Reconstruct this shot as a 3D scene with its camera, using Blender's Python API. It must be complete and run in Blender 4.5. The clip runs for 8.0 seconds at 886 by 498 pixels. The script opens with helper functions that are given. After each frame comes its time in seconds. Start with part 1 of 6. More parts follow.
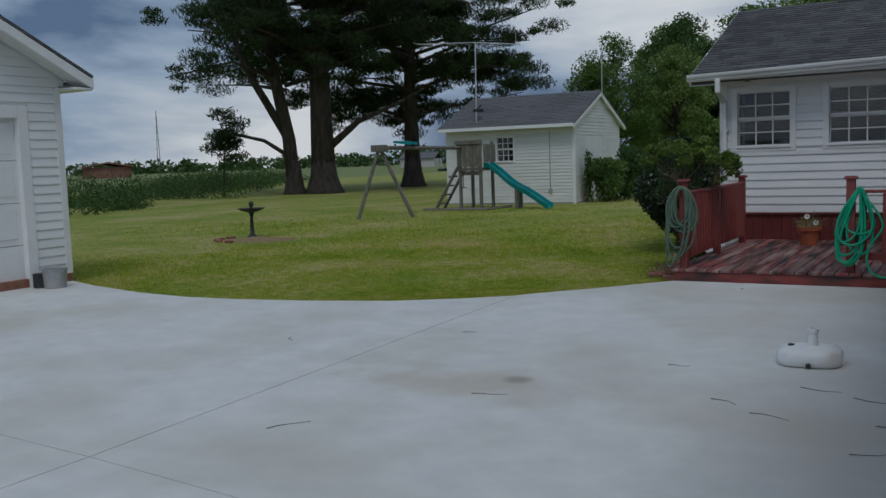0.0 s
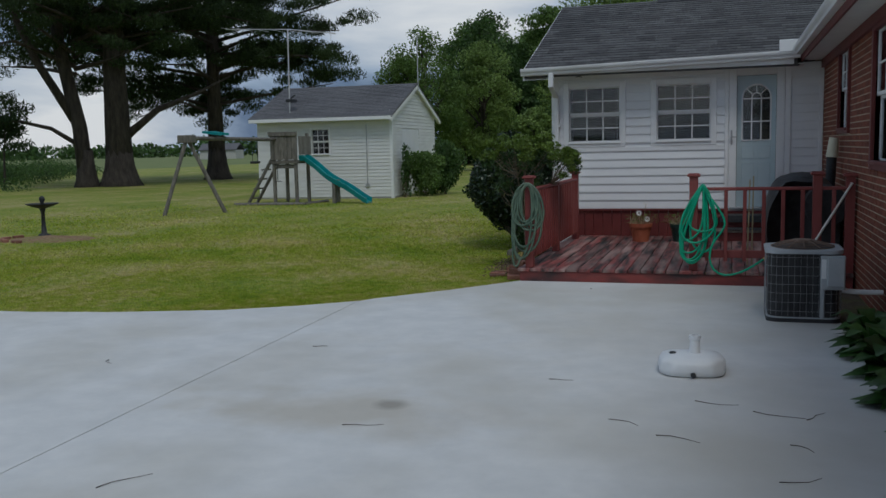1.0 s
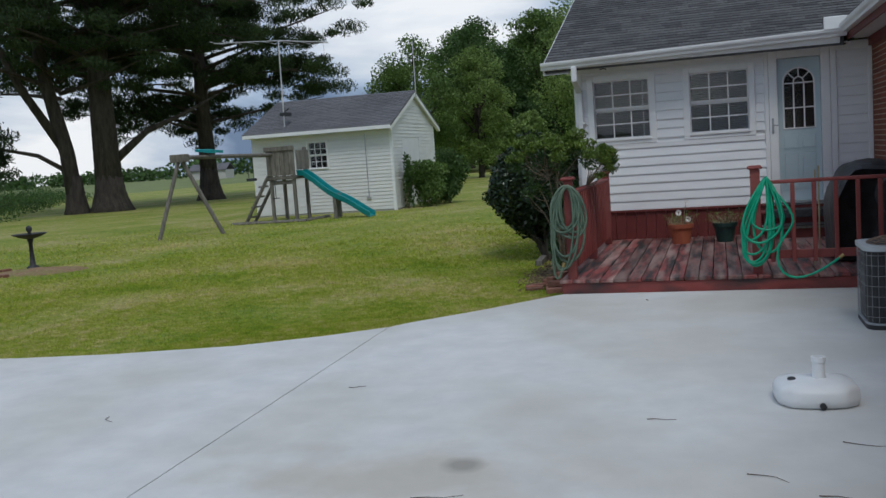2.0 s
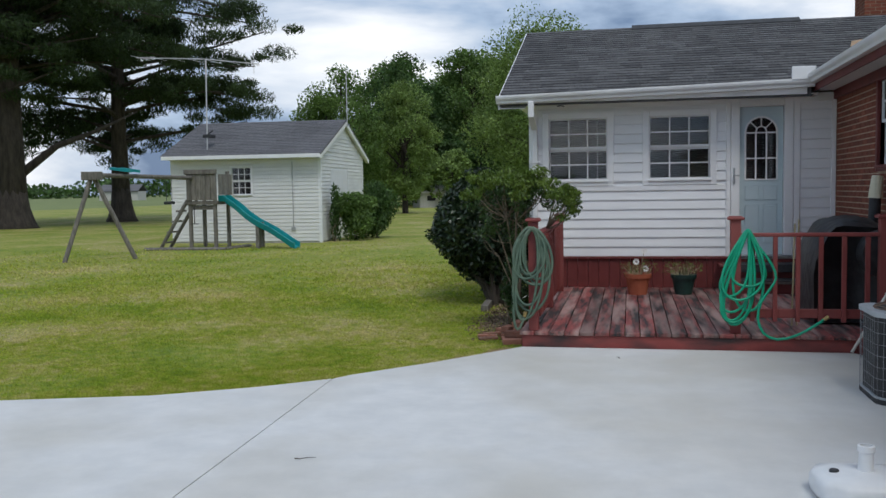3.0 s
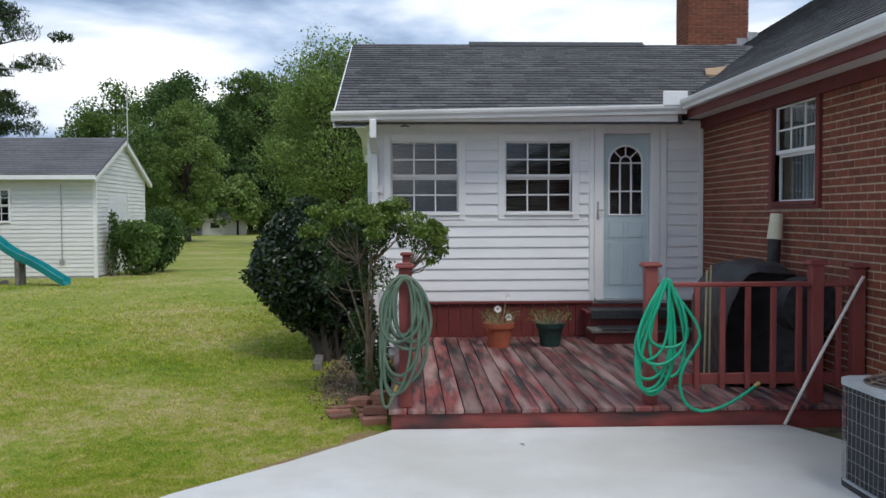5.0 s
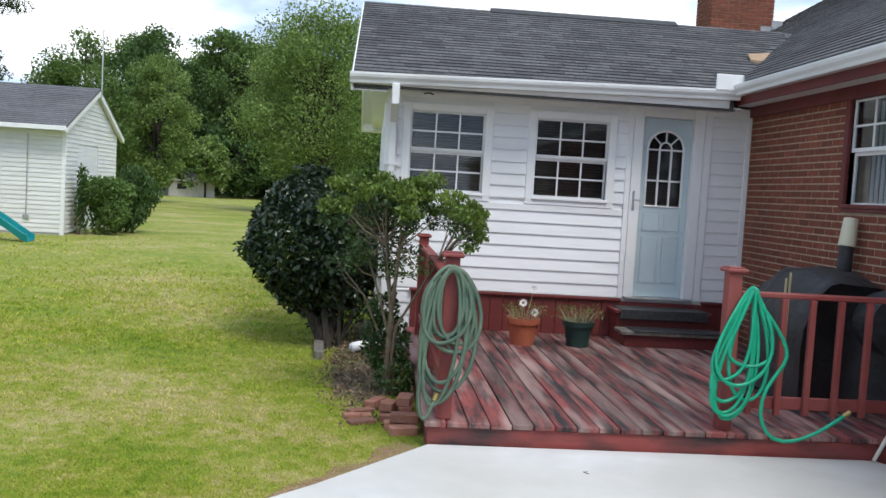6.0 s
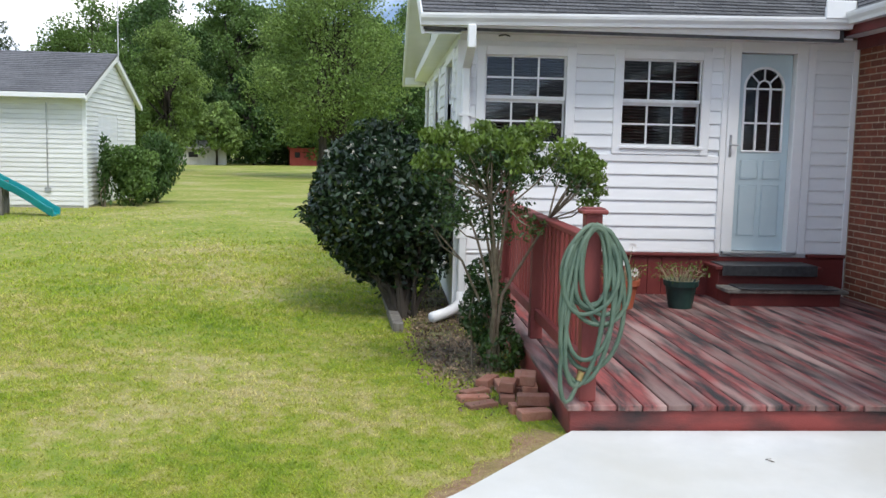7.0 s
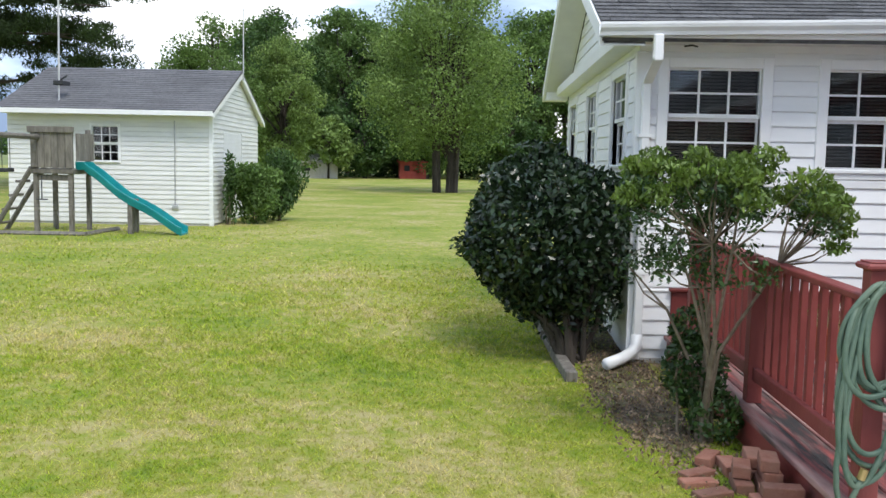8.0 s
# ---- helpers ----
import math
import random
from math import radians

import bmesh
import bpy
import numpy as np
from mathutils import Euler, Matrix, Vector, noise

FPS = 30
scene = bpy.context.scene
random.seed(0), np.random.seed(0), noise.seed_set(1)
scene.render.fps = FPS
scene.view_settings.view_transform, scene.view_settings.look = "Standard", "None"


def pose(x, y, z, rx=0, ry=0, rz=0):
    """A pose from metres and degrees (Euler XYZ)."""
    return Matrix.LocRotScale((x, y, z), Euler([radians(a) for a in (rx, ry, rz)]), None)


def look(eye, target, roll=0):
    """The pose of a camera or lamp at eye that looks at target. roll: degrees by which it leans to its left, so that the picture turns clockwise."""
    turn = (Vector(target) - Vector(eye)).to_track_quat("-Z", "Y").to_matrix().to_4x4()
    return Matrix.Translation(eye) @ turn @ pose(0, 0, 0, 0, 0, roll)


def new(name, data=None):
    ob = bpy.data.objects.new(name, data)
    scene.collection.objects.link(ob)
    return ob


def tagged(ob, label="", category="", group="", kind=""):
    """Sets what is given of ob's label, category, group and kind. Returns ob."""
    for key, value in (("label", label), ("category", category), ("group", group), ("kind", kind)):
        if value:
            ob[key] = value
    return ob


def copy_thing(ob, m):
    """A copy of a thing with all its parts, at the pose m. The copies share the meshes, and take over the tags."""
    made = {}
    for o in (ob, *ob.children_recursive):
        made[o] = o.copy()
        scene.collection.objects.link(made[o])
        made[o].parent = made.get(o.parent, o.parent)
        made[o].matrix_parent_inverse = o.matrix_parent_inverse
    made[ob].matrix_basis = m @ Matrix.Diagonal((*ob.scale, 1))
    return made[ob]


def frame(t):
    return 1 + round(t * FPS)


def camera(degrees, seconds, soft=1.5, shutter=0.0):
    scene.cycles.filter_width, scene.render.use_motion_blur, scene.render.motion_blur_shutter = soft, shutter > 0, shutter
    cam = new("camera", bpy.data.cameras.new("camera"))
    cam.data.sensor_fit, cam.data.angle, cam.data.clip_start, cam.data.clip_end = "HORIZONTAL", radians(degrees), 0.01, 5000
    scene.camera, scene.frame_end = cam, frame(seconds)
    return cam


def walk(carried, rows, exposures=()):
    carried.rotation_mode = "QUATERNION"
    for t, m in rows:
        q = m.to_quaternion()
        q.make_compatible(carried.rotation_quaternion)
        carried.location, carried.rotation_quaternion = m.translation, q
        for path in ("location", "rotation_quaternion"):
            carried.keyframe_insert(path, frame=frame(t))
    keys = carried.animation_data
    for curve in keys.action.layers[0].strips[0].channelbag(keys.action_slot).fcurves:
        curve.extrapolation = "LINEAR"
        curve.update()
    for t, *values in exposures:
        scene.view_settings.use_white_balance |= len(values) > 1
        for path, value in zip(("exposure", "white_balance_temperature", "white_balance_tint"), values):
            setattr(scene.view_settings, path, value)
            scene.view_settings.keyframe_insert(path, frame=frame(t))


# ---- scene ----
cam = camera(52.2, 8.0)
PATH = [
    (0, (3.102, -11.146, 1.588), (2.105, -9.423, 1.394), -2.0),
    (0.5, (2.777, -10.876, 1.61), (2.024, -9.036, 1.397), 1.7),
    (1, (2.369, -10.578, 1.609), (1.767, -8.684, 1.387), -1.3),
    (1.5, (2.023, -10.131, 1.614), (1.4, -8.245, 1.377), -1.8),
    (1.7, (1.866, -9.94, 1.583), (1.243, -8.052, 1.361), -3.2),
    (2.8, (1.124, -8.923, 1.552), (0.634, -6.989, 1.41), -2.4),
    (3, (1.012, -8.788, 1.549), (0.607, -6.834, 1.418), -0.9),
    (3.5, (0.781, -8.24, 1.511), (0.626, -6.253, 1.343), -0.4),
    (4, (0.578, -7.769, 1.552), (0.423, -5.782, 1.389), -2.0),
    (4.5, (0.337, -7.356, 1.573), (0.407, -5.359, 1.483), -2.1),
    (4.7, (0.257, -7.153, 1.6), (0.321, -5.155, 1.538), -0.7),
    (5.8, (-0.335, -6.018, 1.65), (-0.194, -4.028, 1.513), 2.0),
    (6, (-0.454, -5.804, 1.647), (-0.297, -3.814, 1.52), 3.4),
    (6.5, (-0.82, -5.305, 1.573), (-0.647, -3.319, 1.424), 3.4),
    (7, (-1.123, -4.923, 1.556), (-0.981, -2.94, 1.34), 1.3),
    (7.5, (-1.434, -4.466, 1.598), (-1.464, -2.48, 1.359), 2.2),
    (8, (-1.7, -4.004, 1.67), (-1.783, -2.015, 1.474), 1.1),
]
walk(cam, [(t, look(e, g, r)) for t, e, g, r in PATH],
     exposures=[(0, -0.72, 6150, 7), (0.5, -0.66, 6150, 7), (1.0, -0.58, 6200, 7), (1.7, -0.27, 6250, 8), (2.8, 0.06, 6350, 9), (3.5, 0.17, 6400, 9), (4.7, 0.32, 6450, 10), (5.8, 0.8, 6500, 10), (6.5, 1.0, 6500, 10), (8.0, 1.05, 6500, 10)])

# ---- light: overcast sky with broken cloud, one wide soft sun ----
SUN_EL, SUN_AZ = 57.0, 152.0   # degrees; azimuth from +y towards +x
world = bpy.data.worlds.new("world")
scene.world = world
world.use_nodes = True
wt = world.node_tree
wn, wl = wt.nodes, wt.links
wn.clear()


def wnode(kind, **vals):
    n = wn.new(kind)
    for k, v in vals.items():
        n.inputs[k].default_value = v
    return n


sky = wn.new("ShaderNodeTexSky")
sky.sky_type = "NISHITA"
sky.sun_disc = False
sky.sun_elevation, sky.sun_rotation = radians(SUN_EL), radians(SUN_AZ)
sky.air_density, sky.dust_density = 1.2, 1.0
sky_bg = wnode("ShaderNodeBackground", Strength=0.07)
wl.new(sky.outputs[0], sky_bg.inputs[0])
tc = wn.new("ShaderNodeTexCoord")
mp = wn.new("ShaderNodeMapping")
mp.inputs["Scale"].default_value = (1.0, 1.0, 3.2)
mp.inputs["Location"].default_value = (0.35, 0.2, 0.1)
wl.new(tc.outputs["Generated"], mp.inputs[0])
cloud = wnode("ShaderNodeTexNoise", Scale=2.6, Detail=7.0, Roughness=0.52, Distortion=0.3)
wl.new(mp.outputs[0], cloud.inputs["Vector"])
cr = wn.new("ShaderNodeValToRGB")
cr.color_ramp.elements[0].position, cr.color_ramp.elements[0].color = 0.40, (0.13, 0.20, 0.34, 1)
cr.color_ramp.elements[1].position, cr.color_ramp.elements[1].color = 0.66, (1.0, 1.0, 1.02, 1)
mid = cr.color_ramp.elements.new(0.5)
mid.color = (0.40, 0.50, 0.66, 1)
wl.new(cloud.outputs[0], cr.inputs[0])
cloud_bg = wnode("ShaderNodeBackground", Strength=1.08)
wl.new(cr.outputs[0], cloud_bg.inputs[0])
wmix = wn.new("ShaderNodeMixShader")
wmix.inputs[0].default_value = 0.86
wl.new(sky_bg.outputs[0], wmix.inputs[1])
wl.new(cloud_bg.outputs[0], wmix.inputs[2])
wout = wn.new("ShaderNodeOutputWorld")
wl.new(wmix.outputs[0], wout.inputs[0])

sun = new("sun", bpy.data.lights.new("sun", "SUN"))
sun.data.energy, sun.data.angle, sun.data.color = 1.32, radians(24), (1.0, 0.97, 0.92)
az, el = radians(SUN_AZ), radians(SUN_EL)
sun.matrix_world = look((math.sin(az) * math.cos(el) * 50, math.cos(az) * math.cos(el) * 50, math.sin(el) * 50), (0, 0, 0))

# ---- materials ----


def mat(name, c1, c2, rough=0.8, scale=6.0, bump=0.15, bscale=70.0, big=0.5, c3=None, c3amt=0.5, metal=0.0,
        rand=0.0, island=0.0, stretch=(1, 1, 1), lo=0.35, hi=0.65, shift=False, bdist=0.01, translucent=0.0):
    """Two colours mixed by a noise, a third one in large patches, fine relief, and a change of value per piece."""
    m = bpy.data.materials.new(name)
    m.use_nodes = True
    nt = m.node_tree
    b = nt.nodes["Principled BSDF"]

    def n(kind):
        return nt.nodes.new(kind)
    co = n("ShaderNodeTexCoord")
    vec = co.outputs["Object"]
    info = n("ShaderNodeObjectInfo")
    if shift:
        mul = n("ShaderNodeVectorMath")
        mul.operation = "MULTIPLY_ADD"
        comb = n("ShaderNodeCombineXYZ")
        for i in range(3):
            nt.links.new(info.outputs["Random"], comb.inputs[i])
        nt.links.new(comb.outputs[0], mul.inputs[0])
        mul.inputs[1].default_value = (13.0, 29.0, 7.0)
        nt.links.new(vec, mul.inputs[2])
        vec = mul.outputs[0]
    ma = n("ShaderNodeMapping")
    ma.inputs["Scale"].default_value = stretch
    nt.links.new(vec, ma.inputs[0])
    no = n("ShaderNodeTexNoise")
    no.inputs["Scale"].default_value, no.inputs["Detail"].default_value = scale, 7.0
    no.inputs["Roughness"].default_value = 0.62
    nt.links.new(ma.outputs[0], no.inputs["Vector"])
    ra = n("ShaderNodeValToRGB")
    ra.color_ramp.elements[0].position, ra.color_ramp.elements[0].color = lo, (*c1, 1)
    ra.color_ramp.elements[1].position, ra.color_ramp.elements[1].color = hi, (*c2, 1)
    nt.links.new(no.outputs[0], ra.inputs[0])
    col = ra.outputs[0]
    if c3:
        nb = n("ShaderNodeTexNoise")
        nb.inputs["Scale"].default_value, nb.inputs["Detail"].default_value = big, 5.0
        nt.links.new(ma.outputs[0], nb.inputs["Vector"])
        rb = n("ShaderNodeMapRange")
        rb.inputs[1].default_value, rb.inputs[2].default_value, rb.inputs[4].default_value = 0.45, 0.68, c3amt
        nt.links.new(nb.outputs[0], rb.inputs[0])
        mx = n("ShaderNodeMixRGB")
        nt.links.new(rb.outputs[0], mx.inputs[0])
        nt.links.new(col, mx.inputs[1])
        mx.inputs[2].default_value = (*c3, 1)
        col = mx.outputs[0]
    for amt, src in ((rand, info.outputs["Random"]), (island, None)):
        if amt:
            if src is None:
                src = n("ShaderNodeNewGeometry").outputs["Random Per Island"]
            mr = n("ShaderNodeMapRange")
            mr.inputs[3].default_value, mr.inputs[4].default_value = 1 - amt, 1 + amt
            nt.links.new(src, mr.inputs[0])
            hs = n("ShaderNodeHueSaturation")
            nt.links.new(mr.outputs[0], hs.inputs["Value"])
            nt.links.new(col, hs.inputs["Color"])
            col = hs.outputs[0]
    nt.links.new(col, b.inputs["Base Color"])
    b.inputs["Roughness"].default_value, b.inputs["Metallic"].default_value = rough, metal
    if bump:
        nf = n("ShaderNodeTexNoise")
        nf.inputs["Scale"].default_value, nf.inputs["Detail"].default_value = bscale, 4.0
        nt.links.new(ma.outputs[0], nf.inputs["Vector"])
        bu = n("ShaderNodeBump")
        bu.inputs["Strength"].default_value, bu.inputs["Distance"].default_value = bump, bdist
        nt.links.new(nf.outputs[0], bu.inputs["Height"])
        nt.links.new(bu.outputs[0], b.inputs["Normal"])
    if translucent:
        out = nt.nodes["Material Output"]
        tr = n("ShaderNodeBsdfTranslucent")
        nt.links.new(col, tr.inputs[0])
        ms = n("ShaderNodeMixShader")
        ms.inputs[0].default_value = translucent
        nt.links.new(b.outputs[0], ms.inputs[1])
        nt.links.new(tr.outputs[0], ms.inputs[2])
        nt.links.new(ms.outputs[0], out.inputs[0])
    return m


def glass_mat(name, tint, rough=0.02):
    m = bpy.data.materials.new(name)
    m.use_nodes = True
    nt = m.node_tree
    b = nt.nodes["Principled BSDF"]
    b.inputs["Base Color"].default_value = (*tint, 1)
    b.inputs["Transmission Weight"].default_value = 1.0
    b.inputs["Roughness"].default_value, b.inputs["IOR"].default_value = rough, 1.45
    return m


M_CONC = mat("concrete", (0.60, 0.61, 0.605), (0.69, 0.695, 0.685), 0.75, 3.0, 0.12, 90, 0.45, (0.50, 0.48, 0.42), 0.8)


def darker_side(m, x0, x1, skew, amount, tone):
    """A darker stretch of slab with an uneven border, towards +x."""
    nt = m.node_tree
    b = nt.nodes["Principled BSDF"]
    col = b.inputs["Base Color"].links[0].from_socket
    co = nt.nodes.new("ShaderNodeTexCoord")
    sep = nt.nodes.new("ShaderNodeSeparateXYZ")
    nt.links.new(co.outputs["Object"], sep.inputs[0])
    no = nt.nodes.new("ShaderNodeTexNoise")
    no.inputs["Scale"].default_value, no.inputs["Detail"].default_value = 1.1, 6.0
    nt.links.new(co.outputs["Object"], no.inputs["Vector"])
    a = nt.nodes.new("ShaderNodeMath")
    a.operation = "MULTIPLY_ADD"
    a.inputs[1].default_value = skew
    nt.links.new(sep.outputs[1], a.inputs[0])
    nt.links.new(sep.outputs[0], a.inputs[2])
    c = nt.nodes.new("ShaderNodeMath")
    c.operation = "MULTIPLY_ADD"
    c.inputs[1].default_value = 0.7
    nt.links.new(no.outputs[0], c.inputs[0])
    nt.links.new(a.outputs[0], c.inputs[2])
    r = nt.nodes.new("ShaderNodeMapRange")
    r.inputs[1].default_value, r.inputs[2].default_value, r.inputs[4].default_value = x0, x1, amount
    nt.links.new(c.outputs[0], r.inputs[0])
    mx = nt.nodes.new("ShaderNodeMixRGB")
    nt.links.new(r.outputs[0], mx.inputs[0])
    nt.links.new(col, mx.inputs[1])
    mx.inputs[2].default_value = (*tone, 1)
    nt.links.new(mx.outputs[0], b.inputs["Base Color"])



def spot(m, x, y, rx, ry, amount, tone):
    """A faint round stain with a ragged border."""
    nt = m.node_tree
    b = nt.nodes["Principled BSDF"]
    col = b.inputs["Base Color"].links[0].from_socket
    co = nt.nodes.new("ShaderNodeTexCoord")
    ma = nt.nodes.new("ShaderNodeMapping")
    ma.vector_type = "POINT"
    ma.inputs["Scale"].default_value = (1 / rx, 1 / ry, 0)
    ma.inputs["Location"].default_value = (-x / rx, -y / ry, 0)
    nt.links.new(co.outputs["Object"], ma.inputs[0])
    ln = nt.nodes.new("ShaderNodeVectorMath")
    ln.operation = "LENGTH"
    nt.links.new(ma.outputs[0], ln.inputs[0])
    no = nt.nodes.new("ShaderNodeTexNoise")
    no.inputs["Scale"].default_value, no.inputs["Detail"].default_value = 2.2, 7.0
    nt.links.new(co.outputs["Object"], no.inputs["Vector"])
    a = nt.nodes.new("ShaderNodeMath")
    a.operation = "MULTIPLY_ADD"
    a.inputs[1].default_value = 1.6
    nt.links.new(no.outputs[0], a.inputs[0])
    nt.links.new(ln.outputs["Value"], a.inputs[2])
    r = nt.nodes.new("ShaderNodeMapRange")
    r.inputs[1].default_value, r.inputs[2].default_value, r.inputs[3].default_value, r.inputs[4].default_value = 1.1, 1.9, amount, 0.0
    nt.links.new(a.outputs[0], r.inputs[0])
    mx = nt.nodes.new("ShaderNodeMixRGB")
    nt.links.new(r.outputs[0], mx.inputs[0])
    nt.links.new(col, mx.inputs[1])
    mx.inputs[2].default_value = (*tone, 1)
    nt.links.new(mx.outputs[0], b.inputs["Base Color"])


spot(M_CONC, 0.15, -5.55, 1.1, 0.55, 0.55, (0.44, 0.39, 0.30))
spot(M_CONC, 0.35, -5.35, 0.12, 0.12, 0.6, (0.22, 0.20, 0.17))
spot(M_CONC, -0.9, -4.6, 0.8, 1.3, 0.35, (0.46, 0.43, 0.36))
spot(M_CONC, 2.0, -0.7, 1.4, 0.6, 0.45, (0.46, 0.43, 0.37))
spot(M_CONC, 1.3, -2.6, 0.9, 1.6, 0.3, (0.48, 0.45, 0.38))
darker_side(M_CONC, 1.34, 1.62, 0.10, 0.22, (0.46, 0.45, 0.42))
M_CONC_OLD = mat("concrete_patch", (0.42, 0.425, 0.41), (0.52, 0.52, 0.50), 0.75, 2.5, 0.15, 80, 0.6, (0.36, 0.35, 0.32), 0.6)
M_JOINT = mat("joint_dirt", (0.10, 0.09, 0.08), (0.2, 0.19, 0.17), 0.95, 20)


def lawn_mat(name, value, island=0.0, translucent=0.0):
    """Mown grass from deep green over yellow-green to straw, mottled at a hand's width and in drifts some metres long."""
    m = mat(name, (0.10, 0.17, 0.016), (0.21, 0.27, 0.03), 0.85, 1.0, 0.5 if not island else 0, 60, island=island, translucent=translucent, bdist=0.03)
    nt = m.node_tree
    ramp = next(n for n in nt.nodes if n.type == "VALTORGB")
    old = ramp.inputs[0].links[0]
    coarse = old.from_node
    coarse.inputs["Scale"].default_value, coarse.inputs["Detail"].default_value = 0.42, 3.0
    fine = nt.nodes.new("ShaderNodeTexNoise")
    fine.inputs["Scale"].default_value, fine.inputs["Detail"].default_value, fine.inputs["Roughness"].default_value = 7.0, 6.0, 0.72
    nt.links.new(coarse.inputs["Vector"].links[0].from_socket, fine.inputs["Vector"])
    mix = nt.nodes.new("ShaderNodeMath")
    mix.operation = "MULTIPLY_ADD"
    mix.inputs[1].default_value = 0.55
    half = nt.nodes.new("ShaderNodeMath")
    half.operation = "MULTIPLY"
    half.inputs[1].default_value = 0.45
    nt.links.new(coarse.outputs[0], half.inputs[0])
    nt.links.new(fine.outputs[0], mix.inputs[0])
    nt.links.new(half.outputs[0], mix.inputs[2])
    nt.links.new(mix.outputs[0], ramp.inputs[0])
    el_ = ramp.color_ramp.elements
    el_[0].position, el_[1].position = 0.32, 0.44
    el_[0].color, el_[1].color = [(c[0] * value, c[1] * value, c[2] * value, 1) for c in ((0.105, 0.185, 0.012), (0.225, 0.30, 0.022))]
    for pos, c in ((0.51, (0.32, 0.34, 0.05)), (0.59, (0.46, 0.40, 0.17))):
        el_.new(pos).color = (c[0] * value, c[1] * value, c[2] * value, 1)
    return m


# ground colour dimmed for shade between blades, blade colour lifted to make up
M_LAWN = lawn_mat("lawn_dimmed_ground", 0.80)
M_GRASS = lawn_mat("grass_blades", 1.36, 0.35, 0.5)
M_FIELD = mat("field", (0.13, 0.17, 0.045), (0.20, 0.23, 0.075), 0.95, 0.15, 0.3, 4, 0.03, (0.10, 0.13, 0.03), 0.6)
M_MULCH = mat("mulch", (0.055, 0.042, 0.028), (0.15, 0.115, 0.075), 0.95, 14, 0.9, 60, 2.6, (0.13, 0.145, 0.04), 0.75, bdist=0.03)
M_DIRT = mat("bare_soil", (0.20, 0.11, 0.055), (0.34, 0.23, 0.13), 0.95, 16, 0.8, 50, 2.5, (0.20, 0.21, 0.05), 0.85, bdist=0.02)
M_LITTER = mat("leaf_litter", (0.10, 0.065, 0.04), (0.34, 0.25, 0.16), 0.9, 4, 0, 1, island=0.5)
M_WHITE = mat("white_vinyl", (0.74, 0.75, 0.76), (0.80, 0.81, 0.82), 0.45, 2.0, 0.05, 40, 0.7, (0.68, 0.68, 0.66), 0.35)
M_SIDING = mat("white_siding", (0.78, 0.79, 0.80), (0.84, 0.85, 0.855), 0.5, 3.0, 0.08, 30, 0.5, (0.64, 0.64, 0.62), 0.35, stretch=(0.4, 0.4, 2.0), rand=0.02)
M_SHEDSID = mat("shed_siding", (0.68, 0.68, 0.66), (0.78, 0.78, 0.77), 0.55, 3.0, 0.08, 30, 0.4, (0.58, 0.57, 0.52), 0.4, stretch=(0.4, 0.4, 2.0), rand=0.03)
M_TRIM = mat("white_paint", (0.80, 0.81, 0.815), (0.85, 0.85, 0.85), 0.4, 4.0, 0.05, 60, 0.9, (0.70, 0.69, 0.66), 0.3)
M_GUTTER = mat("gutter_metal", (0.74, 0.75, 0.76), (0.82, 0.83, 0.83), 0.35, 2.0, 0.03, 20, 0.8, (0.6, 0.59, 0.56), 0.4, stretch=(1, 1, 1))
M_SOFFIT = mat("soffit", (0.66, 0.66, 0.64), (0.72, 0.72, 0.70), 0.6, 3.0, 0.05, 50)
M_REDPAINT = mat("red_paint", (0.115, 0.017, 0.015), (0.16, 0.027, 0.023), 0.55, 5.0, 0.2, 60, 1.6, (0.13, 0.022, 0.02), 0.5)
M_POST = mat("faded_red_paint", (0.175, 0.028, 0.024), (0.24, 0.048, 0.042), 0.6, 5.0, 0.25, 60, 1.6, (0.29, 0.092, 0.08), 0.5, stretch=(1, 1, 0.4))
M_PLANK = mat("worn_red_plank", (0.020, 0.018, 0.018), (0.25, 0.058, 0.053), 0.7, 2.4, 0.5, 45, 1.5, (0.36, 0.24, 0.215), 0.95, stretch=(5.0, 0.6, 3.0), lo=0.42, hi=0.60, rand=0.34, shift=True, bdist=0.006)
M_FASCIA = mat("red_fascia", (0.23, 0.042, 0.036), (0.28, 0.06, 0.052), 0.6, 3.0, 0.3, 40, 1.6, (0.035, 0.025, 0.025), 0.95, stretch=(1.0, 1, 2.5))
M_BRICK = mat("red_brick", (0.155, 0.038, 0.019), (0.235, 0.070, 0.036), 0.85, 14, 0.5, 90, 2.0, (0.14, 0.036, 0.022), 0.5, rand=0.22, island=0.0, shift=True)
M_BRICKJ = mat("red_brick_far", (0.155, 0.038, 0.019), (0.235, 0.070, 0.036), 0.85, 14, 0.5, 90, 0.6, (0.14, 0.036, 0.022), 0.5, island=0.22)
M_MORTAR = mat("mortar", (0.36, 0.285, 0.205), (0.54, 0.44, 0.33), 0.95, 12, 0.4, 90, 0.7, (0.28, 0.22, 0.16), 0.5)
M_PAVER = mat("old_brick", (0.26, 0.10, 0.065), (0.36, 0.17, 0.12), 0.9, 12, 0.5, 60, 3.0, (0.20, 0.12, 0.09), 0.6, rand=0.25, shift=True)
M_SHING = mat("shingle", (0.060, 0.060, 0.063), (0.135, 0.135, 0.138), 0.9, 30, 0.6, 220, 0.7, (0.045, 0.046, 0.05), 0.5, rand=0.30, shift=True)
M_SHINGJ = mat("shingle_joined", (0.060, 0.060, 0.063), (0.135, 0.135, 0.138), 0.9, 30, 0.6, 220, 0.7, (0.045, 0.046, 0.05), 0.5, island=0.30)
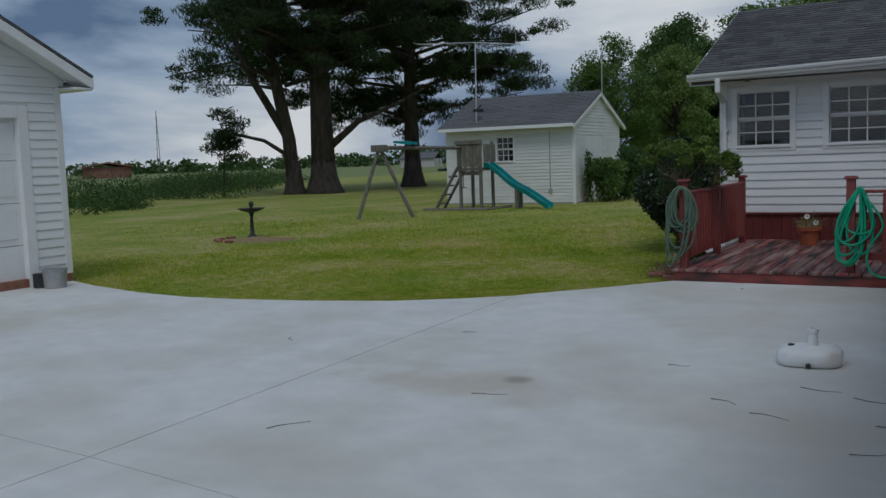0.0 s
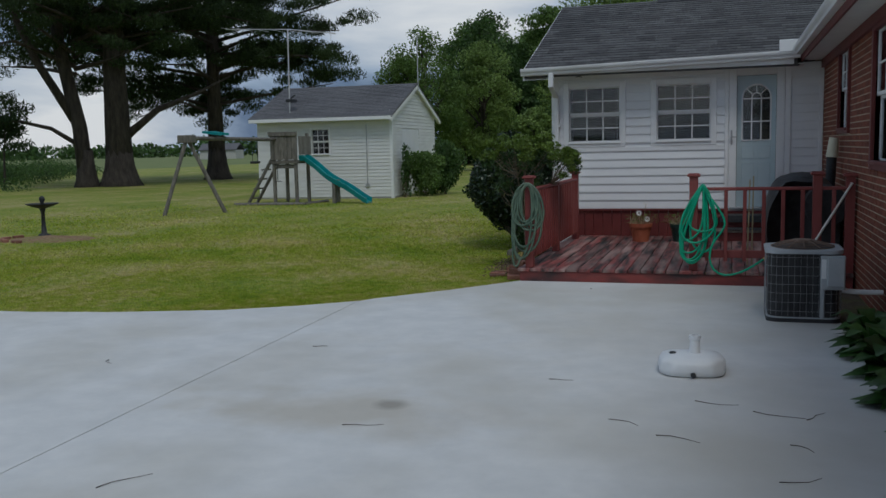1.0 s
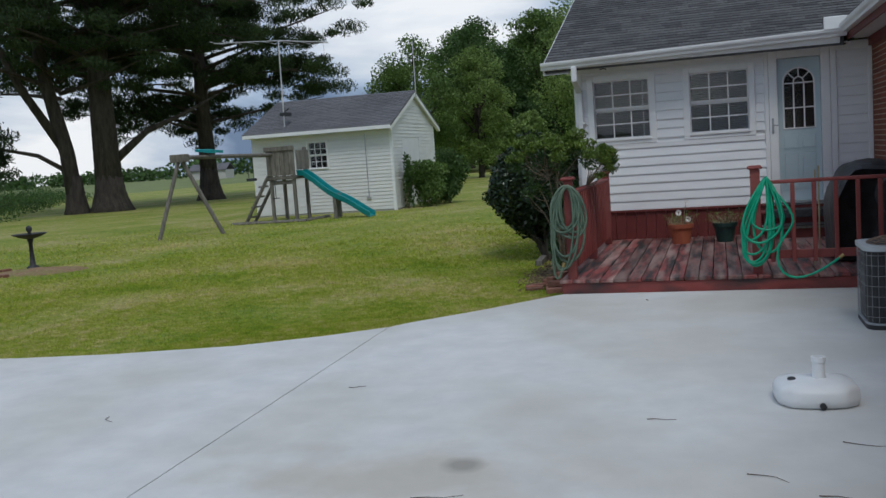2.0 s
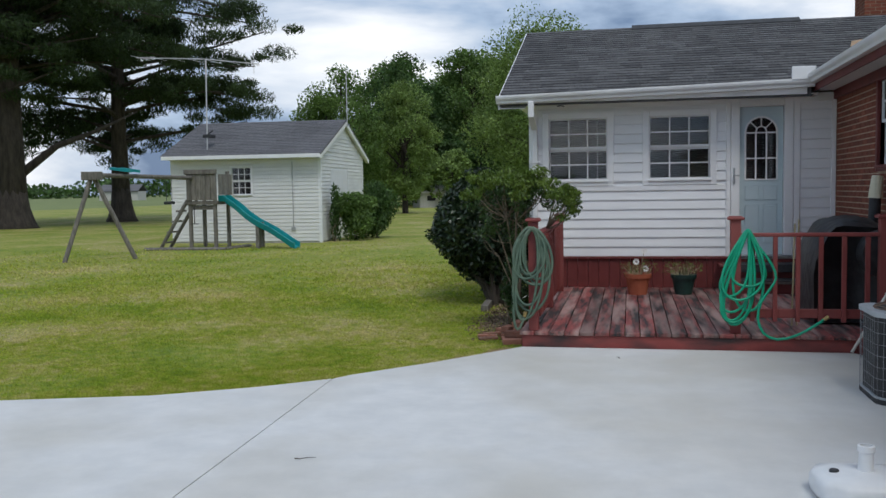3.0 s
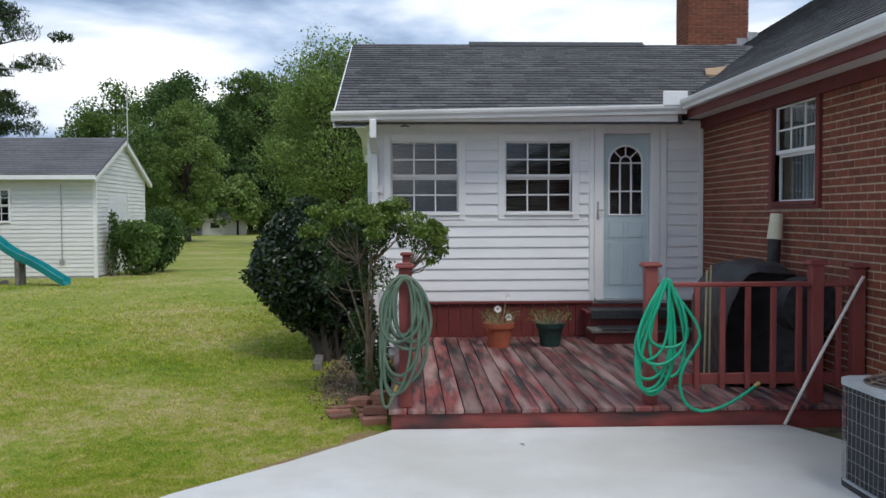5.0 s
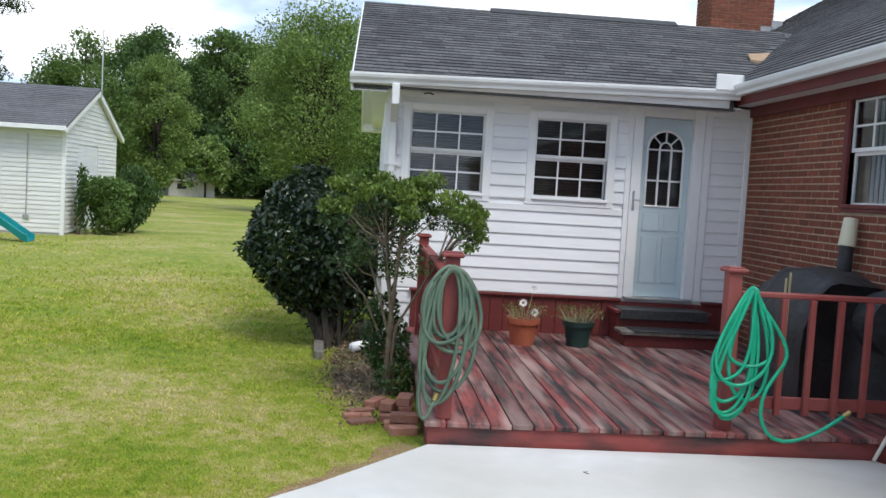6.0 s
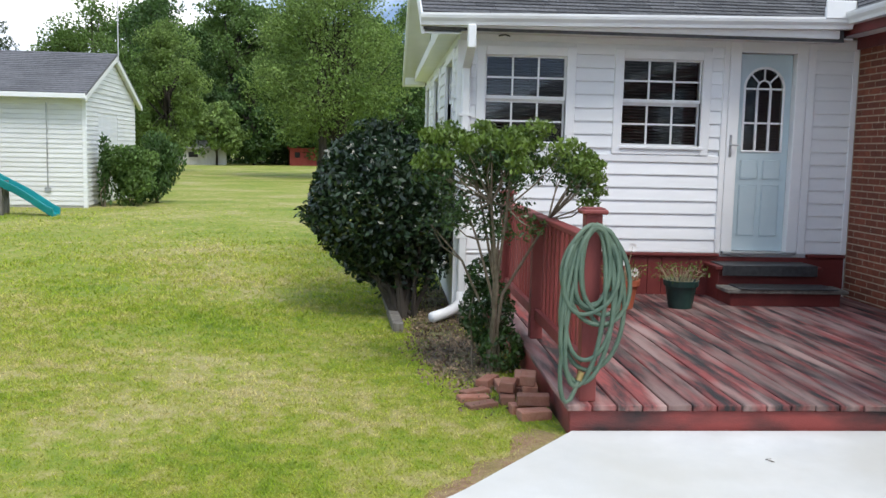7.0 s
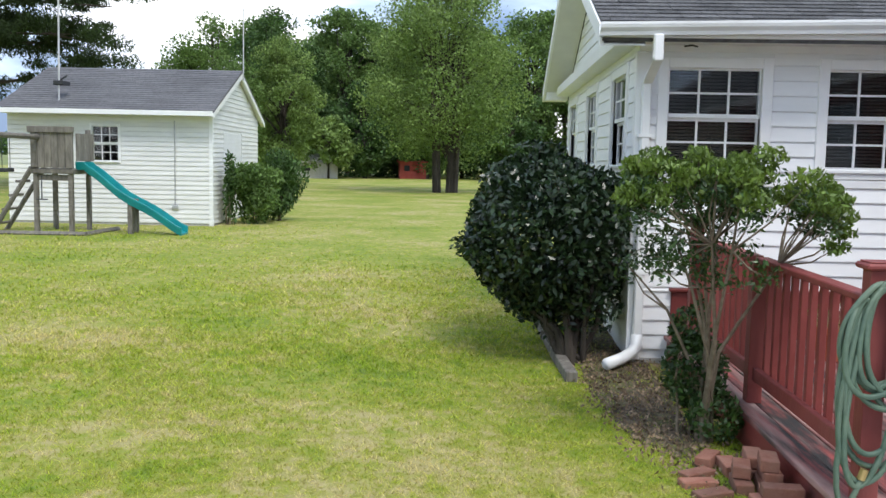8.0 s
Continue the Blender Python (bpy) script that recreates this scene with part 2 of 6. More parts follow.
M_SHEDROOF = mat("shed_shingle", (0.10, 0.10, 0.108), (0.15, 0.15, 0.158), 0.9, 12, 0.5, 90, 0.6, (0.075, 0.075, 0.08), 0.5, island=0.12)
M_DOOR = mat("pale_blue_paint", (0.47, 0.575, 0.61), (0.54, 0.64, 0.67), 0.4, 3, 0.06, 60, 0.8, (0.44, 0.53, 0.57), 0.4)
# near-black that stands in for unlit rooms behind glass, also used for door seams
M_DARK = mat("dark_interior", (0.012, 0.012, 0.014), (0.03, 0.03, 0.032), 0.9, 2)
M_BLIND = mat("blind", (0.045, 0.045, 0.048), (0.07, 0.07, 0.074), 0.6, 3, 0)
M_CURTAIN = mat("curtain", (0.35, 0.37, 0.38), (0.48, 0.50, 0.50), 0.9, 3, 0.1, 40, stretch=(1, 6, 1))
M_GLASS = glass_mat("window_glass", (0.75, 0.8, 0.82))
M_GREENHOSE = mat("green_hose", (0.0, 0.28, 0.15), (0.01, 0.38, 0.215), 0.4, 6, 0.05, 100)
M_OLDHOSE = mat("faded_hose", (0.055, 0.10, 0.07), (0.12, 0.18, 0.125), 0.55, 5, 0.1, 80, 2.0, (0.17, 0.21, 0.14), 0.6)
M_WIRE = mat("grey_wire", (0.22, 0.225, 0.23), (0.32, 0.325, 0.33), 0.5, 10, 0)
M_ACMETAL = mat("painted_steel", (0.36, 0.39, 0.41), (0.44, 0.47, 0.49), 0.5, 3, 0.05, 60, 1.2, (0.30, 0.31, 0.31), 0.4)
M_COIL = mat("coil_fins", (0.012, 0.012, 0.013), (0.04, 0.04, 0.042), 0.7, 40, 0.4, 200, stretch=(1, 1, 0.1))
M_RUST = mat("rusty_grille", (0.16, 0.10, 0.07), (0.28, 0.20, 0.15), 0.8, 8, 0.2, 60)
M_PLASTIC = mat("white_plastic", (0.74, 0.76, 0.77), (0.82, 0.83, 0.83), 0.45, 4, 0.05, 30, 1.5, (0.6, 0.6, 0.58), 0.3)
M_TERRA = mat("terracotta", (0.33, 0.080, 0.036), (0.42, 0.12, 0.06), 0.75, 6, 0.1, 60)
M_GREENPOT = mat("dark_green_pot", (0.006, 0.025, 0.022), (0.015, 0.05, 0.04), 0.45, 6, 0.05, 60)
M_BLACK = mat("black_cover", (0.012, 0.012, 0.013), (0.035, 0.036, 0.038), 0.55, 5, 0.5, 9, 1.0, (0.03, 0.031, 0.033), 0.5, bdist=0.05)
M_RUBBER = mat("black_rubber_mat", (0.02, 0.021, 0.023), (0.05, 0.052, 0.055), 0.5, 20, 0.3, 80)
M_CREAM = mat("cream_can", (0.60, 0.57, 0.42), (0.70, 0.66, 0.50), 0.5, 4, 0.05, 40)
M_OLDWOOD = mat("weathered_wood", (0.12, 0.11, 0.095), (0.24, 0.22, 0.19), 0.9, 6, 0.5, 50, 1.0, (0.09, 0.08, 0.07), 0.5, stretch=(3, 3, 0.6), rand=0.12)
M_TEAL = mat("teal_plastic", (0.0, 0.20, 0.22), (0.01, 0.27, 0.28), 0.4, 3, 0.03, 30)
M_IRON = mat("dark_iron", (0.015, 0.016, 0.017), (0.04, 0.042, 0.045), 0.6, 10, 0.2, 80)
M_METAL = mat("galvanised", (0.35, 0.36, 0.37), (0.5, 0.51, 0.52), 0.45, 5, 0.05, 80, metal=0.6)
M_ALU = mat("aluminium", (0.42, 0.43, 0.44), (0.5, 0.5, 0.5), 0.5, 4, 0)
M_ROD = mat("pvc_pole", (0.74, 0.72, 0.64), (0.82, 0.80, 0.72), 0.5, 5, 0.05, 60)
M_BARK = mat("bark", (0.028, 0.023, 0.018), (0.07, 0.057, 0.045), 0.95, 5, 0.9, 14, stretch=(1, 1, 0.25), bdist=0.06)
M_STEM = mat("shrub_stem", (0.11, 0.085, 0.055), (0.22, 0.18, 0.13), 0.9, 12, 0.5, 60)
M_PINE = mat("pine_needles", (0.017, 0.036, 0.009), (0.040, 0.072, 0.018), 0.8, 0.5, 0, 1, island=0.4, translucent=0.25)
M_LEAF_L = mat("light_leaves", (0.13, 0.21, 0.045), (0.22, 0.31, 0.085), 0.65, 0.5, 0, 1, island=0.4, translucent=0.4)
M_LEAF_M = mat("mid_leaves", (0.085, 0.16, 0.032), (0.145, 0.23, 0.055), 0.65, 0.5, 0, 1, island=0.4, translucent=0.38)
M_LEAF_D = mat("dark_leaves", (0.036, 0.085, 0.018), (0.075, 0.14, 0.03), 0.65, 0.4, 0, 1, island=0.4, translucent=0.3)
M_CAMELLIA = mat("glossy_leaves", (0.010, 0.024, 0.010), (0.024, 0.047, 0.016), 0.30, 3, 0, 1, island=0.45, translucent=0.08)
M_AZALEA = mat("azalea_leaves", (0.075, 0.135, 0.018), (0.16, 0.235, 0.036), 0.5, 3, 0, 1, island=0.4, translucent=0.3)
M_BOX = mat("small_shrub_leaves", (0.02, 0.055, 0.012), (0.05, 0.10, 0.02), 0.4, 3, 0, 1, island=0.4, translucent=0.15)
M_HOSTA = mat("hosta_leaves", (0.03, 0.09, 0.015), (0.07, 0.15, 0.03), 0.45, 3, 0, 1, island=0.4, translucent=0.2)
M_PETAL = mat("white_petals", (0.75, 0.74, 0.70), (0.85, 0.84, 0.82), 0.6, 5, 0)
M_STRAW = mat("dry_stems", (0.28, 0.24, 0.14), (0.38, 0.33, 0.2), 0.8, 6, 0, island=0.3)
M_BARNRED = mat("far_brick_red", (0.20, 0.09, 0.07), (0.26, 0.13, 0.10), 0.9, 0.5)
M_ROOFPALE = mat("pale_roof", (0.55, 0.56, 0.56), (0.62, 0.63, 0.63), 0.6, 1)
M_HUT = mat("grey_boards", (0.42, 0.41, 0.38), (0.54, 0.53, 0.49), 0.85, 3, 0.1, 20, stretch=(6, 6, 0.4))
M_REDBOARD = mat("red_boards", (0.28, 0.04, 0.03), (0.36, 0.07, 0.05), 0.8, 3, 0.1, 20)
M_BLOCK = mat("block_base", (0.36, 0.35, 0.33), (0.46, 0.45, 0.43), 0.9, 8, 0.3, 60)
M_TAN = mat("bare_decking", (0.30, 0.20, 0.12), (0.42, 0.30, 0.19), 0.9, 8, 0.2, 60)
M_BRASS = mat("brass", (0.42, 0.30, 0.12), (0.5, 0.37, 0.16), 0.4, 8, 0.05, 60, metal=0.9)
M_TWIG = mat("twig", (0.05, 0.035, 0.025), (0.11, 0.08, 0.055), 0.9, 10, 0)

# ---- mesh helpers ----


class Geo:
    """Vertices and faces that are gathered and then linked as one mesh."""

    def __init__(self):
        self.v, self.f = [], []

    def add(self, verts, faces, m=None):
        k = len(self.v)
        self.v += [tuple(m @ Vector(p)) for p in verts] if m else [tuple(p) for p in verts]
        self.f += [tuple(i + k for i in q) for q in faces]
        return self

    def box(self, x0, y0, z0, x1, y1, z1, c=0.0, m=None):
        if c:
            bm = bmesh.new()
            bmesh.ops.create_cube(bm, size=1.0, matrix=Matrix.Translation(((x0 + x1) / 2, (y0 + y1) / 2, (z0 + z1) / 2)) @ Matrix.Diagonal((x1 - x0, y1 - y0, z1 - z0, 1)))
            bmesh.ops.bevel(bm, geom=bm.edges[:], offset=c, segments=1 if c < 0.02 else 3, affect="EDGES", profile=0.5)
            bm.verts.index_update()
            self.add([v.co[:] for v in bm.verts], [[v.index for v in f.verts] for f in bm.faces], m)
            bm.free()
            return self
        return self.add([(x0, y0, z0), (x1, y0, z0), (x1, y1, z0), (x0, y1, z0), (x0, y0, z1), (x1, y0, z1), (x1, y1, z1), (x0, y1, z1)],
                        [(3, 2, 1, 0), (4, 5, 6, 7), (0, 1, 5, 4), (1, 2, 6, 5), (2, 3, 7, 6), (3, 0, 4, 7)], m)

    def tube(self, pts, r, n=8, r2=None, caps=True):
        pts = [Vector(p) for p in pts]
        k, count = len(self.v), len(pts)
        up = Vector((0, 0, 1))
        last = None
        for i, p in enumerate(pts):
            d = (pts[min(i + 1, count - 1)] - pts[max(i - 1, 0)]).normalized()
            a = last - d * last.dot(d) if last else d.cross(up if abs(d.z) < 0.95 else Vector((1, 0, 0)))
            a.normalize()
            last = a
            b = d.cross(a)
            rr = r if r2 is None else r + (r2 - r) * i / max(count - 1, 1)
            for j in range(n):
                w = 2 * math.pi * j / n
                self.v.append(tuple(p + (a * math.cos(w) + b * math.sin(w)) * rr))
        for i in range(count - 1):
            for j in range(n):
                self.f.append((k + i * n + j, k + i * n + (j + 1) % n, k + (i + 1) * n + (j + 1) % n, k + (i + 1) * n + j))
        if caps:
            self.f.append(tuple(k + j for j in reversed(range(n))))
            self.f.append(tuple(k + (count - 1) * n + j for j in range(n)))
        return self

    def lathe(self, prof, n=24, m=None):
        """Profile of (radius, height) pairs turned about z."""
        verts = [(r * math.cos(2 * math.pi * j / n), r * math.sin(2 * math.pi * j / n), z) for r, z in prof for j in range(n)]
        faces = [(i * n + j, i * n + (j + 1) % n, (i + 1) * n + (j + 1) % n, (i + 1) * n + j) for i in range(len(prof) - 1) for j in range(n)]
        faces += [tuple(reversed(range(n))), tuple((len(prof) - 1) * n + j for j in range(n))]
        return self.add(verts, faces, m)

    def prism(self, poly, place, a, b):
        """Polygon of (u, w) pairs drawn out from a to b; place(u, w, t) gives the point."""
        n = len(poly)
        verts = [place(u, w, a) for u, w in poly] + [place(u, w, b) for u, w in poly]
        return self.add(verts, [tuple(reversed(range(n))), tuple(range(n, 2 * n))] + [(i, (i + 1) % n, n + (i + 1) % n, n + i) for i in range(n)])


OFF = {}


def thing(name, at, label, category, group="", kind="", rz=0.0):
    """An Empty at the base of a thing. Unturned things are built in world places, turned ones in their own."""
    ob = new(name)
    ob.matrix_basis = pose(*at, 0, 0, rz)
    OFF[ob.name] = Vector((0, 0, 0)) if rz else Vector(at)
    ob.empty_display_size = 0.1
    return tagged(ob, label, category, group, kind)


def part(name, geo, material, parent=None, label="", smooth=False):
    off = OFF[parent.name] if parent else Vector((0, 0, 0))
    me = bpy.data.meshes.new(name)
    verts = (np.array(geo.v) - np.array(off)).tolist() if parent and off.length else geo.v
    me.from_pydata(verts, [], geo.f)
    me.materials.append(material)
    if smooth:
        me.shade_smooth()
    me.validate()
    ob = new(name, me)
    if parent:
        ob.parent = parent
        OFF[ob.name] = off
    if label:
        ob["label"] = label
    return ob


def piece(name, me, parent, at, turn=None):
    """One of many alike pieces, on shared mesh data."""
    ob = new(name, me)
    ob.parent = parent
    m = Matrix.Translation(Vector(at) - OFF[parent.name])
    ob.matrix_basis = m @ turn if turn else m
    return ob


def solo(name, geo, material, label, category, group="", kind="", smooth=False):
    """A thing of one mesh, its origin at its base."""
    a = np.array(geo.v)
    base = Vector(((a[:, 0].min() + a[:, 0].max()) / 2, (a[:, 1].min() + a[:, 1].max()) / 2, a[:, 2].min()))
    me = bpy.data.meshes.new(name)
    me.from_pydata((a - np.array(base)).tolist(), [], geo.f)
    me.materials.append(material)
    if smooth:
        me.shade_smooth()
    ob = new(name, me)
    ob.location = base
    return tagged(ob, label, category, group, kind)


def leaves(geo, centres, rng, length, width, droop=0.0, up=None):
    """A small folded leaf of four corners at each centre, turned at random."""
    n = len(centres)
    d = rng.normal(size=(n, 3))
    if up is not None:
        d = d * 0.55 + up
    d[:, 2] -= droop
    d /= np.linalg.norm(d, axis=1)[:, None] + 1e-9
    s = np.cross(d, rng.normal(size=(n, 3)))
    s /= np.linalg.norm(s, axis=1)[:, None] + 1e-9
    size = rng.uniform(0.6, 1.3, (n, 1))
    ln, wd = length * size, width * size
    c = np.asarray(centres)
    quads = np.stack([c - d * ln / 2, c + s * wd / 2, c + d * ln / 2, c - s * wd / 2], 1).reshape(-1, 3)
    k = len(geo.v)
    geo.v += quads.tolist()
    geo.f += (np.arange(n * 4).reshape(-1, 4) + k).tolist()
    return geo


def lump(rng, centre, radii, n, shell=0.55):
    """Points in an uneven ellipsoid, thicker towards its skin."""
    d = rng.normal(size=(n, 3))
    d /= np.linalg.norm(d, axis=1)[:, None]
    r = shell + (1 - shell) * rng.random((n, 1)) ** 0.6
    return np.array(centre) + d * r * np.array(radii)


def gz(x, y):
    """The lawn's height: just below the slab, a little lower beside the extension."""
    return -0.035 + 0.08 * max(0.0, min(1.0, (y - 5.0) / 9.0)) - 0.09 * math.exp(-((x + 1.0) ** 2 + (y - 3.6) ** 2) / 5.0)

# ---- ground, slab ----
EDGE = [(-8.45, -2.30), (-7.6, -2.60), (-6.3, -2.92), (-5.4, -3.02), (-4.6, -2.97), (-3.7, -2.82), (-2.6, -2.50), (-1.9, -2.10), (-1.3, -1.55), (-0.7, -0.89), (-0.02, -0.02)]
EX, EY = [p[0] for p in EDGE], [p[1] for p in EDGE]


def edge_y(x):
    return float(np.interp(x, EX, EY))


def ground():
    xs = sorted(set([-1500, -700, -350, -200, -140, -100, -75, -60, -50, -42] + list(range(-36, 8, 1)) + [10, 14, 20, 35, 60, 120, 300, 800, 1500] + [-0.5, -1.5, -2.5]))
    ys = sorted(set([-400, -150, -60, -30, -20, -16, -13] + list(range(-10, 24, 1)) + [26, 30, 36, 44, 52, 60, 70, 80, 90, 120, 160, 220, 350, 700, 1500] + [1.5, 2.5, 3.5, 4.5]))
    g = Geo()
    g.v = [(x, y, gz(x, y) + (0.05 * noise.noise((x * 0.11, y * 0.11, 0)) if (x < -9 or y > 7) else 0)) for y in ys for x in xs]
    w = len(xs)
    g.f = [(j * w + i, j * w + i + 1, (j + 1) * w + i + 1, (j + 1) * w + i) for j in range(len(ys) - 1) for i in range(w - 1)]
    ob = part("ground", g, M_LAWN, smooth=True)
    ob.data.materials.append(M_FIELD)
    for p in ob.data.polygons:
        x, y, _ = p.center
        if x < -62 + 0.5 * min(0, y) or y > 140:
            p.material_index = 1
    tagged(ob, "mown green lawn with straw-coloured dry patches running to open fields", "lawn", kind="structure")


ground()


def slab(poly, name, label):
    g = Geo().prism(poly, lambda u, w, t: (u, w, t), -0.14, 0.0)
    return tagged(part(name, g, M_CONC), label, "concrete slab", kind="structure")


def jx(y, side):
    return -1.14 - 0.043 * (y + 7.87) + side * 0.004


def jy(x, side):
    return -7.87 - 0.15 * max(-6, min(3, x + 1.14)) + side * 0.004


ycut = -1.72
slab([(-14, jy(-14, 1)), (jx(jy(-1.14, 1), -1), jy(-1.14, 1)), (jx(ycut, -1), ycut)] + [(x, y) for x, y in reversed(EDGE) if x < jx(ycut, -1) - 0.02] + [(-14, -2.3)], "pavement", "pale grey broom-finished concrete driveway beside the lawn")
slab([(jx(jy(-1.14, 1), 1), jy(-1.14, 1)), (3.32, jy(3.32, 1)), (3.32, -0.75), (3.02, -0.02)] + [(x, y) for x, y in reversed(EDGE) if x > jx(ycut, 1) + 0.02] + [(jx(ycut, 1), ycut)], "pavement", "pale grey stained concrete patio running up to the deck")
slab([(-14, -26), (jx(-7.9, -1), -26), (jx(-7.88, -1), jy(-1.14, -1)), (-14, jy(-14, -1))], "pavement", "pale grey concrete driveway panel")
slab([(jx(-7.9, 1), -26), (3.32, -26), (3.32, jy(3.32, -1)), (jx(-7.88, 1), jy(-1.14, -1))], "pavement", "pale grey concrete driveway panel with a worn patch")

bed = Geo().prism([(3.33, -26), (3.68, -26), (3.68, 0.0), (3.03, 0.0), (3.33, -0.74)], lambda u, w, t: (u, w, t), -0.12, -0.03)
tagged(part("planting_bed", bed, M_MULCH), "strip of dark soil between concrete and brick wall", "soil", kind="structure")
bed2 = Geo()
poly = []
for i in range(90):
    a = 2 * math.pi * i / 90
    r = 1 + 0.20 * noise.noise((math.cos(a) * 1.7, math.sin(a) * 1.7, 3)) + 0.10 * noise.noise((math.cos(a) * 9, math.sin(a) * 9, 3))
    poly.append((-0.50 + 0.40 * r * math.cos(a), 3.6 + 2.4 * r * math.sin(a)))
k = len(bed2.v)
bed2.v = [(-0.5, 3.6, gz(-0.5, 3.6) + 0.012)] + [(u, w, gz(u, w) - 0.03) for u, w in poly] + [(-0.5 + (u + 0.5) * 0.78, 3.6 + (w - 3.6) * 0.85, gz(u, w) + 0.003) for u, w in poly]
bed2.f = [(91 + i, 91 + (i + 1) % 90, 0) for i in range(90)] + [(1 + i, 1 + (i + 1) % 90, 91 + (i + 1) % 90, 91 + i) for i in range(90)]
tagged(part("planting_bed", bed2, M_MULCH, smooth=True), "shaded bare soil with leaf litter under the shrubs", "soil", kind="structure")
dirt = Geo()
NB = 60
for i in range(NB + 1):
    t = i / NB
    x = -1.55 + 1.50 * t
    y = edge_y(x)
    wide = (0.05 + 0.20 * t) * (1 + 0.7 * noise.noise((x * 6, 1.5, 2))) + 0.02
    for q in (-0.02, 0.5, 1.0):
        px, py = x - 0.6 * wide * q, y + 0.75 * wide * q
        dirt.v.append((px, py, gz(px, py) + (0.012, 0.010, -0.004)[int(q * 2 + 0.1)]))
dirt.f = [(3 * i + k, 3 * i + k + 1, 3 * i + k + 4, 3 * i + k + 3) for i in range(NB) for k in range(2)]
dirt.f = [tuple(reversed(q)) for q in dirt.f]
tagged(part("bare_patch", dirt, M_DIRT, smooth=True), "worn brown bare earth beside the slab edge", "soil", kind="structure")

# ---- building helpers ----


def frame_m(o, u, n):
    """Axes: along the wall, out of the wall, up."""
    u, n = Vector(u), Vector(n)
    return Matrix(((u.x, n.x, 0, o[0]), (u.y, n.y, 0, o[1]), (u.z, n.z, 1, o[2]), (0, 0, 0, 1)))


def siding(parent, m, u0, u1, z0, z1, holes, material, step=0.13, top=None):
    """Lapped boards, each one a piece of the wall, cut round the openings. top(z): the stretch left under a gable."""
    z = z0
    while z < z1 - 0.01:
        h = min(step, z1 - z)
        a, b = (u0, u1) if top is None else top(z + h, u0, u1)
        spans = [(a, b)] if b - a > 0.05 else []
        for hu0, hu1, hz0, hz1 in holes:
            if z + h > hz0 + 0.02 and z < hz1 - 0.02:
                spans = [s for lo, hi in spans for s in ((lo, min(hi, hu0)), (max(lo, hu1), hi)) if s[1] - s[0] > 0.02]
        for lo, hi in spans:
            b0 = z + 0.004
            g = Geo().add([(lo, 0.0, b0), (hi, 0.0, b0), (hi, 0.022, b0), (lo, 0.022, b0), (lo, 0.0, z + h), (hi, 0.0, z + h), (hi, 0.008, z + h), (lo, 0.008, z + h), (lo, 0.022, b0 + 0.012), (hi, 0.022, b0 + 0.012)],
                          [(0, 1, 2, 3), (3, 2, 9, 8), (8, 9, 6, 7), (7, 6, 5, 4), (0, 3, 8, 7, 4), (1, 5, 6, 9, 2)], m)
            part("siding_board", g, material, parent)
        z += step


def window(parent, m, u0, u1, z0, z1, cols=3, rows=2, casing=0.09, material=None, blind=True, trim=None, both=True):
    """Double-hung window: casing, two sashes with glazing bars, panes, sill and a blind behind."""
    material, trim = material or M_TRIM, trim or M_TRIM
    g = Geo()
    c = casing
    g.box(u0 - c, -0.10, z0 - c, u0, 0.035, z1 + c, 0.004, m).box(u1, -0.10, z0 - c, u1 + c, 0.035, z1 + c, 0.004, m)
    g.box(u0, -0.10, z1, u1, 0.033, z1 + c, 0.004, m).box(u0, -0.10, z0 - c, u1, 0.033, z0, 0.004, m)
    win = part("window", g, trim, parent)
    sill = Geo().box(u0 - 0.02, 0.036, z0 - 0.035, u1 + 0.02, 0.055, z0 - 0.005, 0.004, m)
    part("window_sill", sill, trim, win)
    zm = (z0 + z1) / 2
    for lo, hi, dep in ((zm, z1, -0.012), (z0, zm, -0.045)):
        s = Geo()
        e = 0.016
        top_e, low_e = (e, 0.034) if lo == zm else (0.03, e)
        s.box(u0, dep - 0.03, lo, u0 + e, dep, hi, 0, m).box(u1 - e, dep - 0.03, lo, u1, dep, hi, 0, m)
        s.box(u0 + e, dep - 0.03, lo, u1 - e, dep, lo + low_e, 0, m).box(u0 + e, dep - 0.03, hi - top_e, u1 - e, dep, hi, 0, m)
        sash = part("sash", s, material, win)
        if both or lo == zm:
            bars = Geo()
            for i in range(1, cols):
                u = u0 + e + (u1 - u0 - 2 * e) * i / cols
                bars.box(u - 0.009, dep - 0.022, lo + e, u + 0.009, dep - 0.006, hi - e, 0, m)
            for j in range(1, rows):
                z = lo + e + (hi - lo - 2 * e) * j / rows
                bars.box(u0 + e, dep - 0.021, z - 0.009, u1 - e, dep - 0.007, z + 0.009, 0, m)
            part("glazing_bar", bars, material, win)
        pane = part("pane", Geo().box(u0 + e, dep - 0.018, lo + e, u1 - e, dep - 0.014, hi - e, 0, m), M_GLASS, win)
        pane.visible_shadow = False
    if blind:
        b = Geo()
        z = z0 + 0.03
        while z < z1 - 0.02:
            b.add([(u0 + 0.02, -0.125, z), (u1 - 0.02, -0.125, z), (u1 - 0.02, -0.105, z + 0.014), (u0 + 0.02, -0.105, z + 0.014), (u0 + 0.02, -0.125, z + 0.002), (u1 - 0.02, -0.125, z + 0.002), (u1 - 0.02, -0.105, z + 0.016), (u0 + 0.02, -0.105, z + 0.016)],
                  [(3, 2, 1, 0), (4, 5, 6, 7), (0, 1, 5, 4), (2, 3, 7, 6)], m)
            z += 0.03
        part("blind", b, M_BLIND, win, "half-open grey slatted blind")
    return win


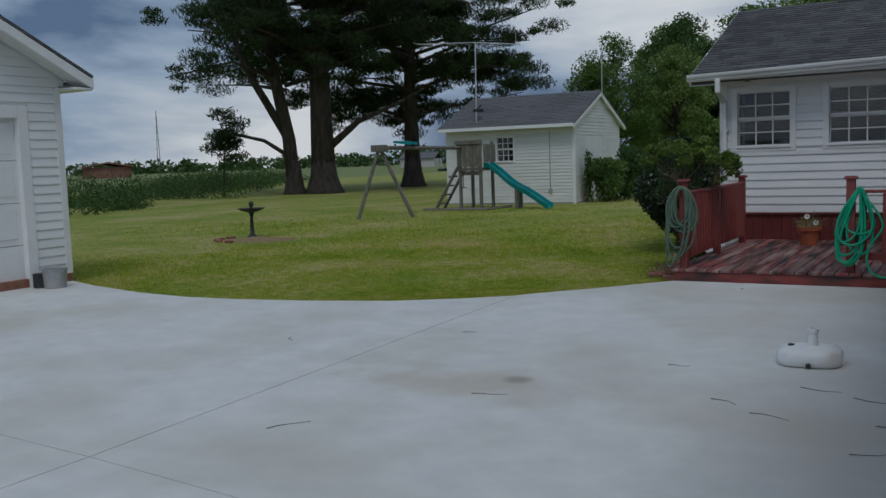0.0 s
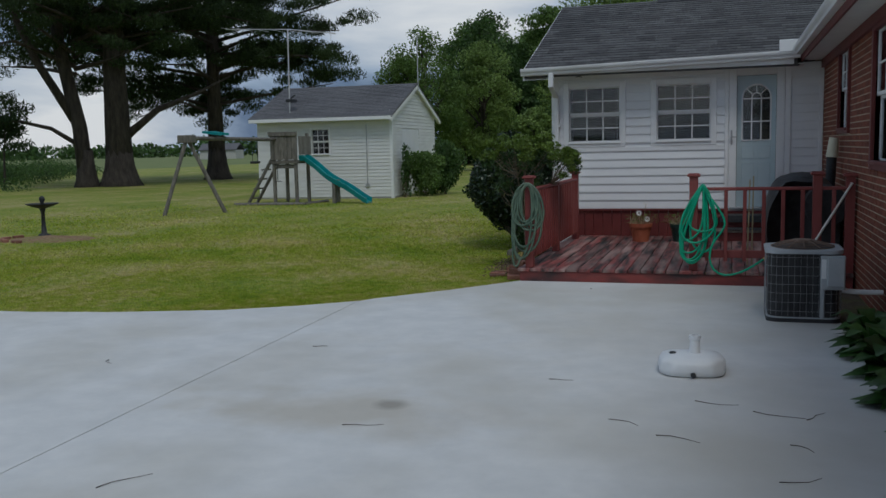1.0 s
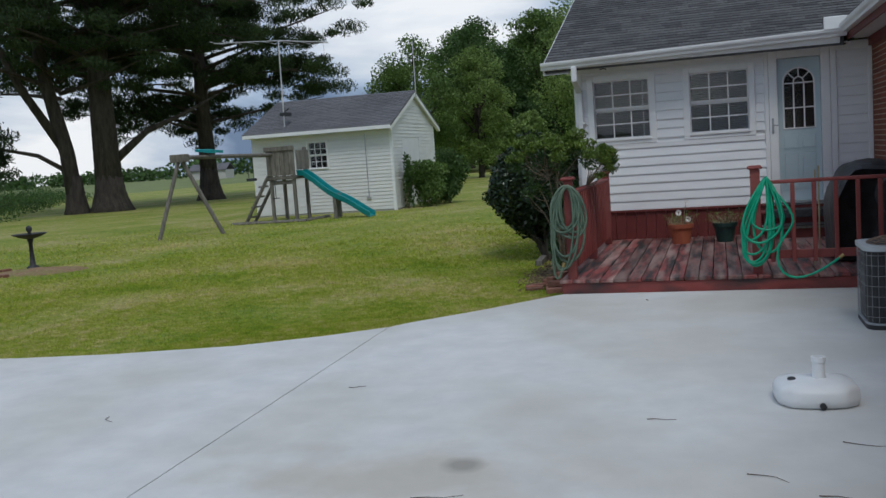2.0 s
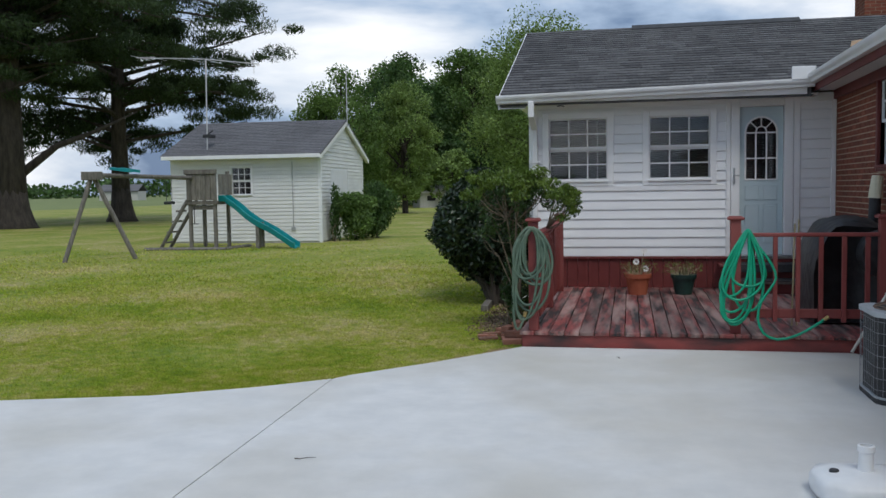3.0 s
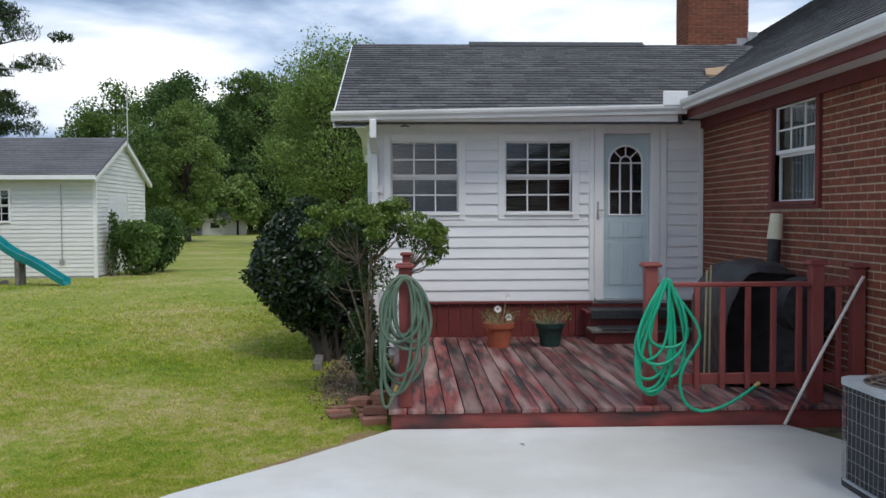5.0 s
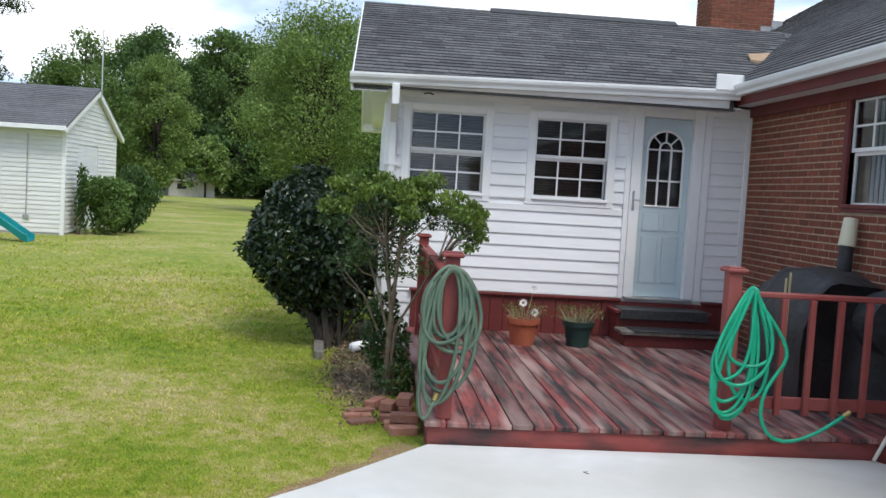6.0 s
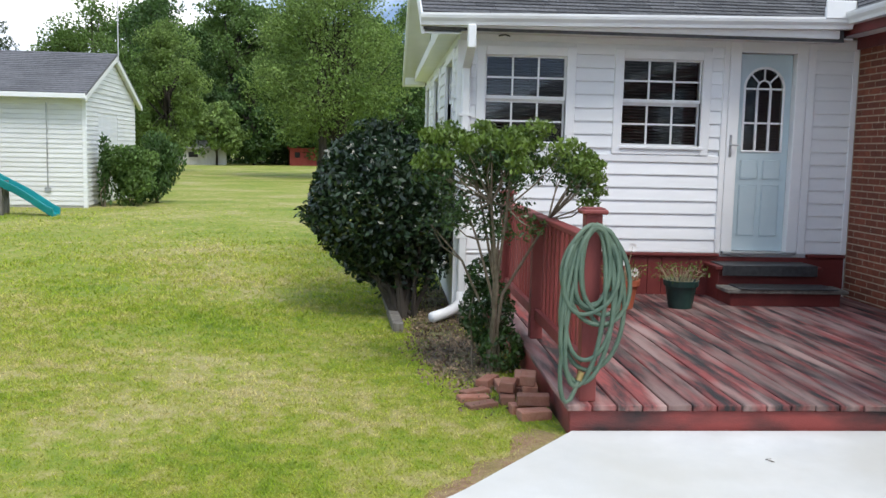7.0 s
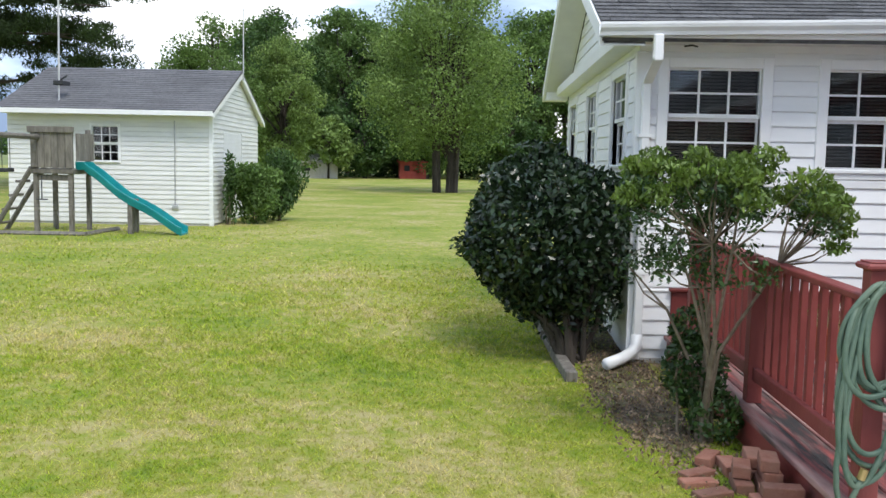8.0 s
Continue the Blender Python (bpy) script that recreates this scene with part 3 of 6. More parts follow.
def welded(g):
    """Joins blocks that touch: shared corners become one, inner faces go."""
    index, remap, verts = {}, [], []
    for p in g.v:
        key = tuple(round(q, 4) for q in p)
        if key not in index:
            index[key] = len(verts)
            verts.append(p)
        remap.append(index[key])
    seen = {}
    for f in g.f:
        q = tuple(remap[i] for i in f)
        seen.setdefault(tuple(sorted(q)), []).append(q)
    out = Geo()
    out.v, out.f = verts, [v[0] for v in seen.values() if len(v) == 1]
    return out


def wall_with_holes(m, u0, u1, z0, z1, holes, thick=0.12):
    """A wall's core with openings through it, as a grid of blocks."""
    us = sorted({u0, u1, *(h[0] for h in holes), *(h[1] for h in holes)})
    zs = sorted({z0, z1, *(h[2] for h in holes), *(h[3] for h in holes)})
    g = Geo()
    for a, b in zip(us, us[1:]):
        for c, d in zip(zs, zs[1:]):
            um, zm = (a + b) / 2, (c + d) / 2
            if not any(h[0] < um < h[1] and h[2] < zm < h[3] for h in holes):
                g.box(a, -thick, c, b, 0.0, d, 0, m)
    return welded(g)


def gutter(x0, y0, x1, y1, z, out, rise=0.0):
    """An ogee gutter between two points; out: the way it faces; rise: its fall towards the first one."""
    prof = [(0, 0), (0.075, 0), (0.085, 0.03), (0.11, 0.06), (0.118, 0.085), (0.118, 0.105), (0.108, 0.105), (0.108, 0.09), (0.09, 0.065), (0.07, 0.012), (0.008, 0.012), (0.008, 0.105), (0, 0.105)]
    g = Geo()
    return g.prism(prof, lambda u, w, t: (x0 + (x1 - x0) * t + out[0] * u, y0 + (y1 - y0) * t + out[1] * u, z + w + rise * t), 0.0, 1.0)


def shingle_field(rng, m, width, length, skip=None, tab=0.30, course=0.14):
    """Places of shingles on a slope: u along the eave, s up the slope."""
    out = []
    for j in range(int(length / course) + 1):
        u = -rng.random() * tab
        while u < width:
            w = tab * rng.choice([0.6, 0.85, 1.0, 1.0])
            a, b = max(0, u), min(width, u + w)
            if b - a > 0.04 and (skip is None or not skip((a + b) / 2, j * course)):
                out.append((a, b, j * course))
            u += w
    return out


def shingle_geo(g, a, b, s, m, course=0.14, lift=0.012, length=0.17):
    return g.add([(a + 0.003, s, 0.004), (b - 0.003, s, 0.004), (b - 0.003, s, lift), (a + 0.003, s, lift), (a + 0.003, s + length, 0.0), (b - 0.003, s + length, 0.0), (b - 0.003, s + length, 0.003), (a + 0.003, s + length, 0.003)],
                 [(0, 1, 2, 3), (3, 2, 6, 7), (0, 3, 7, 4), (1, 5, 6, 2)], m)


# ---- sunroom extension ----
SX0, SX1, SY0, SY1 = -0.36, 3.69, 4.06, 10.45
EAVE_Y, EAVE_Z, RIDGE_Y, RIDGE_Z = 3.62, 2.80, 7.22, 4.25
sun_room = thing("sunroom", (1.6, 7.0, 0.0), "white vinyl-sided sunroom extension with a dark shingle gable roof", "house extension")
FM = frame_m((0, SY0, 0), (1, 0, 0), (0, -1, 0))
LM = frame_m((SX0, 0, 0), (0, 1, 0), (-1, 0, 0))
W1, W2 = (-0.10, 0.705, 1.655, 2.505), (1.275, 2.08, 1.655, 2.505)
DOOR = (2.35, 3.15, 0.60, 2.72)
front_wall = part("wall", wall_with_holes(FM, SX0, SX1, -0.2, 2.76, [W1, W2, DOOR]), M_SIDING, sun_room)
# boards over the deck start at the skirting, beside it at the ground
cas = 0.09
trimmed = [(w[0] - cas, w[1] + cas, w[2] - cas, w[3] + cas) for w in (W1, W2)] + [(DOOR[0] - 0.005, DOOR[1] + 0.09, 0, DOOR[3] + 0.06)]
siding(front_wall, FM, SX0 + 0.10, 0.0, 0.02, 0.58, [], M_SIDING)
siding(front_wall, FM, SX0 + 0.10, SX1 - 0.02, 0.58, 2.70, trimmed + [(SX0, DOOR[0] - 0.06, 1.49, 1.562)], M_SIDING)
part("band_board", Geo().box(SX0 + 0.1, 0.0, 1.49, DOOR[0] - 0.062, 0.026, 1.562, 0.004, FM), M_TRIM, front_wall)
part("frieze_board", Geo().box(SX0, 0.001, 2.64, SX1 - 0.01, 0.03, 2.75, 0.004, FM), M_TRIM, front_wall)
part("corner_post", Geo().box(SX0 - 0.022, -0.09, -0.08, SX0 + 0.10, 0.024, 2.64, 0.005, FM), M_TRIM, front_wall)
part("corner_post", Geo().box(SX1 - 0.06, 0.0, 0.58, SX1 - 0.004, 0.024, 2.64, 0.005, FM), M_TRIM, front_wall)
part("foundation", Geo().box(SX0 - 0.005, -0.10, -0.3, 0.02, 0.008, -0.06, 0.004, FM), M_BLOCK, sun_room)
for w in (W1, W2):
    window(sun_room, FM, *w)
SIDE_W = [(4.55, 5.50), (6.75, 7.75), (9.0, 9.95)]
side_wall = part("wall", wall_with_holes(LM, SY0 + 0.12, SY1, -0.3, 2.72, [(a, b, 1.655, 2.505) for a, b in SIDE_W]), M_SIDING, sun_room)
siding(side_wall, LM, SY0 + 0.1, SY1, 0.0, 2.64, [(a - cas, b + cas, 1.565, 2.595) for a, b in SIDE_W], M_SIDING)
for a, b in SIDE_W:
    window(sun_room, LM, a, b, 1.655, 2.505)
gable = Geo().prism([(SY0 - 0.2, 2.72), (SY1 + 0.2, 2.72), (RIDGE_Y, RIDGE_Z - 0.14)], lambda u, w, t: (t, u, w), SX0 - 0.002, SX0 + 0.12)
gable_wall = part("gable", gable, M_SIDING, sun_room)
slope = (RIDGE_Z - EAVE_Z) / (RIDGE_Y - EAVE_Y)
siding(gable_wall, LM, SY0 - 0.3, SY1 + 0.3, 2.84, 4.1, [], M_SIDING,
       top=lambda z, a, b: (RIDGE_Y - (RIDGE_Z - 0.14 - z) / slope, RIDGE_Y + (RIDGE_Z - 0.14 - z) / slope))
part("gable_band", Geo().box(SY0 - 0.36, 0.0, 2.70, SY1 + 0.36, 0.20, 2.83, 0.006, LM), M_TRIM, gable_wall)
# added near-black panels: the room's gloom is put into their colour
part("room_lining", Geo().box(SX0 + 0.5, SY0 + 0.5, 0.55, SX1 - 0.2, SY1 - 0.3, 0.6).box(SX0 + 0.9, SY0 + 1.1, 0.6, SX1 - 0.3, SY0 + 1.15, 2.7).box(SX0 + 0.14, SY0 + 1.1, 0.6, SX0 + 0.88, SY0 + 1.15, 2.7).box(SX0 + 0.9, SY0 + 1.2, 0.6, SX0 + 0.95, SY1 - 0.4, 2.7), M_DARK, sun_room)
part("ceiling", Geo().box(SX0 + 0.13, SY0 + 0.13, 2.70, SX1, SY1, 2.74), M_SOFFIT, sun_room)
part("wall", Geo().box(SX0, SY1, -0.3, SX1, SY1 + 0.12, 2.72), M_SIDING, sun_room)
# roof: two slopes running into the main roof
RX0 = -0.74
MAIN_EX, MAIN_EZ, MAIN_P = 3.34, 2.92, 0.60
vx = MAIN_EX + (RIDGE_Z - MAIN_EZ) / MAIN_P


def roof_pt(u, y, lift=0.0):
    z = EAVE_Z + slope * ((y - EAVE_Y) if y < RIDGE_Y else (2 * RIDGE_Y - EAVE_Y - y))
    return (u, y, z + lift)


BACK_Y = 2 * RIDGE_Y - EAVE_Y
rg = Geo()
for lift in (0.0, -0.13):
    rg.add([roof_pt(RX0, EAVE_Y, lift), roof_pt(MAIN_EX - 0.05, EAVE_Y, lift), roof_pt(vx, RIDGE_Y, lift), roof_pt(RX0, RIDGE_Y, lift), roof_pt(RX0, BACK_Y, lift), roof_pt(MAIN_EX - 0.05, BACK_Y, lift)],
           [(0, 1, 2, 3), (3, 2, 5, 4)] if lift == 0 else [(3, 2, 1, 0), (4, 5, 2, 3)])
rg.f += [(0, 6, 7, 1), (0, 3, 9, 6), (3, 4, 10, 9), (4, 5, 11, 10)]
sun_roof = part("roof", rg, M_SHINGJ, sun_room)
for y0, z0, y1, z1 in ((EAVE_Y, EAVE_Z, RIDGE_Y, RIDGE_Z), (BACK_Y, EAVE_Z, RIDGE_Y, RIDGE_Z)):
    rk = Geo().prism([(0, -0.17), (1, -0.17), (1, -0.008), (0, -0.008)], lambda u, w, t: (t, y0 + (y1 - y0) * u, z0 + (z1 - z0) * u + w), RX0 - 0.018, RX0 + 0.012)
    part("rake_board", rk, M_TRIM, sun_roof)
    rs = Geo().prism([(0, -0.165), (1, -0.165), (1, -0.15), (0, -0.15)], lambda u, w, t: (t, y0 + (y1 - y0) * u, z0 + (z1 - z0) * u + w), RX0 + 0.013, SX0 - 0.02)
    part("rake_soffit", rs, M_SOFFIT, sun_roof)
part("soffit", Geo().box(RX0 + 0.02, EAVE_Y + 0.02, 2.70, SX1 - 0.3, SY0 - 0.03, 2.715), M_SOFFIT, sun_room)
part("fascia", Geo().box(RX0, EAVE_Y - 0.02, 2.70, MAIN_EX - 0.1, EAVE_Y + 0.012, 2.80, 0.004), M_TRIM, sun_room)
part("eave_return", Geo().box(RX0 + 0.02, SY1 + 0.05, 2.64, SX0 - 0.02, BACK_Y + 0.02, 2.80, 0.006), M_TRIM, sun_room)
part("gutter", gutter(RX0 - 0.03, EAVE_Y - 0.022, MAIN_EX - 0.02, EAVE_Y - 0.022, 2.70, (0, -1), 0.085), M_GUTTER, sun_room)
ridge_vent = Geo().prism([(-0.16, -0.03), (0, 0.055), (0.16, -0.03), (0.16, -0.075), (-0.16, -0.075)], lambda u, w, t: (t, RIDGE_Y + u, RIDGE_Z + w - 0.005), 1.05, 3.75)
part("ridge_vent", ridge_vent, M_IRON, sun_room, "dark raised ridge vent")
corner_guard = Geo().box(3.03, EAVE_Y - 0.15, 2.87, 3.33, EAVE_Y - 0.125, 3.04, 0.008).box(3.305, EAVE_Y - 0.15, 2.87, 3.33, EAVE_Y - 0.02, 3.04, 0.008).box(3.10, EAVE_Y - 0.12, 2.87, 3.24, EAVE_Y + 0.05, 3.02, 0.03)
part("gutter_guard", corner_guard, M_GUTTER, sun_room, "white sheet-metal splash guard at the valley")
part("flashing_patch", Geo().prism([(4.12, 5.28), (4.26, 5.24), (4.55, 5.72), (4.20, 5.58)], lambda u, w, t: (u, w, roof_pt(u, w)[2] + t), 0.012, 0.042), M_TAN, sun_room, "bare tan patch of missing shingle")
# downspout: outlet, elbow to the corner, down the wall and out on the soil
dsp = Geo()
dsp.box(-0.335, 3.50, 2.50, -0.255, 3.57, 2.72, 0.012)
dsp.add([(-0.335, 3.50, 2.52), (-0.255, 3.50, 2.52), (-0.255, 3.57, 2.50), (-0.335, 3.57, 2.50), (-0.335, 3.95, 2.36), (-0.255, 3.95, 2.36), (-0.255, 4.02, 2.36), (-0.335, 4.02, 2.36)],
        [(0, 1, 5, 4), (1, 2, 6, 5), (2, 3, 7, 6), (3, 0, 4, 7)])
dsp.box(-0.335, 3.955, 0.12, -0.255, 4.03, 2.38, 0.012)
part("downspout", dsp, M_GUTTER, sun_room)
shoe = Geo().tube([(-0.295, 3.99, 0.16), (-0.30, 3.98, 0.06), (-0.35, 3.93, 0.005), (-0.44, 3.83, -0.025), (-0.60, 3.66, -0.045)], 0.052, 10)
part("downspout_shoe", shoe, M_GUTTER, sun_room, smooth=True)
for zb in (1.9, 0.7):
    part("downspout_strap", Geo().box(-0.36, 3.95, zb, -0.23, 4.034, zb + 0.03), M_GUTTER, sun_room)
part("wall_lamp_stub", Geo().box(0.0, 4.0, 2.70, 0.10, 4.03, 2.72).tube([(0.02, 4.02, 2.685), (0.07, 3.97, 2.69), (0.12, 3.96, 2.675)], 0.008, 6), M_IRON, sun_room, "small dark wire stub under the eave")

# door with arched glazing in a white storm frame
door = part("door", Geo().box(DOOR[0], -0.10, 0.60, DOOR[0] + 0.115, 0.04, DOOR[3], 0.006, FM).box(DOOR[1] - 0.115, -0.10, 0.60, DOOR[1], 0.04, DOOR[3], 0.006, FM)
            .box(DOOR[0] + 0.115, -0.10, 2.60, DOOR[1] - 0.115, 0.038, DOOR[3], 0.006, FM), M_TRIM, sun_room, "white storm-door frame")
part("casing", Geo().box(DOOR[1] + 0.004, 0.0, 0.58, DOOR[1] + 0.085, 0.036, DOOR[3] + 0.05, 0.004, FM).box(DOOR[0] - 0.06, 0.0, 0.58, DOOR[0] - 0.004, 0.036, DOOR[3] + 0.05, 0.004, FM)
     .box(DOOR[0] - 0.004, 0.0, DOOR[3] + 0.004, DOOR[1] + 0.004, 0.034, DOOR[3] + 0.05, 0.004, FM), M_TRIM, door)
part("threshold", Geo().box(DOOR[0] + 0.02, -0.1, 0.575, DOOR[1] - 0.02, 0.07, 0.60, 0.004, FM), M_METAL, door, "worn metal threshold")
DL, DR, DB, DT = DOOR[0] + 0.12, DOOR[1] - 0.12, 0.605, 2.595
GL, GR, GB = DL + 0.075, DR - 0.075, 1.62
gc, gr = (GL + GR) / 2, (GR - GL) / 2
GT = 2.46 - gr


def arch(r, n=16):
    return [(gc + r * math.cos(math.pi * i / n), GT + r * math.sin(math.pi * i / n)) for i in range(n + 1)]


leaf = Geo()
n_a = 17
leaf.box(DL, -0.09, DB, DR, -0.05, GB, 0, FM).box(DL, -0.09, GB, GL, -0.05, GT, 0, FM).box(GR, -0.09, GB, DR, -0.05, GT, 0, FM)
ap = arch(gr)
for i in range(n_a - 1):
    (a0, b0), (a1, b1) = ap[i], ap[i + 1]
    leaf.prism([(a0, b0), (a0, DT), (a1, DT), (a1, b1)], lambda u, w, t: tuple(FM @ Vector((u, t, w))), -0.09, -0.05)
leaf.box(DL, -0.09, GT, GL, -0.05, DT, 0, FM).box(GR, -0.09, GT, DR, -0.05, DT, 0, FM)
leaf_ob = part("door_leaf", leaf, M_DOOR, door, "pale blue-grey panelled door leaf")
pan = Geo()
for a, b in ((DL + 0.07, gc - 0.025), (gc + 0.025, DR - 0.07)):
    for c, d in ((0.76, 1.28), (1.34, 1.54)):
        pan.box(a, -0.052, c, b, -0.041, d, 0.01, FM)
part("door_panel", pan, M_DOOR, door)
bars = Geo()
for u in (gc - gr / 3, gc + gr / 3):
    bars.box(u - 0.009, -0.07, GB, u + 0.009, -0.044, GT, 0, FM)
for z in (GB + (GT - GB) * 0.45, GT - 0.005):
    bars.box(GL, -0.07, z - 0.009, GR, -0.045, z + 0.009, 0, FM)
inner = [tuple(FM @ Vector((gc + gr / 3 * math.cos(math.pi * i / 12), -0.055, GT + gr / 2.6 * math.sin(math.pi * i / 12)))) for i in range(13)]
bars.tube(inner, 0.010, 6)
for a in (45, 90, 135):
    bars.tube([tuple(FM @ Vector((gc + q * math.cos(radians(a)), -0.055, GT + q * math.sin(radians(a))))) for q in (gr * 0.36, gr * 0.99)], 0.009, 6)
bars.tube([tuple(FM @ Vector((u, -0.05, w))) for u, w in [(GL, GB)] + list(reversed(ap)) + [(GR, GB), (GL, GB)]], 0.014, 6)
part("glazing_bar", bars, M_TRIM, door)
pane = part("pane", Geo().prism([(GL, GB), (GR, GB)] + ap, lambda u, w, t: tuple(FM @ Vector((u, t, w))), -0.075, -0.071), M_GLASS, door)
pane.visible_shadow = False
slats = Geo()
z = GB + 0.02
while z < GT:
    slats.box(GL + 0.01, -0.115, z, GR - 0.01, -0.10, z + 0.012, 0, FM)
    z += 0.028
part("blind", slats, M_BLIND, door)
hd = Geo().box(DOOR[0] + 0.03, 0.04, 1.56, DOOR[0] + 0.055, 0.052, 1.78, 0.004, FM)
hd.tube([tuple(FM @ Vector(p)) for p in ((DOOR[0] + 0.043, 0.05, 1.68), (DOOR[0] + 0.043, 0.085, 1.68), (DOOR[0] + 0.11, 0.09, 1.675))], 0.009, 8)
part("door_handle", hd, M_METAL, door, "grey metal lever handle")

# ---- brick house ----
BX = 3.69
house = thing("brick_house", (7.0, 0.0, 0.0), "red brick house with a grey shingle roof and white gutters", "house")
BM = frame_m((BX, 0, 0), (0, 1, 0), (-1, 0, 0))
BW = (0.95, 1.90, 1.745, 2.655)
BW2 = (-2.75, -1.00, 1.40, 2.62)
Y0, Y1 = -26.0, 11.8
brick_wall = part("wall", wall_with_holes(BM, Y0, SY0 - 0.03, -0.3, 2.76, [BW, BW2], 0.2), M_MORTAR, house)
for w in ((BX, SY0 - 0.03, BX + 0.2, Y1), (BX + 0.2, Y1 - 0.2, 14, Y1), (BX + 0.2, Y0, 14, Y0 + 0.2), (13.8, Y0 + 0.2, 14, Y1 - 0.2)):
    part("wall", Geo().box(w[0], w[1], -0.3, w[2], w[3], 2.9), M_MORTAR, house)
# added dark panels in place of the unlit rooms
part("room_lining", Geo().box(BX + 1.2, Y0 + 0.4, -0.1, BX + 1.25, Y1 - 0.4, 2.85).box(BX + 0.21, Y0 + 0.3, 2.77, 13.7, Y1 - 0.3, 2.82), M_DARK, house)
part("frieze_board", Geo().box(Y0, 0.0, 2.66, SY0 - 0.03, 0.046, 2.80, 0.005, BM), M_REDPAINT, house)
window(house, BM, *BW, cols=3, rows=2, casing=0.07, trim=M_REDPAINT, blind=False, both=False)
window(house, BM, *BW2, cols=4, rows=2, casing=0.09, trim=M_REDPAINT, blind=False, both=False)
for w in (BW, BW2):
    cur = Geo()
    n_f = 24
    for i in range(n_f):
        a, b = w[0] + (w[1] - w[0]) * i / n_f, w[0] + (w[1] - w[0]) * (i + 1) / n_f
        cur.box(a, -0.20 - 0.02 * (i % 2), w[2], b, -0.19 - 0.02 * (i % 2), w[3], 0, BM)
    part("curtain", cur, M_CURTAIN, house, "pale sheer curtain behind the glass")
part("soffit", Geo().box(MAIN_EX + 0.03, Y0 - 0.2, 2.775, BX - 0.048, SY0 - 0.04, 2.79), M_SOFFIT, house)
part("fascia", Geo().box(MAIN_EX + 0.0, Y0 - 0.2, 2.745, MAIN_EX + 0.028, EAVE_Y + 0.3, 2.90, 0.004), M_REDPAINT, house, "dark red painted fascia board")
part("gutter", gutter(MAIN_EX - 0.002, Y0 - 0.2, MAIN_EX - 0.002, EAVE_Y - 0.02, 2.83, (-1, 0)), M_GUTTER, house)
RXM = 9.2
mr = Geo()
mz = MAIN_EZ + MAIN_P * (RXM - MAIN_EX)
mr.prism([(MAIN_EX - 0.03, MAIN_EZ - 0.018), (RXM, mz), (2 * RXM - MAIN_EX, MAIN_EZ), (2 * RXM - MAIN_EX, MAIN_EZ - 0.12), (RXM, mz - 0.12), (MAIN_EX + 0.03, MAIN_EZ - 0.10)], lambda u, w, t: (u, t, w), Y0 - 0.4, Y1 + 0.35)
main_roof = part("roof", mr, M_SHINGJ, house)
part("gable", Geo().prism([(BX, 2.8), (RXM, mz - 0.15), (2 * RXM - BX, 2.8)], lambda u, w, t: (u, t, w), Y1 - 0.2, Y1), M_SIDING, house)
CH = (5.62, 6.80, 10.9, 11.7)
chim = part("chimney", Geo().box(CH[0], CH[2], 2.9, CH[1], CH[3], 7.4), M_MORTAR, house, "red brick chimney")
part("chimney_cap", Geo().box(CH[0] - 0.05, CH[2] - 0.05, 7.4, CH[1] + 0.05, CH[3] + 0.05, 7.5, 0.01), M_BLOCK, chim)
fl = Geo()
for i in range(4):
    x = CH[1] - 0.62 + i * 0.2
    zr = MAIN_EZ + MAIN_P * (x - MAIN_EX)
    fl.box(x, CH[2] - 0.014, zr - 0.08, x + 0.21, CH[2] - 0.004, zr + 0.22)
fl.box(CH[1] + 0.002, CH[2], MAIN_EZ + MAIN_P * (CH[1] - MAIN_EX) - 0.1, CH[1] + 0.012, CH[3], MAIN_EZ + MAIN_P * (CH[1] - MAIN_EX) + 0.25)
part("flashing", fl, M_METAL, chim, "stepped grey metal flashing")

# ---- garage ----
garage = thing("garage", (-12.0, -6.0, 0.0), "white sided garage with a panelled overhead door", "garage")
GX, GY0, GY1 = -8.42, -9.4, -2.32
GM = frame_m((GX, 0, 0), (0, 1, 0), (1, 0, 0))
GD = (-7.9, -3.02, 0.0, 2.40)
gw = part("wall", wall_with_holes(GM, GY0, GY1, -0.1, 2.86, [GD], 0.15), M_SIDING, garage)
for w in ((GX - 7, GY1 - 0.15, GX - 0.15, GY1), (GX - 7, GY0, GX - 0.15, GY0 + 0.15), (GX - 7.15, GY0, GX - 7, GY1)):
    part("wall", Geo().box(w[0], w[1], -0.1, w[2], w[3], 2.86), M_SIDING, garage)
gmid, gpitch = (GY0 + GY1) / 2, 0.5
grz = 3.02 + gpitch * (GY1 + 0.35 - gmid)
siding(gw, GM, GY0, GY1 - 0.09, 0.14, 2.84, [(GD[0] - 0.16, GD[1] + 0.16, 0, GD[3] + 0.16)], M_SIDING)
gg = part("gable", Geo().prism([(GY0 - 0.1, 2.86), (GY1 + 0.1, 2.86), (GY1 + 0.1, 3.04), (gmid, grz - 0.08), (GY0 - 0.1, 3.04)], lambda u, w, t: (t, u, w), GX - 0.15, GX), M_SIDING, garage)
siding(gg, GM, GY0, GY1, 2.84, grz - 0.3, [], M_SIDING, top=lambda z, a, b: (max(a, gmid - (grz - 0.15 - z) / gpitch), min(b, gmid + (grz - 0.15 - z) / gpitch)))
part("corner_post", Geo().box(GY1 - 0.09, -0.05, 0.12, GY1 + 0.02, 0.024, 2.84, 0.005, GM), M_TRIM, garage)
part("foundation", Geo().box(GY0, -0.12, -0.1, GY1 + 0.012, 0.012, 0.12, 0.004, GM), M_PAVER, garage, "low brick foundation course")
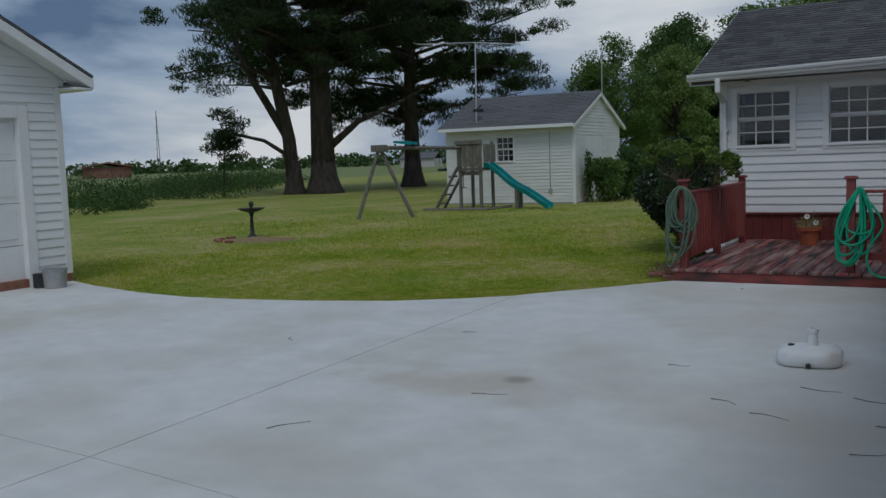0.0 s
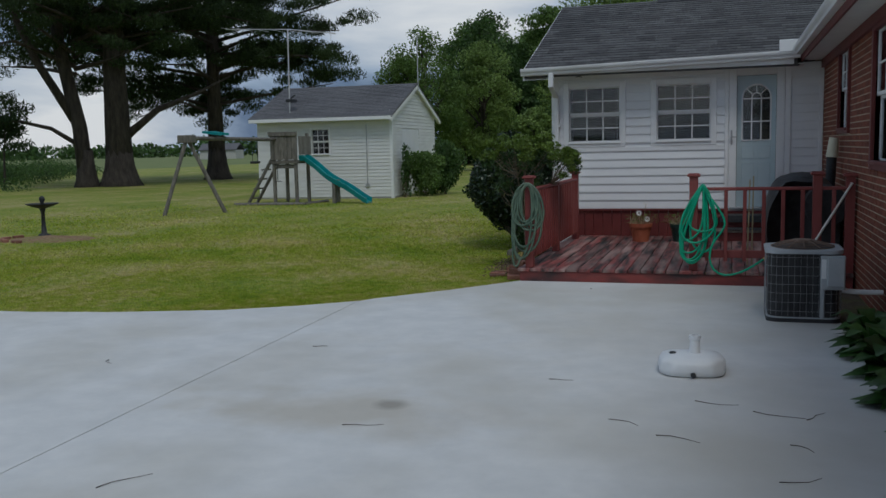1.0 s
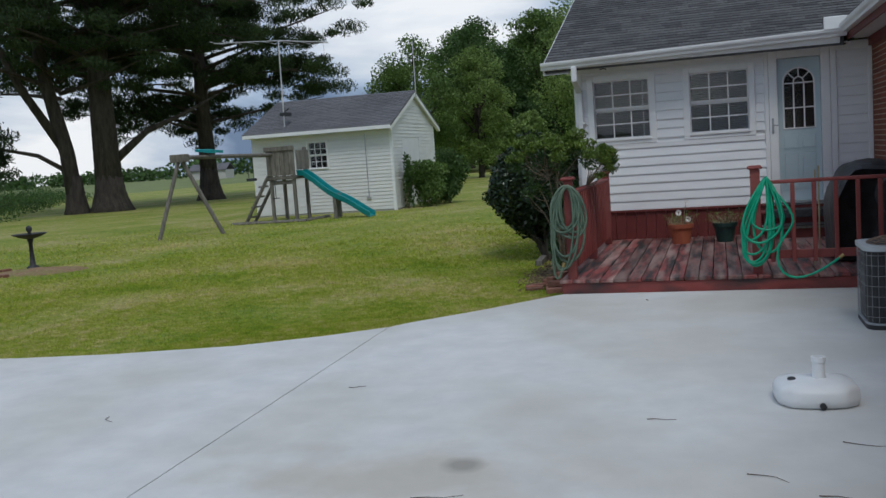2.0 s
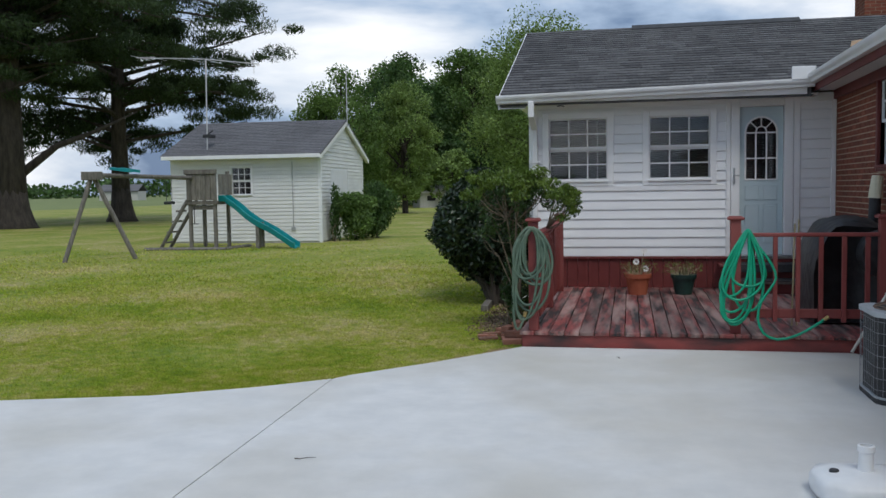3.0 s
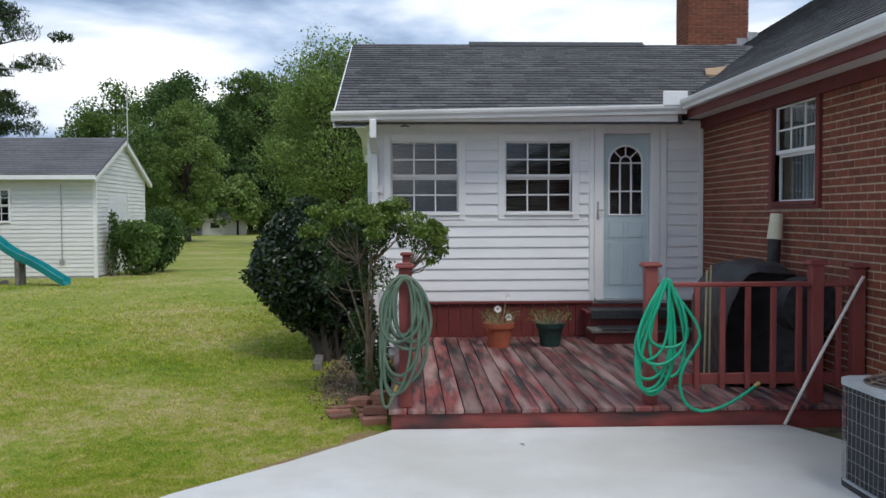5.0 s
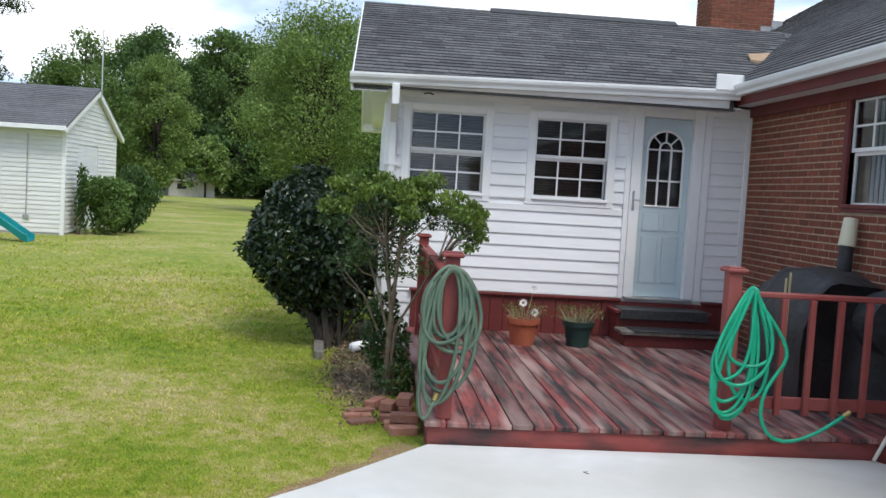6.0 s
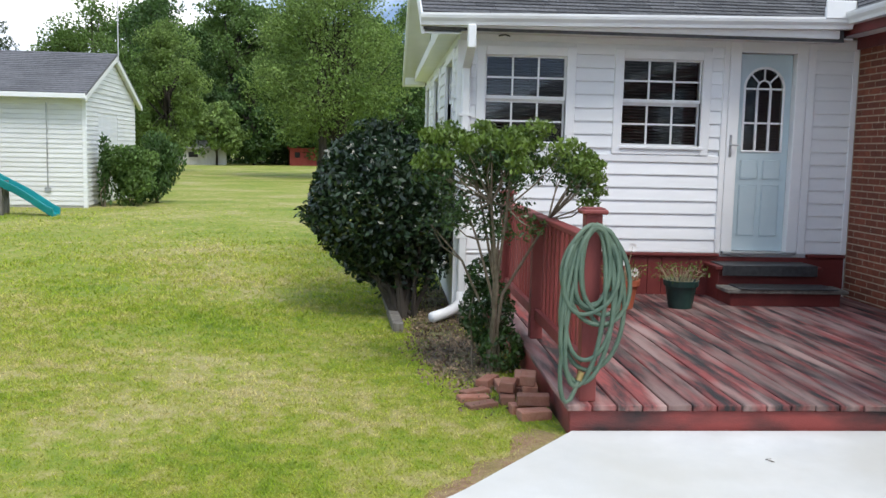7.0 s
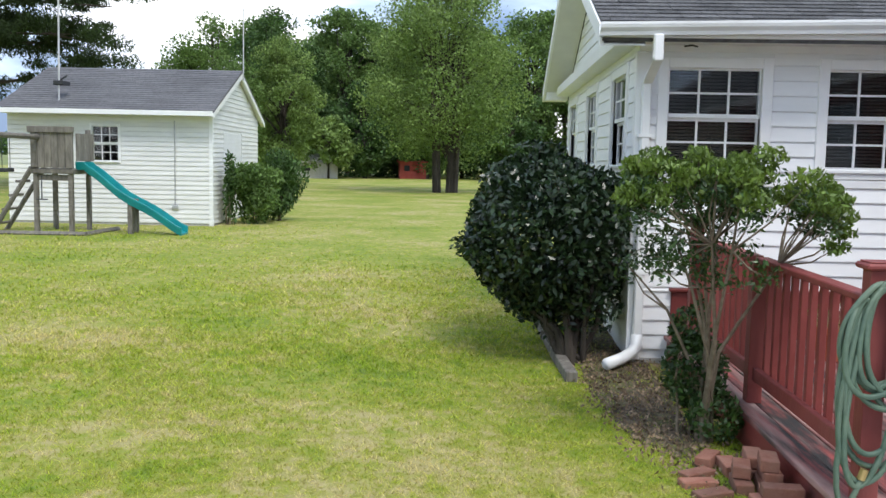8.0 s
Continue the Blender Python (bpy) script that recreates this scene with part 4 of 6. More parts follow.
part("door_casing", Geo().box(GD[1] - 0.012, -0.07, 0.0, GD[1] + 0.15, 0.035, GD[3] + 0.15, 0.006, GM).box(GD[0], -0.07, GD[3] - 0.012, GD[1] - 0.014, 0.034, GD[3] + 0.15, 0.006, GM), M_TRIM, garage)
gd = part("garage_door", Geo().box(GD[0], -0.12, 0.01, GD[1], -0.08, GD[3], 0, GM), M_TRIM, garage)
for i in range(4):
    for j in range(6):
        a = GD[0] + 0.06 + j * 0.81
        c = 0.09 + i * 0.6
        part("door_panel", Geo().box(a, -0.082, c, a + 0.70, -0.068, c + 0.44, 0.012, GM), M_TRIM, gd)
for i in range(1, 4):
    part("door_seam", Geo().box(GD[0], -0.081, i * 0.6 - 0.003, GD[1], -0.078, i * 0.6 + 0.003, 0, GM), M_DARK, gd)
groof = Geo().prism([(GY1 + 0.35, 3.02), (gmid, grz), (GY0 - 0.35, 3.02), (GY0 - 0.35, 2.98), (gmid, grz - 0.05), (GY1 + 0.35, 2.98)], lambda u, w, t: (t, u, w), GX - 7.4, GX + 0.36)
part("roof", groof, M_SHINGJ, garage)
for s in (1, -1):
    e = gmid + s * (GY1 + 0.33 - gmid)
    part("rake_board", Geo().prism([(e, 2.83), (gmid, grz - 0.19), (gmid, grz - 0.052), (e, 2.972)], lambda u, w, t: (t, u, w), GX + 0.33, GX + 0.355), M_TRIM, garage)
    part("rake_soffit", Geo().prism([(e, 2.84), (gmid, grz - 0.17), (gmid, grz - 0.15), (e, 2.86)], lambda u, w, t: (t, u, w), GX + 0.02, GX + 0.33), M_SOFFIT, garage)
part("eave_box", Geo().box(GX - 7.2, GY1 + 0.022, 2.80, GX + 0.33, GY1 + 0.35, 2.84, 0.006).box(GX - 7.2, GY1 + 0.335, 2.82, GX + 0.352, GY1 + 0.36, 2.97, 0.004), M_TRIM, garage)

# ---- shed ----
shed = thing("shed", (-7.93, 16.70, 0.03), "white sided garden shed with a grey shingle gable roof", "shed", rz=2.4)
SL, SD, SH, SR = 4.70, 5.03, 2.80, 3.80
SFM = frame_m((0, 0, 0), (1, 0, 0), (0, -1, 0))
SRM = frame_m((0, 0, 0), (0, 1, 0), (1, 0, 0))
SWN = (-2.76, -2.16, 1.47, 2.27)
sw = part("wall", wall_with_holes(SFM, -SL, 0, 0, SH - 0.07, [SWN], 0.1), M_SHEDSID, shed)
siding(sw, SFM, -SL, -0.07, 0.06, SH - 0.09, [(SWN[0] - 0.05, SWN[1] + 0.05, SWN[2] - 0.05, SWN[3] + 0.05)], M_SHEDSID, 0.11)
SDR = (1.05, 2.95, 0.05, 2.22)
sr = part("wall", wall_with_holes(SRM, 0.1, SD - 0.1, 0, SH - 0.06, [SDR], 0.1), M_SHEDSID, shed)
siding(sr, SRM, 0.07, SD, 0.06, SH - 0.07, [SDR], M_SHEDSID, 0.11)
part("wall", Geo().box(-SL, 0.1, 0, -SL + 0.1, SD - 0.1, SH - 0.07).box(-SL, SD - 0.1, 0, -0.1, SD, SH - 0.07), M_SHEDSID, shed)
sg = part("gable", Geo().prism([(0.02, SH - 0.07), (SD - 0.02, SH - 0.07), (SD / 2, SR - 0.1)], lambda u, w, t: (t, u, w), -0.1, -0.004), M_SHEDSID, shed)
part("gable", Geo().prism([(0.02, SH - 0.07), (SD - 0.02, SH - 0.07), (SD / 2, SR - 0.1)], lambda u, w, t: (t, u, w), -SL, -SL + 0.1), M_SHEDSID, shed)
spitch = (SR - SH) / (SD / 2)
siding(sg, SRM, 0, SD, SH - 0.07, SR - 0.15, [], M_SHEDSID, 0.11, top=lambda z, a, b: (max(0.07, SD / 2 - (SR - 0.1 - z) / spitch), SD / 2 + (SR - 0.1 - z) / spitch))
part("corner_post", Geo().box(-0.07, 0, 0.0, 0.024, 0.026, SH, 0.005, SFM).box(-0.07, -0.07, 0.0, 0.022, 0, SH, 0.005, SFM), M_TRIM, shed)
window(shed, SFM, *SWN, cols=3, rows=2, casing=0.05, blind=False)
# added dark panel, the shed's inner gloom as colour
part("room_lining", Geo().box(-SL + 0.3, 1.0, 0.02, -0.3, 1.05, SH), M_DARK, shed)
part("door", Geo().box(SDR[0], -0.03, SDR[2], SDR[1], 0.012, SDR[3], 0.01, SRM), M_TRIM, shed, "plain white plank door")
part("foundation", Geo().box(-SL + 0.02, -0.02, -0.12, -0.02, 0.006, 0.06, 0, SFM).box(0.1, -0.02, -0.12, SD, 0.006, 0.06, 0, SRM), M_BLOCK, shed)
sroof = Geo()
oh = 0.40
ez = SR - spitch * (SD / 2 + oh)
sroof.prism([(-oh, ez), (SD / 2, SR), (SD + oh, ez), (SD + oh, ez - 0.05), (SD / 2, SR - 0.06), (-oh, ez - 0.05)], lambda u, w, t: (t, u, w), -SL - 0.12, 0.14)
shed_roof = part("roof", sroof, M_SHEDROOF, shed)
rng = np.random.default_rng(4)
th = math.atan(spitch)
rm = Matrix.Translation((-SL - 0.12, -oh, ez)) @ Matrix.Rotation(th, 4, "X")
sj = Geo()
for a, b, s in shingle_field(rng, rm, SL + 0.26, (SD / 2 + oh) / math.cos(th) - 0.1, tab=0.9, course=0.15):
    shingle_geo(sj, a, b, s, rm, lift=0.014)
tagged(part("shingle_layer", sj, M_SHEDROOF, shed_roof), kind="stuff")
for s in (0, 1):
    e0, e1 = (-oh, SD / 2) if s == 0 else (SD + oh, SD / 2)
    part("rake_board", Geo().prism([(e0, ez - 0.17), (e1, SR - 0.19), (e1, SR - 0.062), (e0, ez - 0.052)], lambda u, w, t: (t, u, w), 0.118, 0.142), M_TRIM, shed)
    part("rake_soffit", Geo().prism([(e0, ez - 0.15), (e1, SR - 0.17), (e1, SR - 0.155), (e0, ez - 0.135)], lambda u, w, t: (t, u, w), 0.03, 0.117), M_SOFFIT, shed)
part("fascia", Geo().box(-SL - 0.1, -oh - 0.02, ez - 0.12, 0.12, -oh + 0.005, ez - 0.01, 0.004), M_TRIM, shed)
part("soffit", Geo().box(-SL, -oh + 0.006, ez - 0.12, 0.11, -0.03, ez - 0.105), M_SOFFIT, shed)
part("conduit", Geo().tube([(-0.85, -0.035, 0.45), (-0.85, -0.035, 2.42)], 0.014, 6).box(-0.92, -0.06, 0.38, -0.78, -0.025, 0.48, 0.008), M_METAL, shed, "thin grey conduit with a socket box")

# ---- deck ----
DZ = 0.15
deck = thing("deck", (1.8, 2.0, 0.0), "weathered red-painted wooden deck with mildewed planks beside the sunroom", "deck")
rng = np.random.default_rng(11)
part("joist_frame", Geo().box(0.03, 0.04, -0.12, 3.64, 0.08, 0.108).box(0.03, 2.0, -0.12, 3.64, 2.04, 0.108).box(0.03, 3.96, -0.12, 3.64, 4.0, 0.108).box(0.03, 0.1, -0.12, 0.07, 3.9, 0.106).box(3.58, 0.1, -0.12, 3.62, 3.9, 0.106), M_REDPAINT, deck)
part("fascia_board", Geo().box(-0.03, 0.0, -0.02, 3.05, 0.032, 0.112, 0.004), M_FASCIA, deck, "red fascia board with black mildew")
part("fascia_board", Geo().box(3.055, 0.0, -0.12, 3.66, 0.032, 0.112, 0.004), M_FASCIA, deck)
part("fascia_board", Geo().box(-0.03, 0.034, -0.14, 0.0, 3.98, 0.112, 0.004), M_FASCIA, deck)
x = -0.05
while x < 3.62:
    w = 0.138
    y0 = -0.022 + rng.uniform(-0.004, 0.004)
    part("plank", Geo().box(x, y0, 0.114, min(x + w, 3.665), 4.03, DZ + rng.uniform(-0.002, 0.002), 0.005), M_PLANK, deck)
    x += w + 0.007


def post(px, py, top, cap=True, half=0.047, bottom=DZ):
    p = part("post", Geo().box(px - half, py - half, bottom, px + half, py + half, top - 0.036, 0.004), M_POST, deck)
    if cap:
        part("post_cap", Geo().box(px - 0.074, py - 0.074, top - 0.035, px + 0.074, py + 0.074, top - 0.006, 0.009).box(px - 0.058, py - 0.058, top - 0.006, px + 0.058, py + 0.058, top + 0.002, 0.003), M_POST, p)
    return p


post(0.08, 0.10, 1.256)
post(1.985, 0.10, 1.256)
post(3.29, 0.10, 1.262)
post(3.62, 0.10, 1.24)
post(0.08, 3.50, 1.20)
post(0.08, 1.82, 1.10, cap=False)


def rail(x0, y0, x1, y1):
    along = Vector((x1 - x0, y1 - y0, 0))
    length = along.length
    m = frame_m((x0, y0, 0), along / length, Vector((along.y, -along.x, 0)) / length)
    part("top_rail", Geo().box(0, -0.045, 1.062, length, 0.045, 1.097, 0.006, m), M_POST, deck)
    part("bottom_rail", Geo().box(0, -0.02, 0.30, length, 0.02, 0.385, 0.005, m), M_POST, deck)
    return m, length


def balusters(m, length, step):
    n = max(1, int(length / step))
    for i in range(n):
        u = (i + 0.5) * length / n
        part("baluster", Geo().box(u - 0.02, 0.021, 0.27, u + 0.02, 0.058, 1.061, 0.003, m), M_POST, deck)


m, L = rail(2.035, 0.10, 3.24, 0.10)
balusters(m, L, 0.185)
m, L = rail(3.34, 0.10, 3.57, 0.10)
balusters(m, L, 0.13)
m, L = rail(0.08, 0.15, 0.08, 1.77)
balusters(m, L, 0.142)
m, L = rail(0.08, 1.87, 0.08, 3.45)
balusters(m, L, 0.142)
# skirting between deck and siding
x = 0.0
while x < 2.1:
    part("skirting_board", Geo().box(x, 4.022, DZ, min(x + 0.142, 2.12), 4.045, 0.545, 0.003), M_REDPAINT, deck)
    x += 0.146
part("skirting_ledge", Geo().box(-0.02, 3.99, 0.548, 2.33, 4.056, 0.578, 0.005), M_REDPAINT, deck)
part("skirting_ledge", Geo().box(3.26, 3.99, 0.548, 3.66, 4.056, 0.578, 0.005), M_REDPAINT, deck)
part("skirting_board", Geo().box(2.124, 4.022, DZ, 3.66, 4.045, 0.545, 0.003), M_REDPAINT, deck)

# ---- steps with rubber mats ----
steps = thing("door_steps", (2.72, 3.7, DZ), "dark red wooden steps with black rubber tread mats below the door", "steps")
part("riser_box", Geo().box(2.22, 3.70, DZ, 3.22, 4.02, 0.455, 0.004), M_REDPAINT, steps)
part("tread", Geo().box(2.18, 3.66, 0.455, 3.26, 4.02, 0.492, 0.006), M_REDPAINT, steps)
part("riser_box", Geo().box(2.22, 3.36, DZ, 3.30, 3.695, 0.275, 0.004), M_REDPAINT, steps)
part("tread", Geo().box(2.18, 3.32, 0.275, 3.36, 3.655, 0.312, 0.006), M_OLDWOOD, steps)
part("tread_mat", Geo().box(2.24, 3.645, 0.493, 3.20, 3.99, 0.506, 0.005).box(2.24, 3.640, 0.40, 3.20, 3.654, 0.505, 0.004), M_RUBBER, steps, "black rubber stair mat")
part("tread_mat", Geo().box(2.30, 3.305, 0.313, 3.25, 3.64, 0.326, 0.005), M_RUBBER, steps, "black rubber stair mat")

# ---- hoses ----


def hose(name, px, py, top, seed, loops, material, label, radius, extra, wide_lo=0.09, wide_hi=0.20, deep=0.86, sway=0.07, pinch=0.5, short=0.5, drift=0.0):
    """A hank of hose hung over a post: long uneven loops, then a free end."""
    r = np.random.default_rng(seed)
    pts = []
    for i in range(loops):
        half_w = r.uniform(wide_lo, wide_hi)
        low = top - r.uniform(short, deep)
        lean = drift + r.uniform(-sway, sway)
        front = 0.075 + 0.05 * r.random()
        n = 22
        for j in range(n):
            a = 2 * math.pi * j / n
            c, s = math.cos(a), math.sin(a)
            zz = (top + low) / 2 + (top - low) / 2 * c
            # drop-shaped: narrow at the top, wide near the bottom
            wide = half_w * (pinch + (1.1 - pinch) * ((1 - c) / 2) ** (0.75 + 0.5 * (i % 3)))
            x = px + lean * (1 - c) / 2 + s * wide
            y = py - (front if c < 0.92 or i % 2 else 0.01) - 0.02 * r.random()
            if c > 0.55:
                y = py - 0.06 - 0.02 * (i % 3)
            pts.append((x, y, zz + 0.012 * r.normal()))
    pts += extra
    # smooth once through the corners
    arr = np.array(pts)
    for _ in range(2):
        arr[1:-1] = (arr[:-2] + 2 * arr[1:-1] + arr[2:]) / 4
    fine = []
    for i in range(len(arr) - 1):
        p0, p1, p2, p3 = arr[max(i - 1, 0)], arr[i], arr[i + 1], arr[min(i + 2, len(arr) - 1)]
        for t in (0, 0.5):
            fine.append(0.5 * ((2 * p1) + (-p0 + p2) * t + (2 * p0 - 5 * p1 + 4 * p2 - p3) * t * t + (-p0 + 3 * p1 - 3 * p2 + p3) * t ** 3))
    fine.append(arr[-1])
    lowest = min(p[2] for p in fine)
    h_ = thing(name, (px, py, lowest), label, "garden hose")
    part("tube", Geo().tube([tuple(p) for p in fine], radius, 8), material, h_, smooth=True)
    e, q = Vector(fine[-1]), Vector(fine[-2])
    part("coupling", Geo().tube([e, e + (e - q).normalized() * 0.05], radius * 1.35, 10), M_BRASS, h_, "brass hose coupling")
    return h_


hose("garden_hose", 0.08, 0.08, 1.17, 5, 11, M_OLDHOSE, "faded grey-green garden hose looped over the deck corner post", 0.0135,
     [(0.0, -0.02, 0.9), (-0.10, -0.03, 0.6), (-0.14, -0.04, 0.3), (-0.10, -0.05, 0.10), (-0.03, -0.05, 0.10), (0.0, -0.05, 0.3)], 0.11, 0.21, 0.95, 0.09, 0.78, 0.36, -0.02)
hose("garden_hose", 2.09, 0.08, 1.14, 9, 8, M_GREENHOSE, "bright green garden hose hung in loops on a deck post", 0.013,
     [(2.18, -0.03, 0.95), (2.32, -0.04, 0.80), (2.42, -0.05, 0.66), (2.28, -0.06, 0.60), (2.16, -0.07, 0.52), (2.12, -0.08, 0.30), (2.18, -0.08, 0.12), (2.32, -0.07, 0.07), (2.5, -0.08, 0.13), (2.66, -0.08, 0.25), (2.74, -0.08, 0.31)], 0.09, 0.27, 0.95, 0.12, 0.14, 0.55, -0.10)

# ---- pots ----


def flower_pot(px, py, r, h, material, label, seed, flowers):
    pot = thing("flower_pot", (px, py, DZ), label, "plant pot", "pots on the deck")
    T = Matrix.Translation((px, py, DZ + 0.002))
    part("pot", Geo().lathe([(r * 0.70, 0), (r * 0.93, h * 0.80), (r * 1.04, h * 0.80), (r * 1.06, h), (r * 0.98, h), (r * 0.94, h * 0.9), (0.01, h * 0.88)], 28, T), material, pot, smooth=False)
    rr = np.random.default_rng(seed)
    st = Geo()
    tips = []
    for i in range(70):
        a, q = rr.uniform(0, 6.28), rr.uniform(0, r * 0.9)
        p = Vector((px + q * math.cos(a), py + q * math.sin(a), DZ + h * 0.9))
        tip = p + Vector((math.cos(a) * rr.uniform(0.02, 0.14), math.sin(a) * rr.uniform(0.02, 0.14), rr.uniform(0.04, 0.17)))
        st.tube([p, (p + tip) / 2 + Vector((0, 0, 0.03)), tip], 0.003, 3, 0.001, caps=False)
        tips.append(tip)
    tagged(part("dry_stems", st, M_STRAW, pot, "straw-coloured drooping stems"), kind="stuff")
    lf = leaves(Geo(), np.array([t[:] for t in tips for _ in range(3)]) + rr.normal(0, 0.02, (210, 3)), rr, 0.035, 0.012)
    tagged(part("leaf_tuft", lf, M_AZALEA, pot), kind="stuff")
    for i, (dx, dz) in enumerate(flowers):
        c = Vector((px + dx, py - 0.06, DZ + h + dz))
        f = Geo().tube([(px + dx * 0.4, py, DZ + h * 0.9), c], 0.004, 4)
        part("flower_stem", f, M_STRAW, pot)
        pt = Geo()
        for j in range(9):
            a = 2 * math.pi * j / 9
            d = Vector((math.cos(a), -0.25, math.sin(a)))
            s = Vector((-math.sin(a), 0, math.cos(a))) * 0.012
            pt.add([c + d * 0.008, c + d * 0.03 + s, c + d * 0.046, c + d * 0.03 - s], [(0, 1, 2, 3)])
        part("flower", pt, M_PETAL, pot, "white daisy-like flower")
    return pot


flower_pot(1.11, 3.20, 0.165, 0.27, M_TERRA, "terracotta pot with white daisies and dry stems on the deck", 3, [(-0.02, 0.16), (0.10, 0.07), (0.08, 0.30)])
flower_pot(1.69, 3.24, 0.155, 0.26, M_GREENPOT, "dark green plastic pot with dry stems on the deck", 4, [])

# ---- covered smoker ----
smoker = thing("smoker_grill", (3.22, 1.25, DZ), "covered black barrel smoker with a cream can on its chimney", "grill")
cov = Geo()
secs, prof_n = 12, 18
for i in range(secs + 1):
    t = i / secs
    y = 0.72 + 1.0 * t
    bulge = 1 - 0.10 * abs(2 * t - 1) ** 3
    for j in range(prof_n + 1):
        a = math.pi * j / prof_n
        cx, cz = math.cos(a), math.sin(a)
        ex = math.copysign(abs(cx) ** 0.7, cx) * 0.44 * bulge
        ez = DZ + 0.30 + (0.76 * bulge) * cz ** 0.75
        if j in (0, prof_n):
            ez = DZ + 0.03
            ex *= 0.96
        cov.v.append((3.20 + ex + 0.012 * math.sin(9 * t + j), y + 0.01 * math.sin(j * 2.1), ez + 0.015 * math.sin(5 * t * 3 + j * 1.3)))
for i in range(secs):
    for j in range(prof_n):
        k = i * (prof_n + 1) + j
        cov.f.append((k, k + 1, k + prof_n + 2, k + prof_n + 1))
cov.f += [tuple(range(prof_n + 1)), tuple(reversed(range(secs * (prof_n + 1), (secs + 1) * (prof_n + 1))))]
part("cover", cov, M_BLACK, smoker, "crumpled black vinyl cover", smooth=True)
part("barrel", Geo().tube([(3.42, 0.45, 0.86), (3.42, 0.47, 0.86), (3.42, 0.80, 0.86)], 0.235, 28), M_IRON, smoker, "black round firebox end")
part("chimney", Geo().tube([(3.56, 1.60, 1.0), (3.575, 1.61, 1.40)], 0.060, 16), M_IRON, smoker)
part("chimney_can", Geo().tube([(3.575, 1.61, 1.385), (3.60, 1.62, 1.625)], 0.072, 18, 0.058), M_CREAM, smoker, "cream plastic can turned over the chimney")
for x in (2.9, 3.5):
    for y in (0.9, 1.6):
        part("leg", Geo().box(x - 0.02, y - 0.02, DZ, x + 0.02, y + 0.02, 0.5), M_IRON, smoker)
stakes = Geo().tube([(2.58, 0.62, DZ), (2.60, 0.62, 1.16)], 0.009, 6)
solo("garden_stake", stakes, M_STRAW, "thin pale stake standing behind the deck rail", "stake")
solo("garden_stake", Geo().tube([(2.63, 0.64, DZ), (2.64, 0.64, 1.20)], 0.009, 6), M_STRAW, "thin pale stake standing behind the deck rail", "stake")
solo("pole", Geo().tube([(2.985, -0.065, 0.013), (3.30, 0.0, 0.56), (3.632, 0.030, 1.14)], 0.0135, 10), M_ROD, "off-white pole leaning against the deck rail", "pole", smooth=True)

# ---- air conditioner ----
ac = thing("air_conditioner", (2.98, -1.78, 0.0), "grey outdoor air-conditioning unit with a wire guard and rusty fan grille", "air conditioner")
AX, AY, AH, AZ0, AZ1 = 3.01, -1.80, 0.325, 0.06, 0.645


def squircle(r, half, n=9):
    pts = []
    for cx, cy, a0 in ((1, 1, 0), (-1, 1, 90), (-1, -1, 180), (1, -1, 270)):
        for i in range(n):
            a = radians(a0 + 90 * i / (n - 1))
            pts.append((AX + cx * (half - r) + r * math.cos(a), AY + cy * (half - r) + r * math.sin(a)))
    return pts


part("pad", Geo().prism(squircle(0.10, 0.312), lambda u, w, t: (u, w, t), 0.0, 0.035), M_BLACK, ac, "black plastic pad")
part("base_pan", Geo().prism(squircle(0.12, 0.312), lambda u, w, t: (u, w, t), 0.035, 0.047), M_ACMETAL, ac)
part("coil", Geo().prism(squircle(0.11, 0.295), lambda u, w, t: (u, w, t), 0.047, 0.613), M_COIL, ac, "dark finned coil")
part("top_cover", Geo().prism(squircle(0.13, 0.325), lambda u, w, t: (u, w, t), 0.612, 0.645), M_ACMETAL, ac)
ring = squircle(0.12, 0.315, 7)
for j in range(7):
    z = 0.10 + j * 0.08
    part("guard_wire", Geo().tube([(u, w, z) for u, w in ring + ring[:1]], 0.0017, 5, caps=False), M_WIRE, ac)
# evenly spaced upright wires round the guard
per = [0.0]
closed = ring + ring[:1]
for (a, b), (c, d) in zip(closed, closed[1:]):
    per.append(per[-1] + math.hypot(c - a, d - b))
for i in range(46):
    s = per[-1] * i / 46
    u = float(np.interp(s, per, [p[0] for p in closed]))
    w = float(np.interp(s, per, [p[1] for p in closed]))
    part("guard_wire", Geo().tube([(u, w, 0.05), (u, w, 0.612)], 0.0014, 5, caps=False), M_WIRE, ac)
dome = Geo()
for i in range(1, 9):
    r = 0.27 * i / 8
    z = 0.652 + 0.052 * (1 - (i / 8) ** 2)
    dome.tube([(AX + r * math.cos(a * math.pi / 16), AY + r * math.sin(a * math.pi / 16), z) for a in range(33)], 0.004, 5, caps=False)
for a in range(12):
    c, s = math.cos(a * math.pi / 6), math.sin(a * math.pi / 6)
    dome.tube([(AX + 0.27 * q * c, AY + 0.27 * q * s, 0.656 + 0.052 * (1 - q * q)) for q in (0.3, 0.55, 0.8, 1.0)], 0.005, 5, caps=False)
part("fan_grille", dome, M_RUST, ac, "rusty brown domed fan grille")
part("fan_hub", Geo().lathe([(0.09, 0.690), (0.085, 0.712), (0.01, 0.716)], 20, Matrix.Translation((AX, AY, 0))), M_RUST, ac)
part("fan_well", Geo().lathe([(0.27, 0.649), (0.26, 0.652), (0.01, 0.652)], 24, Matrix.Translation((AX, AY, 0))), M_IRON, ac)
part("service_panel", Geo().box(3.14, -2.138, 0.30, 3.34, -2.08, 0.60, 0.008), M_ACMETAL, ac, "grey steel service panel")
part("corner_post", Geo().box(3.14, -2.128, 0.05, 3.175, -2.09, 0.30, 0.004), M_ACMETAL, ac)
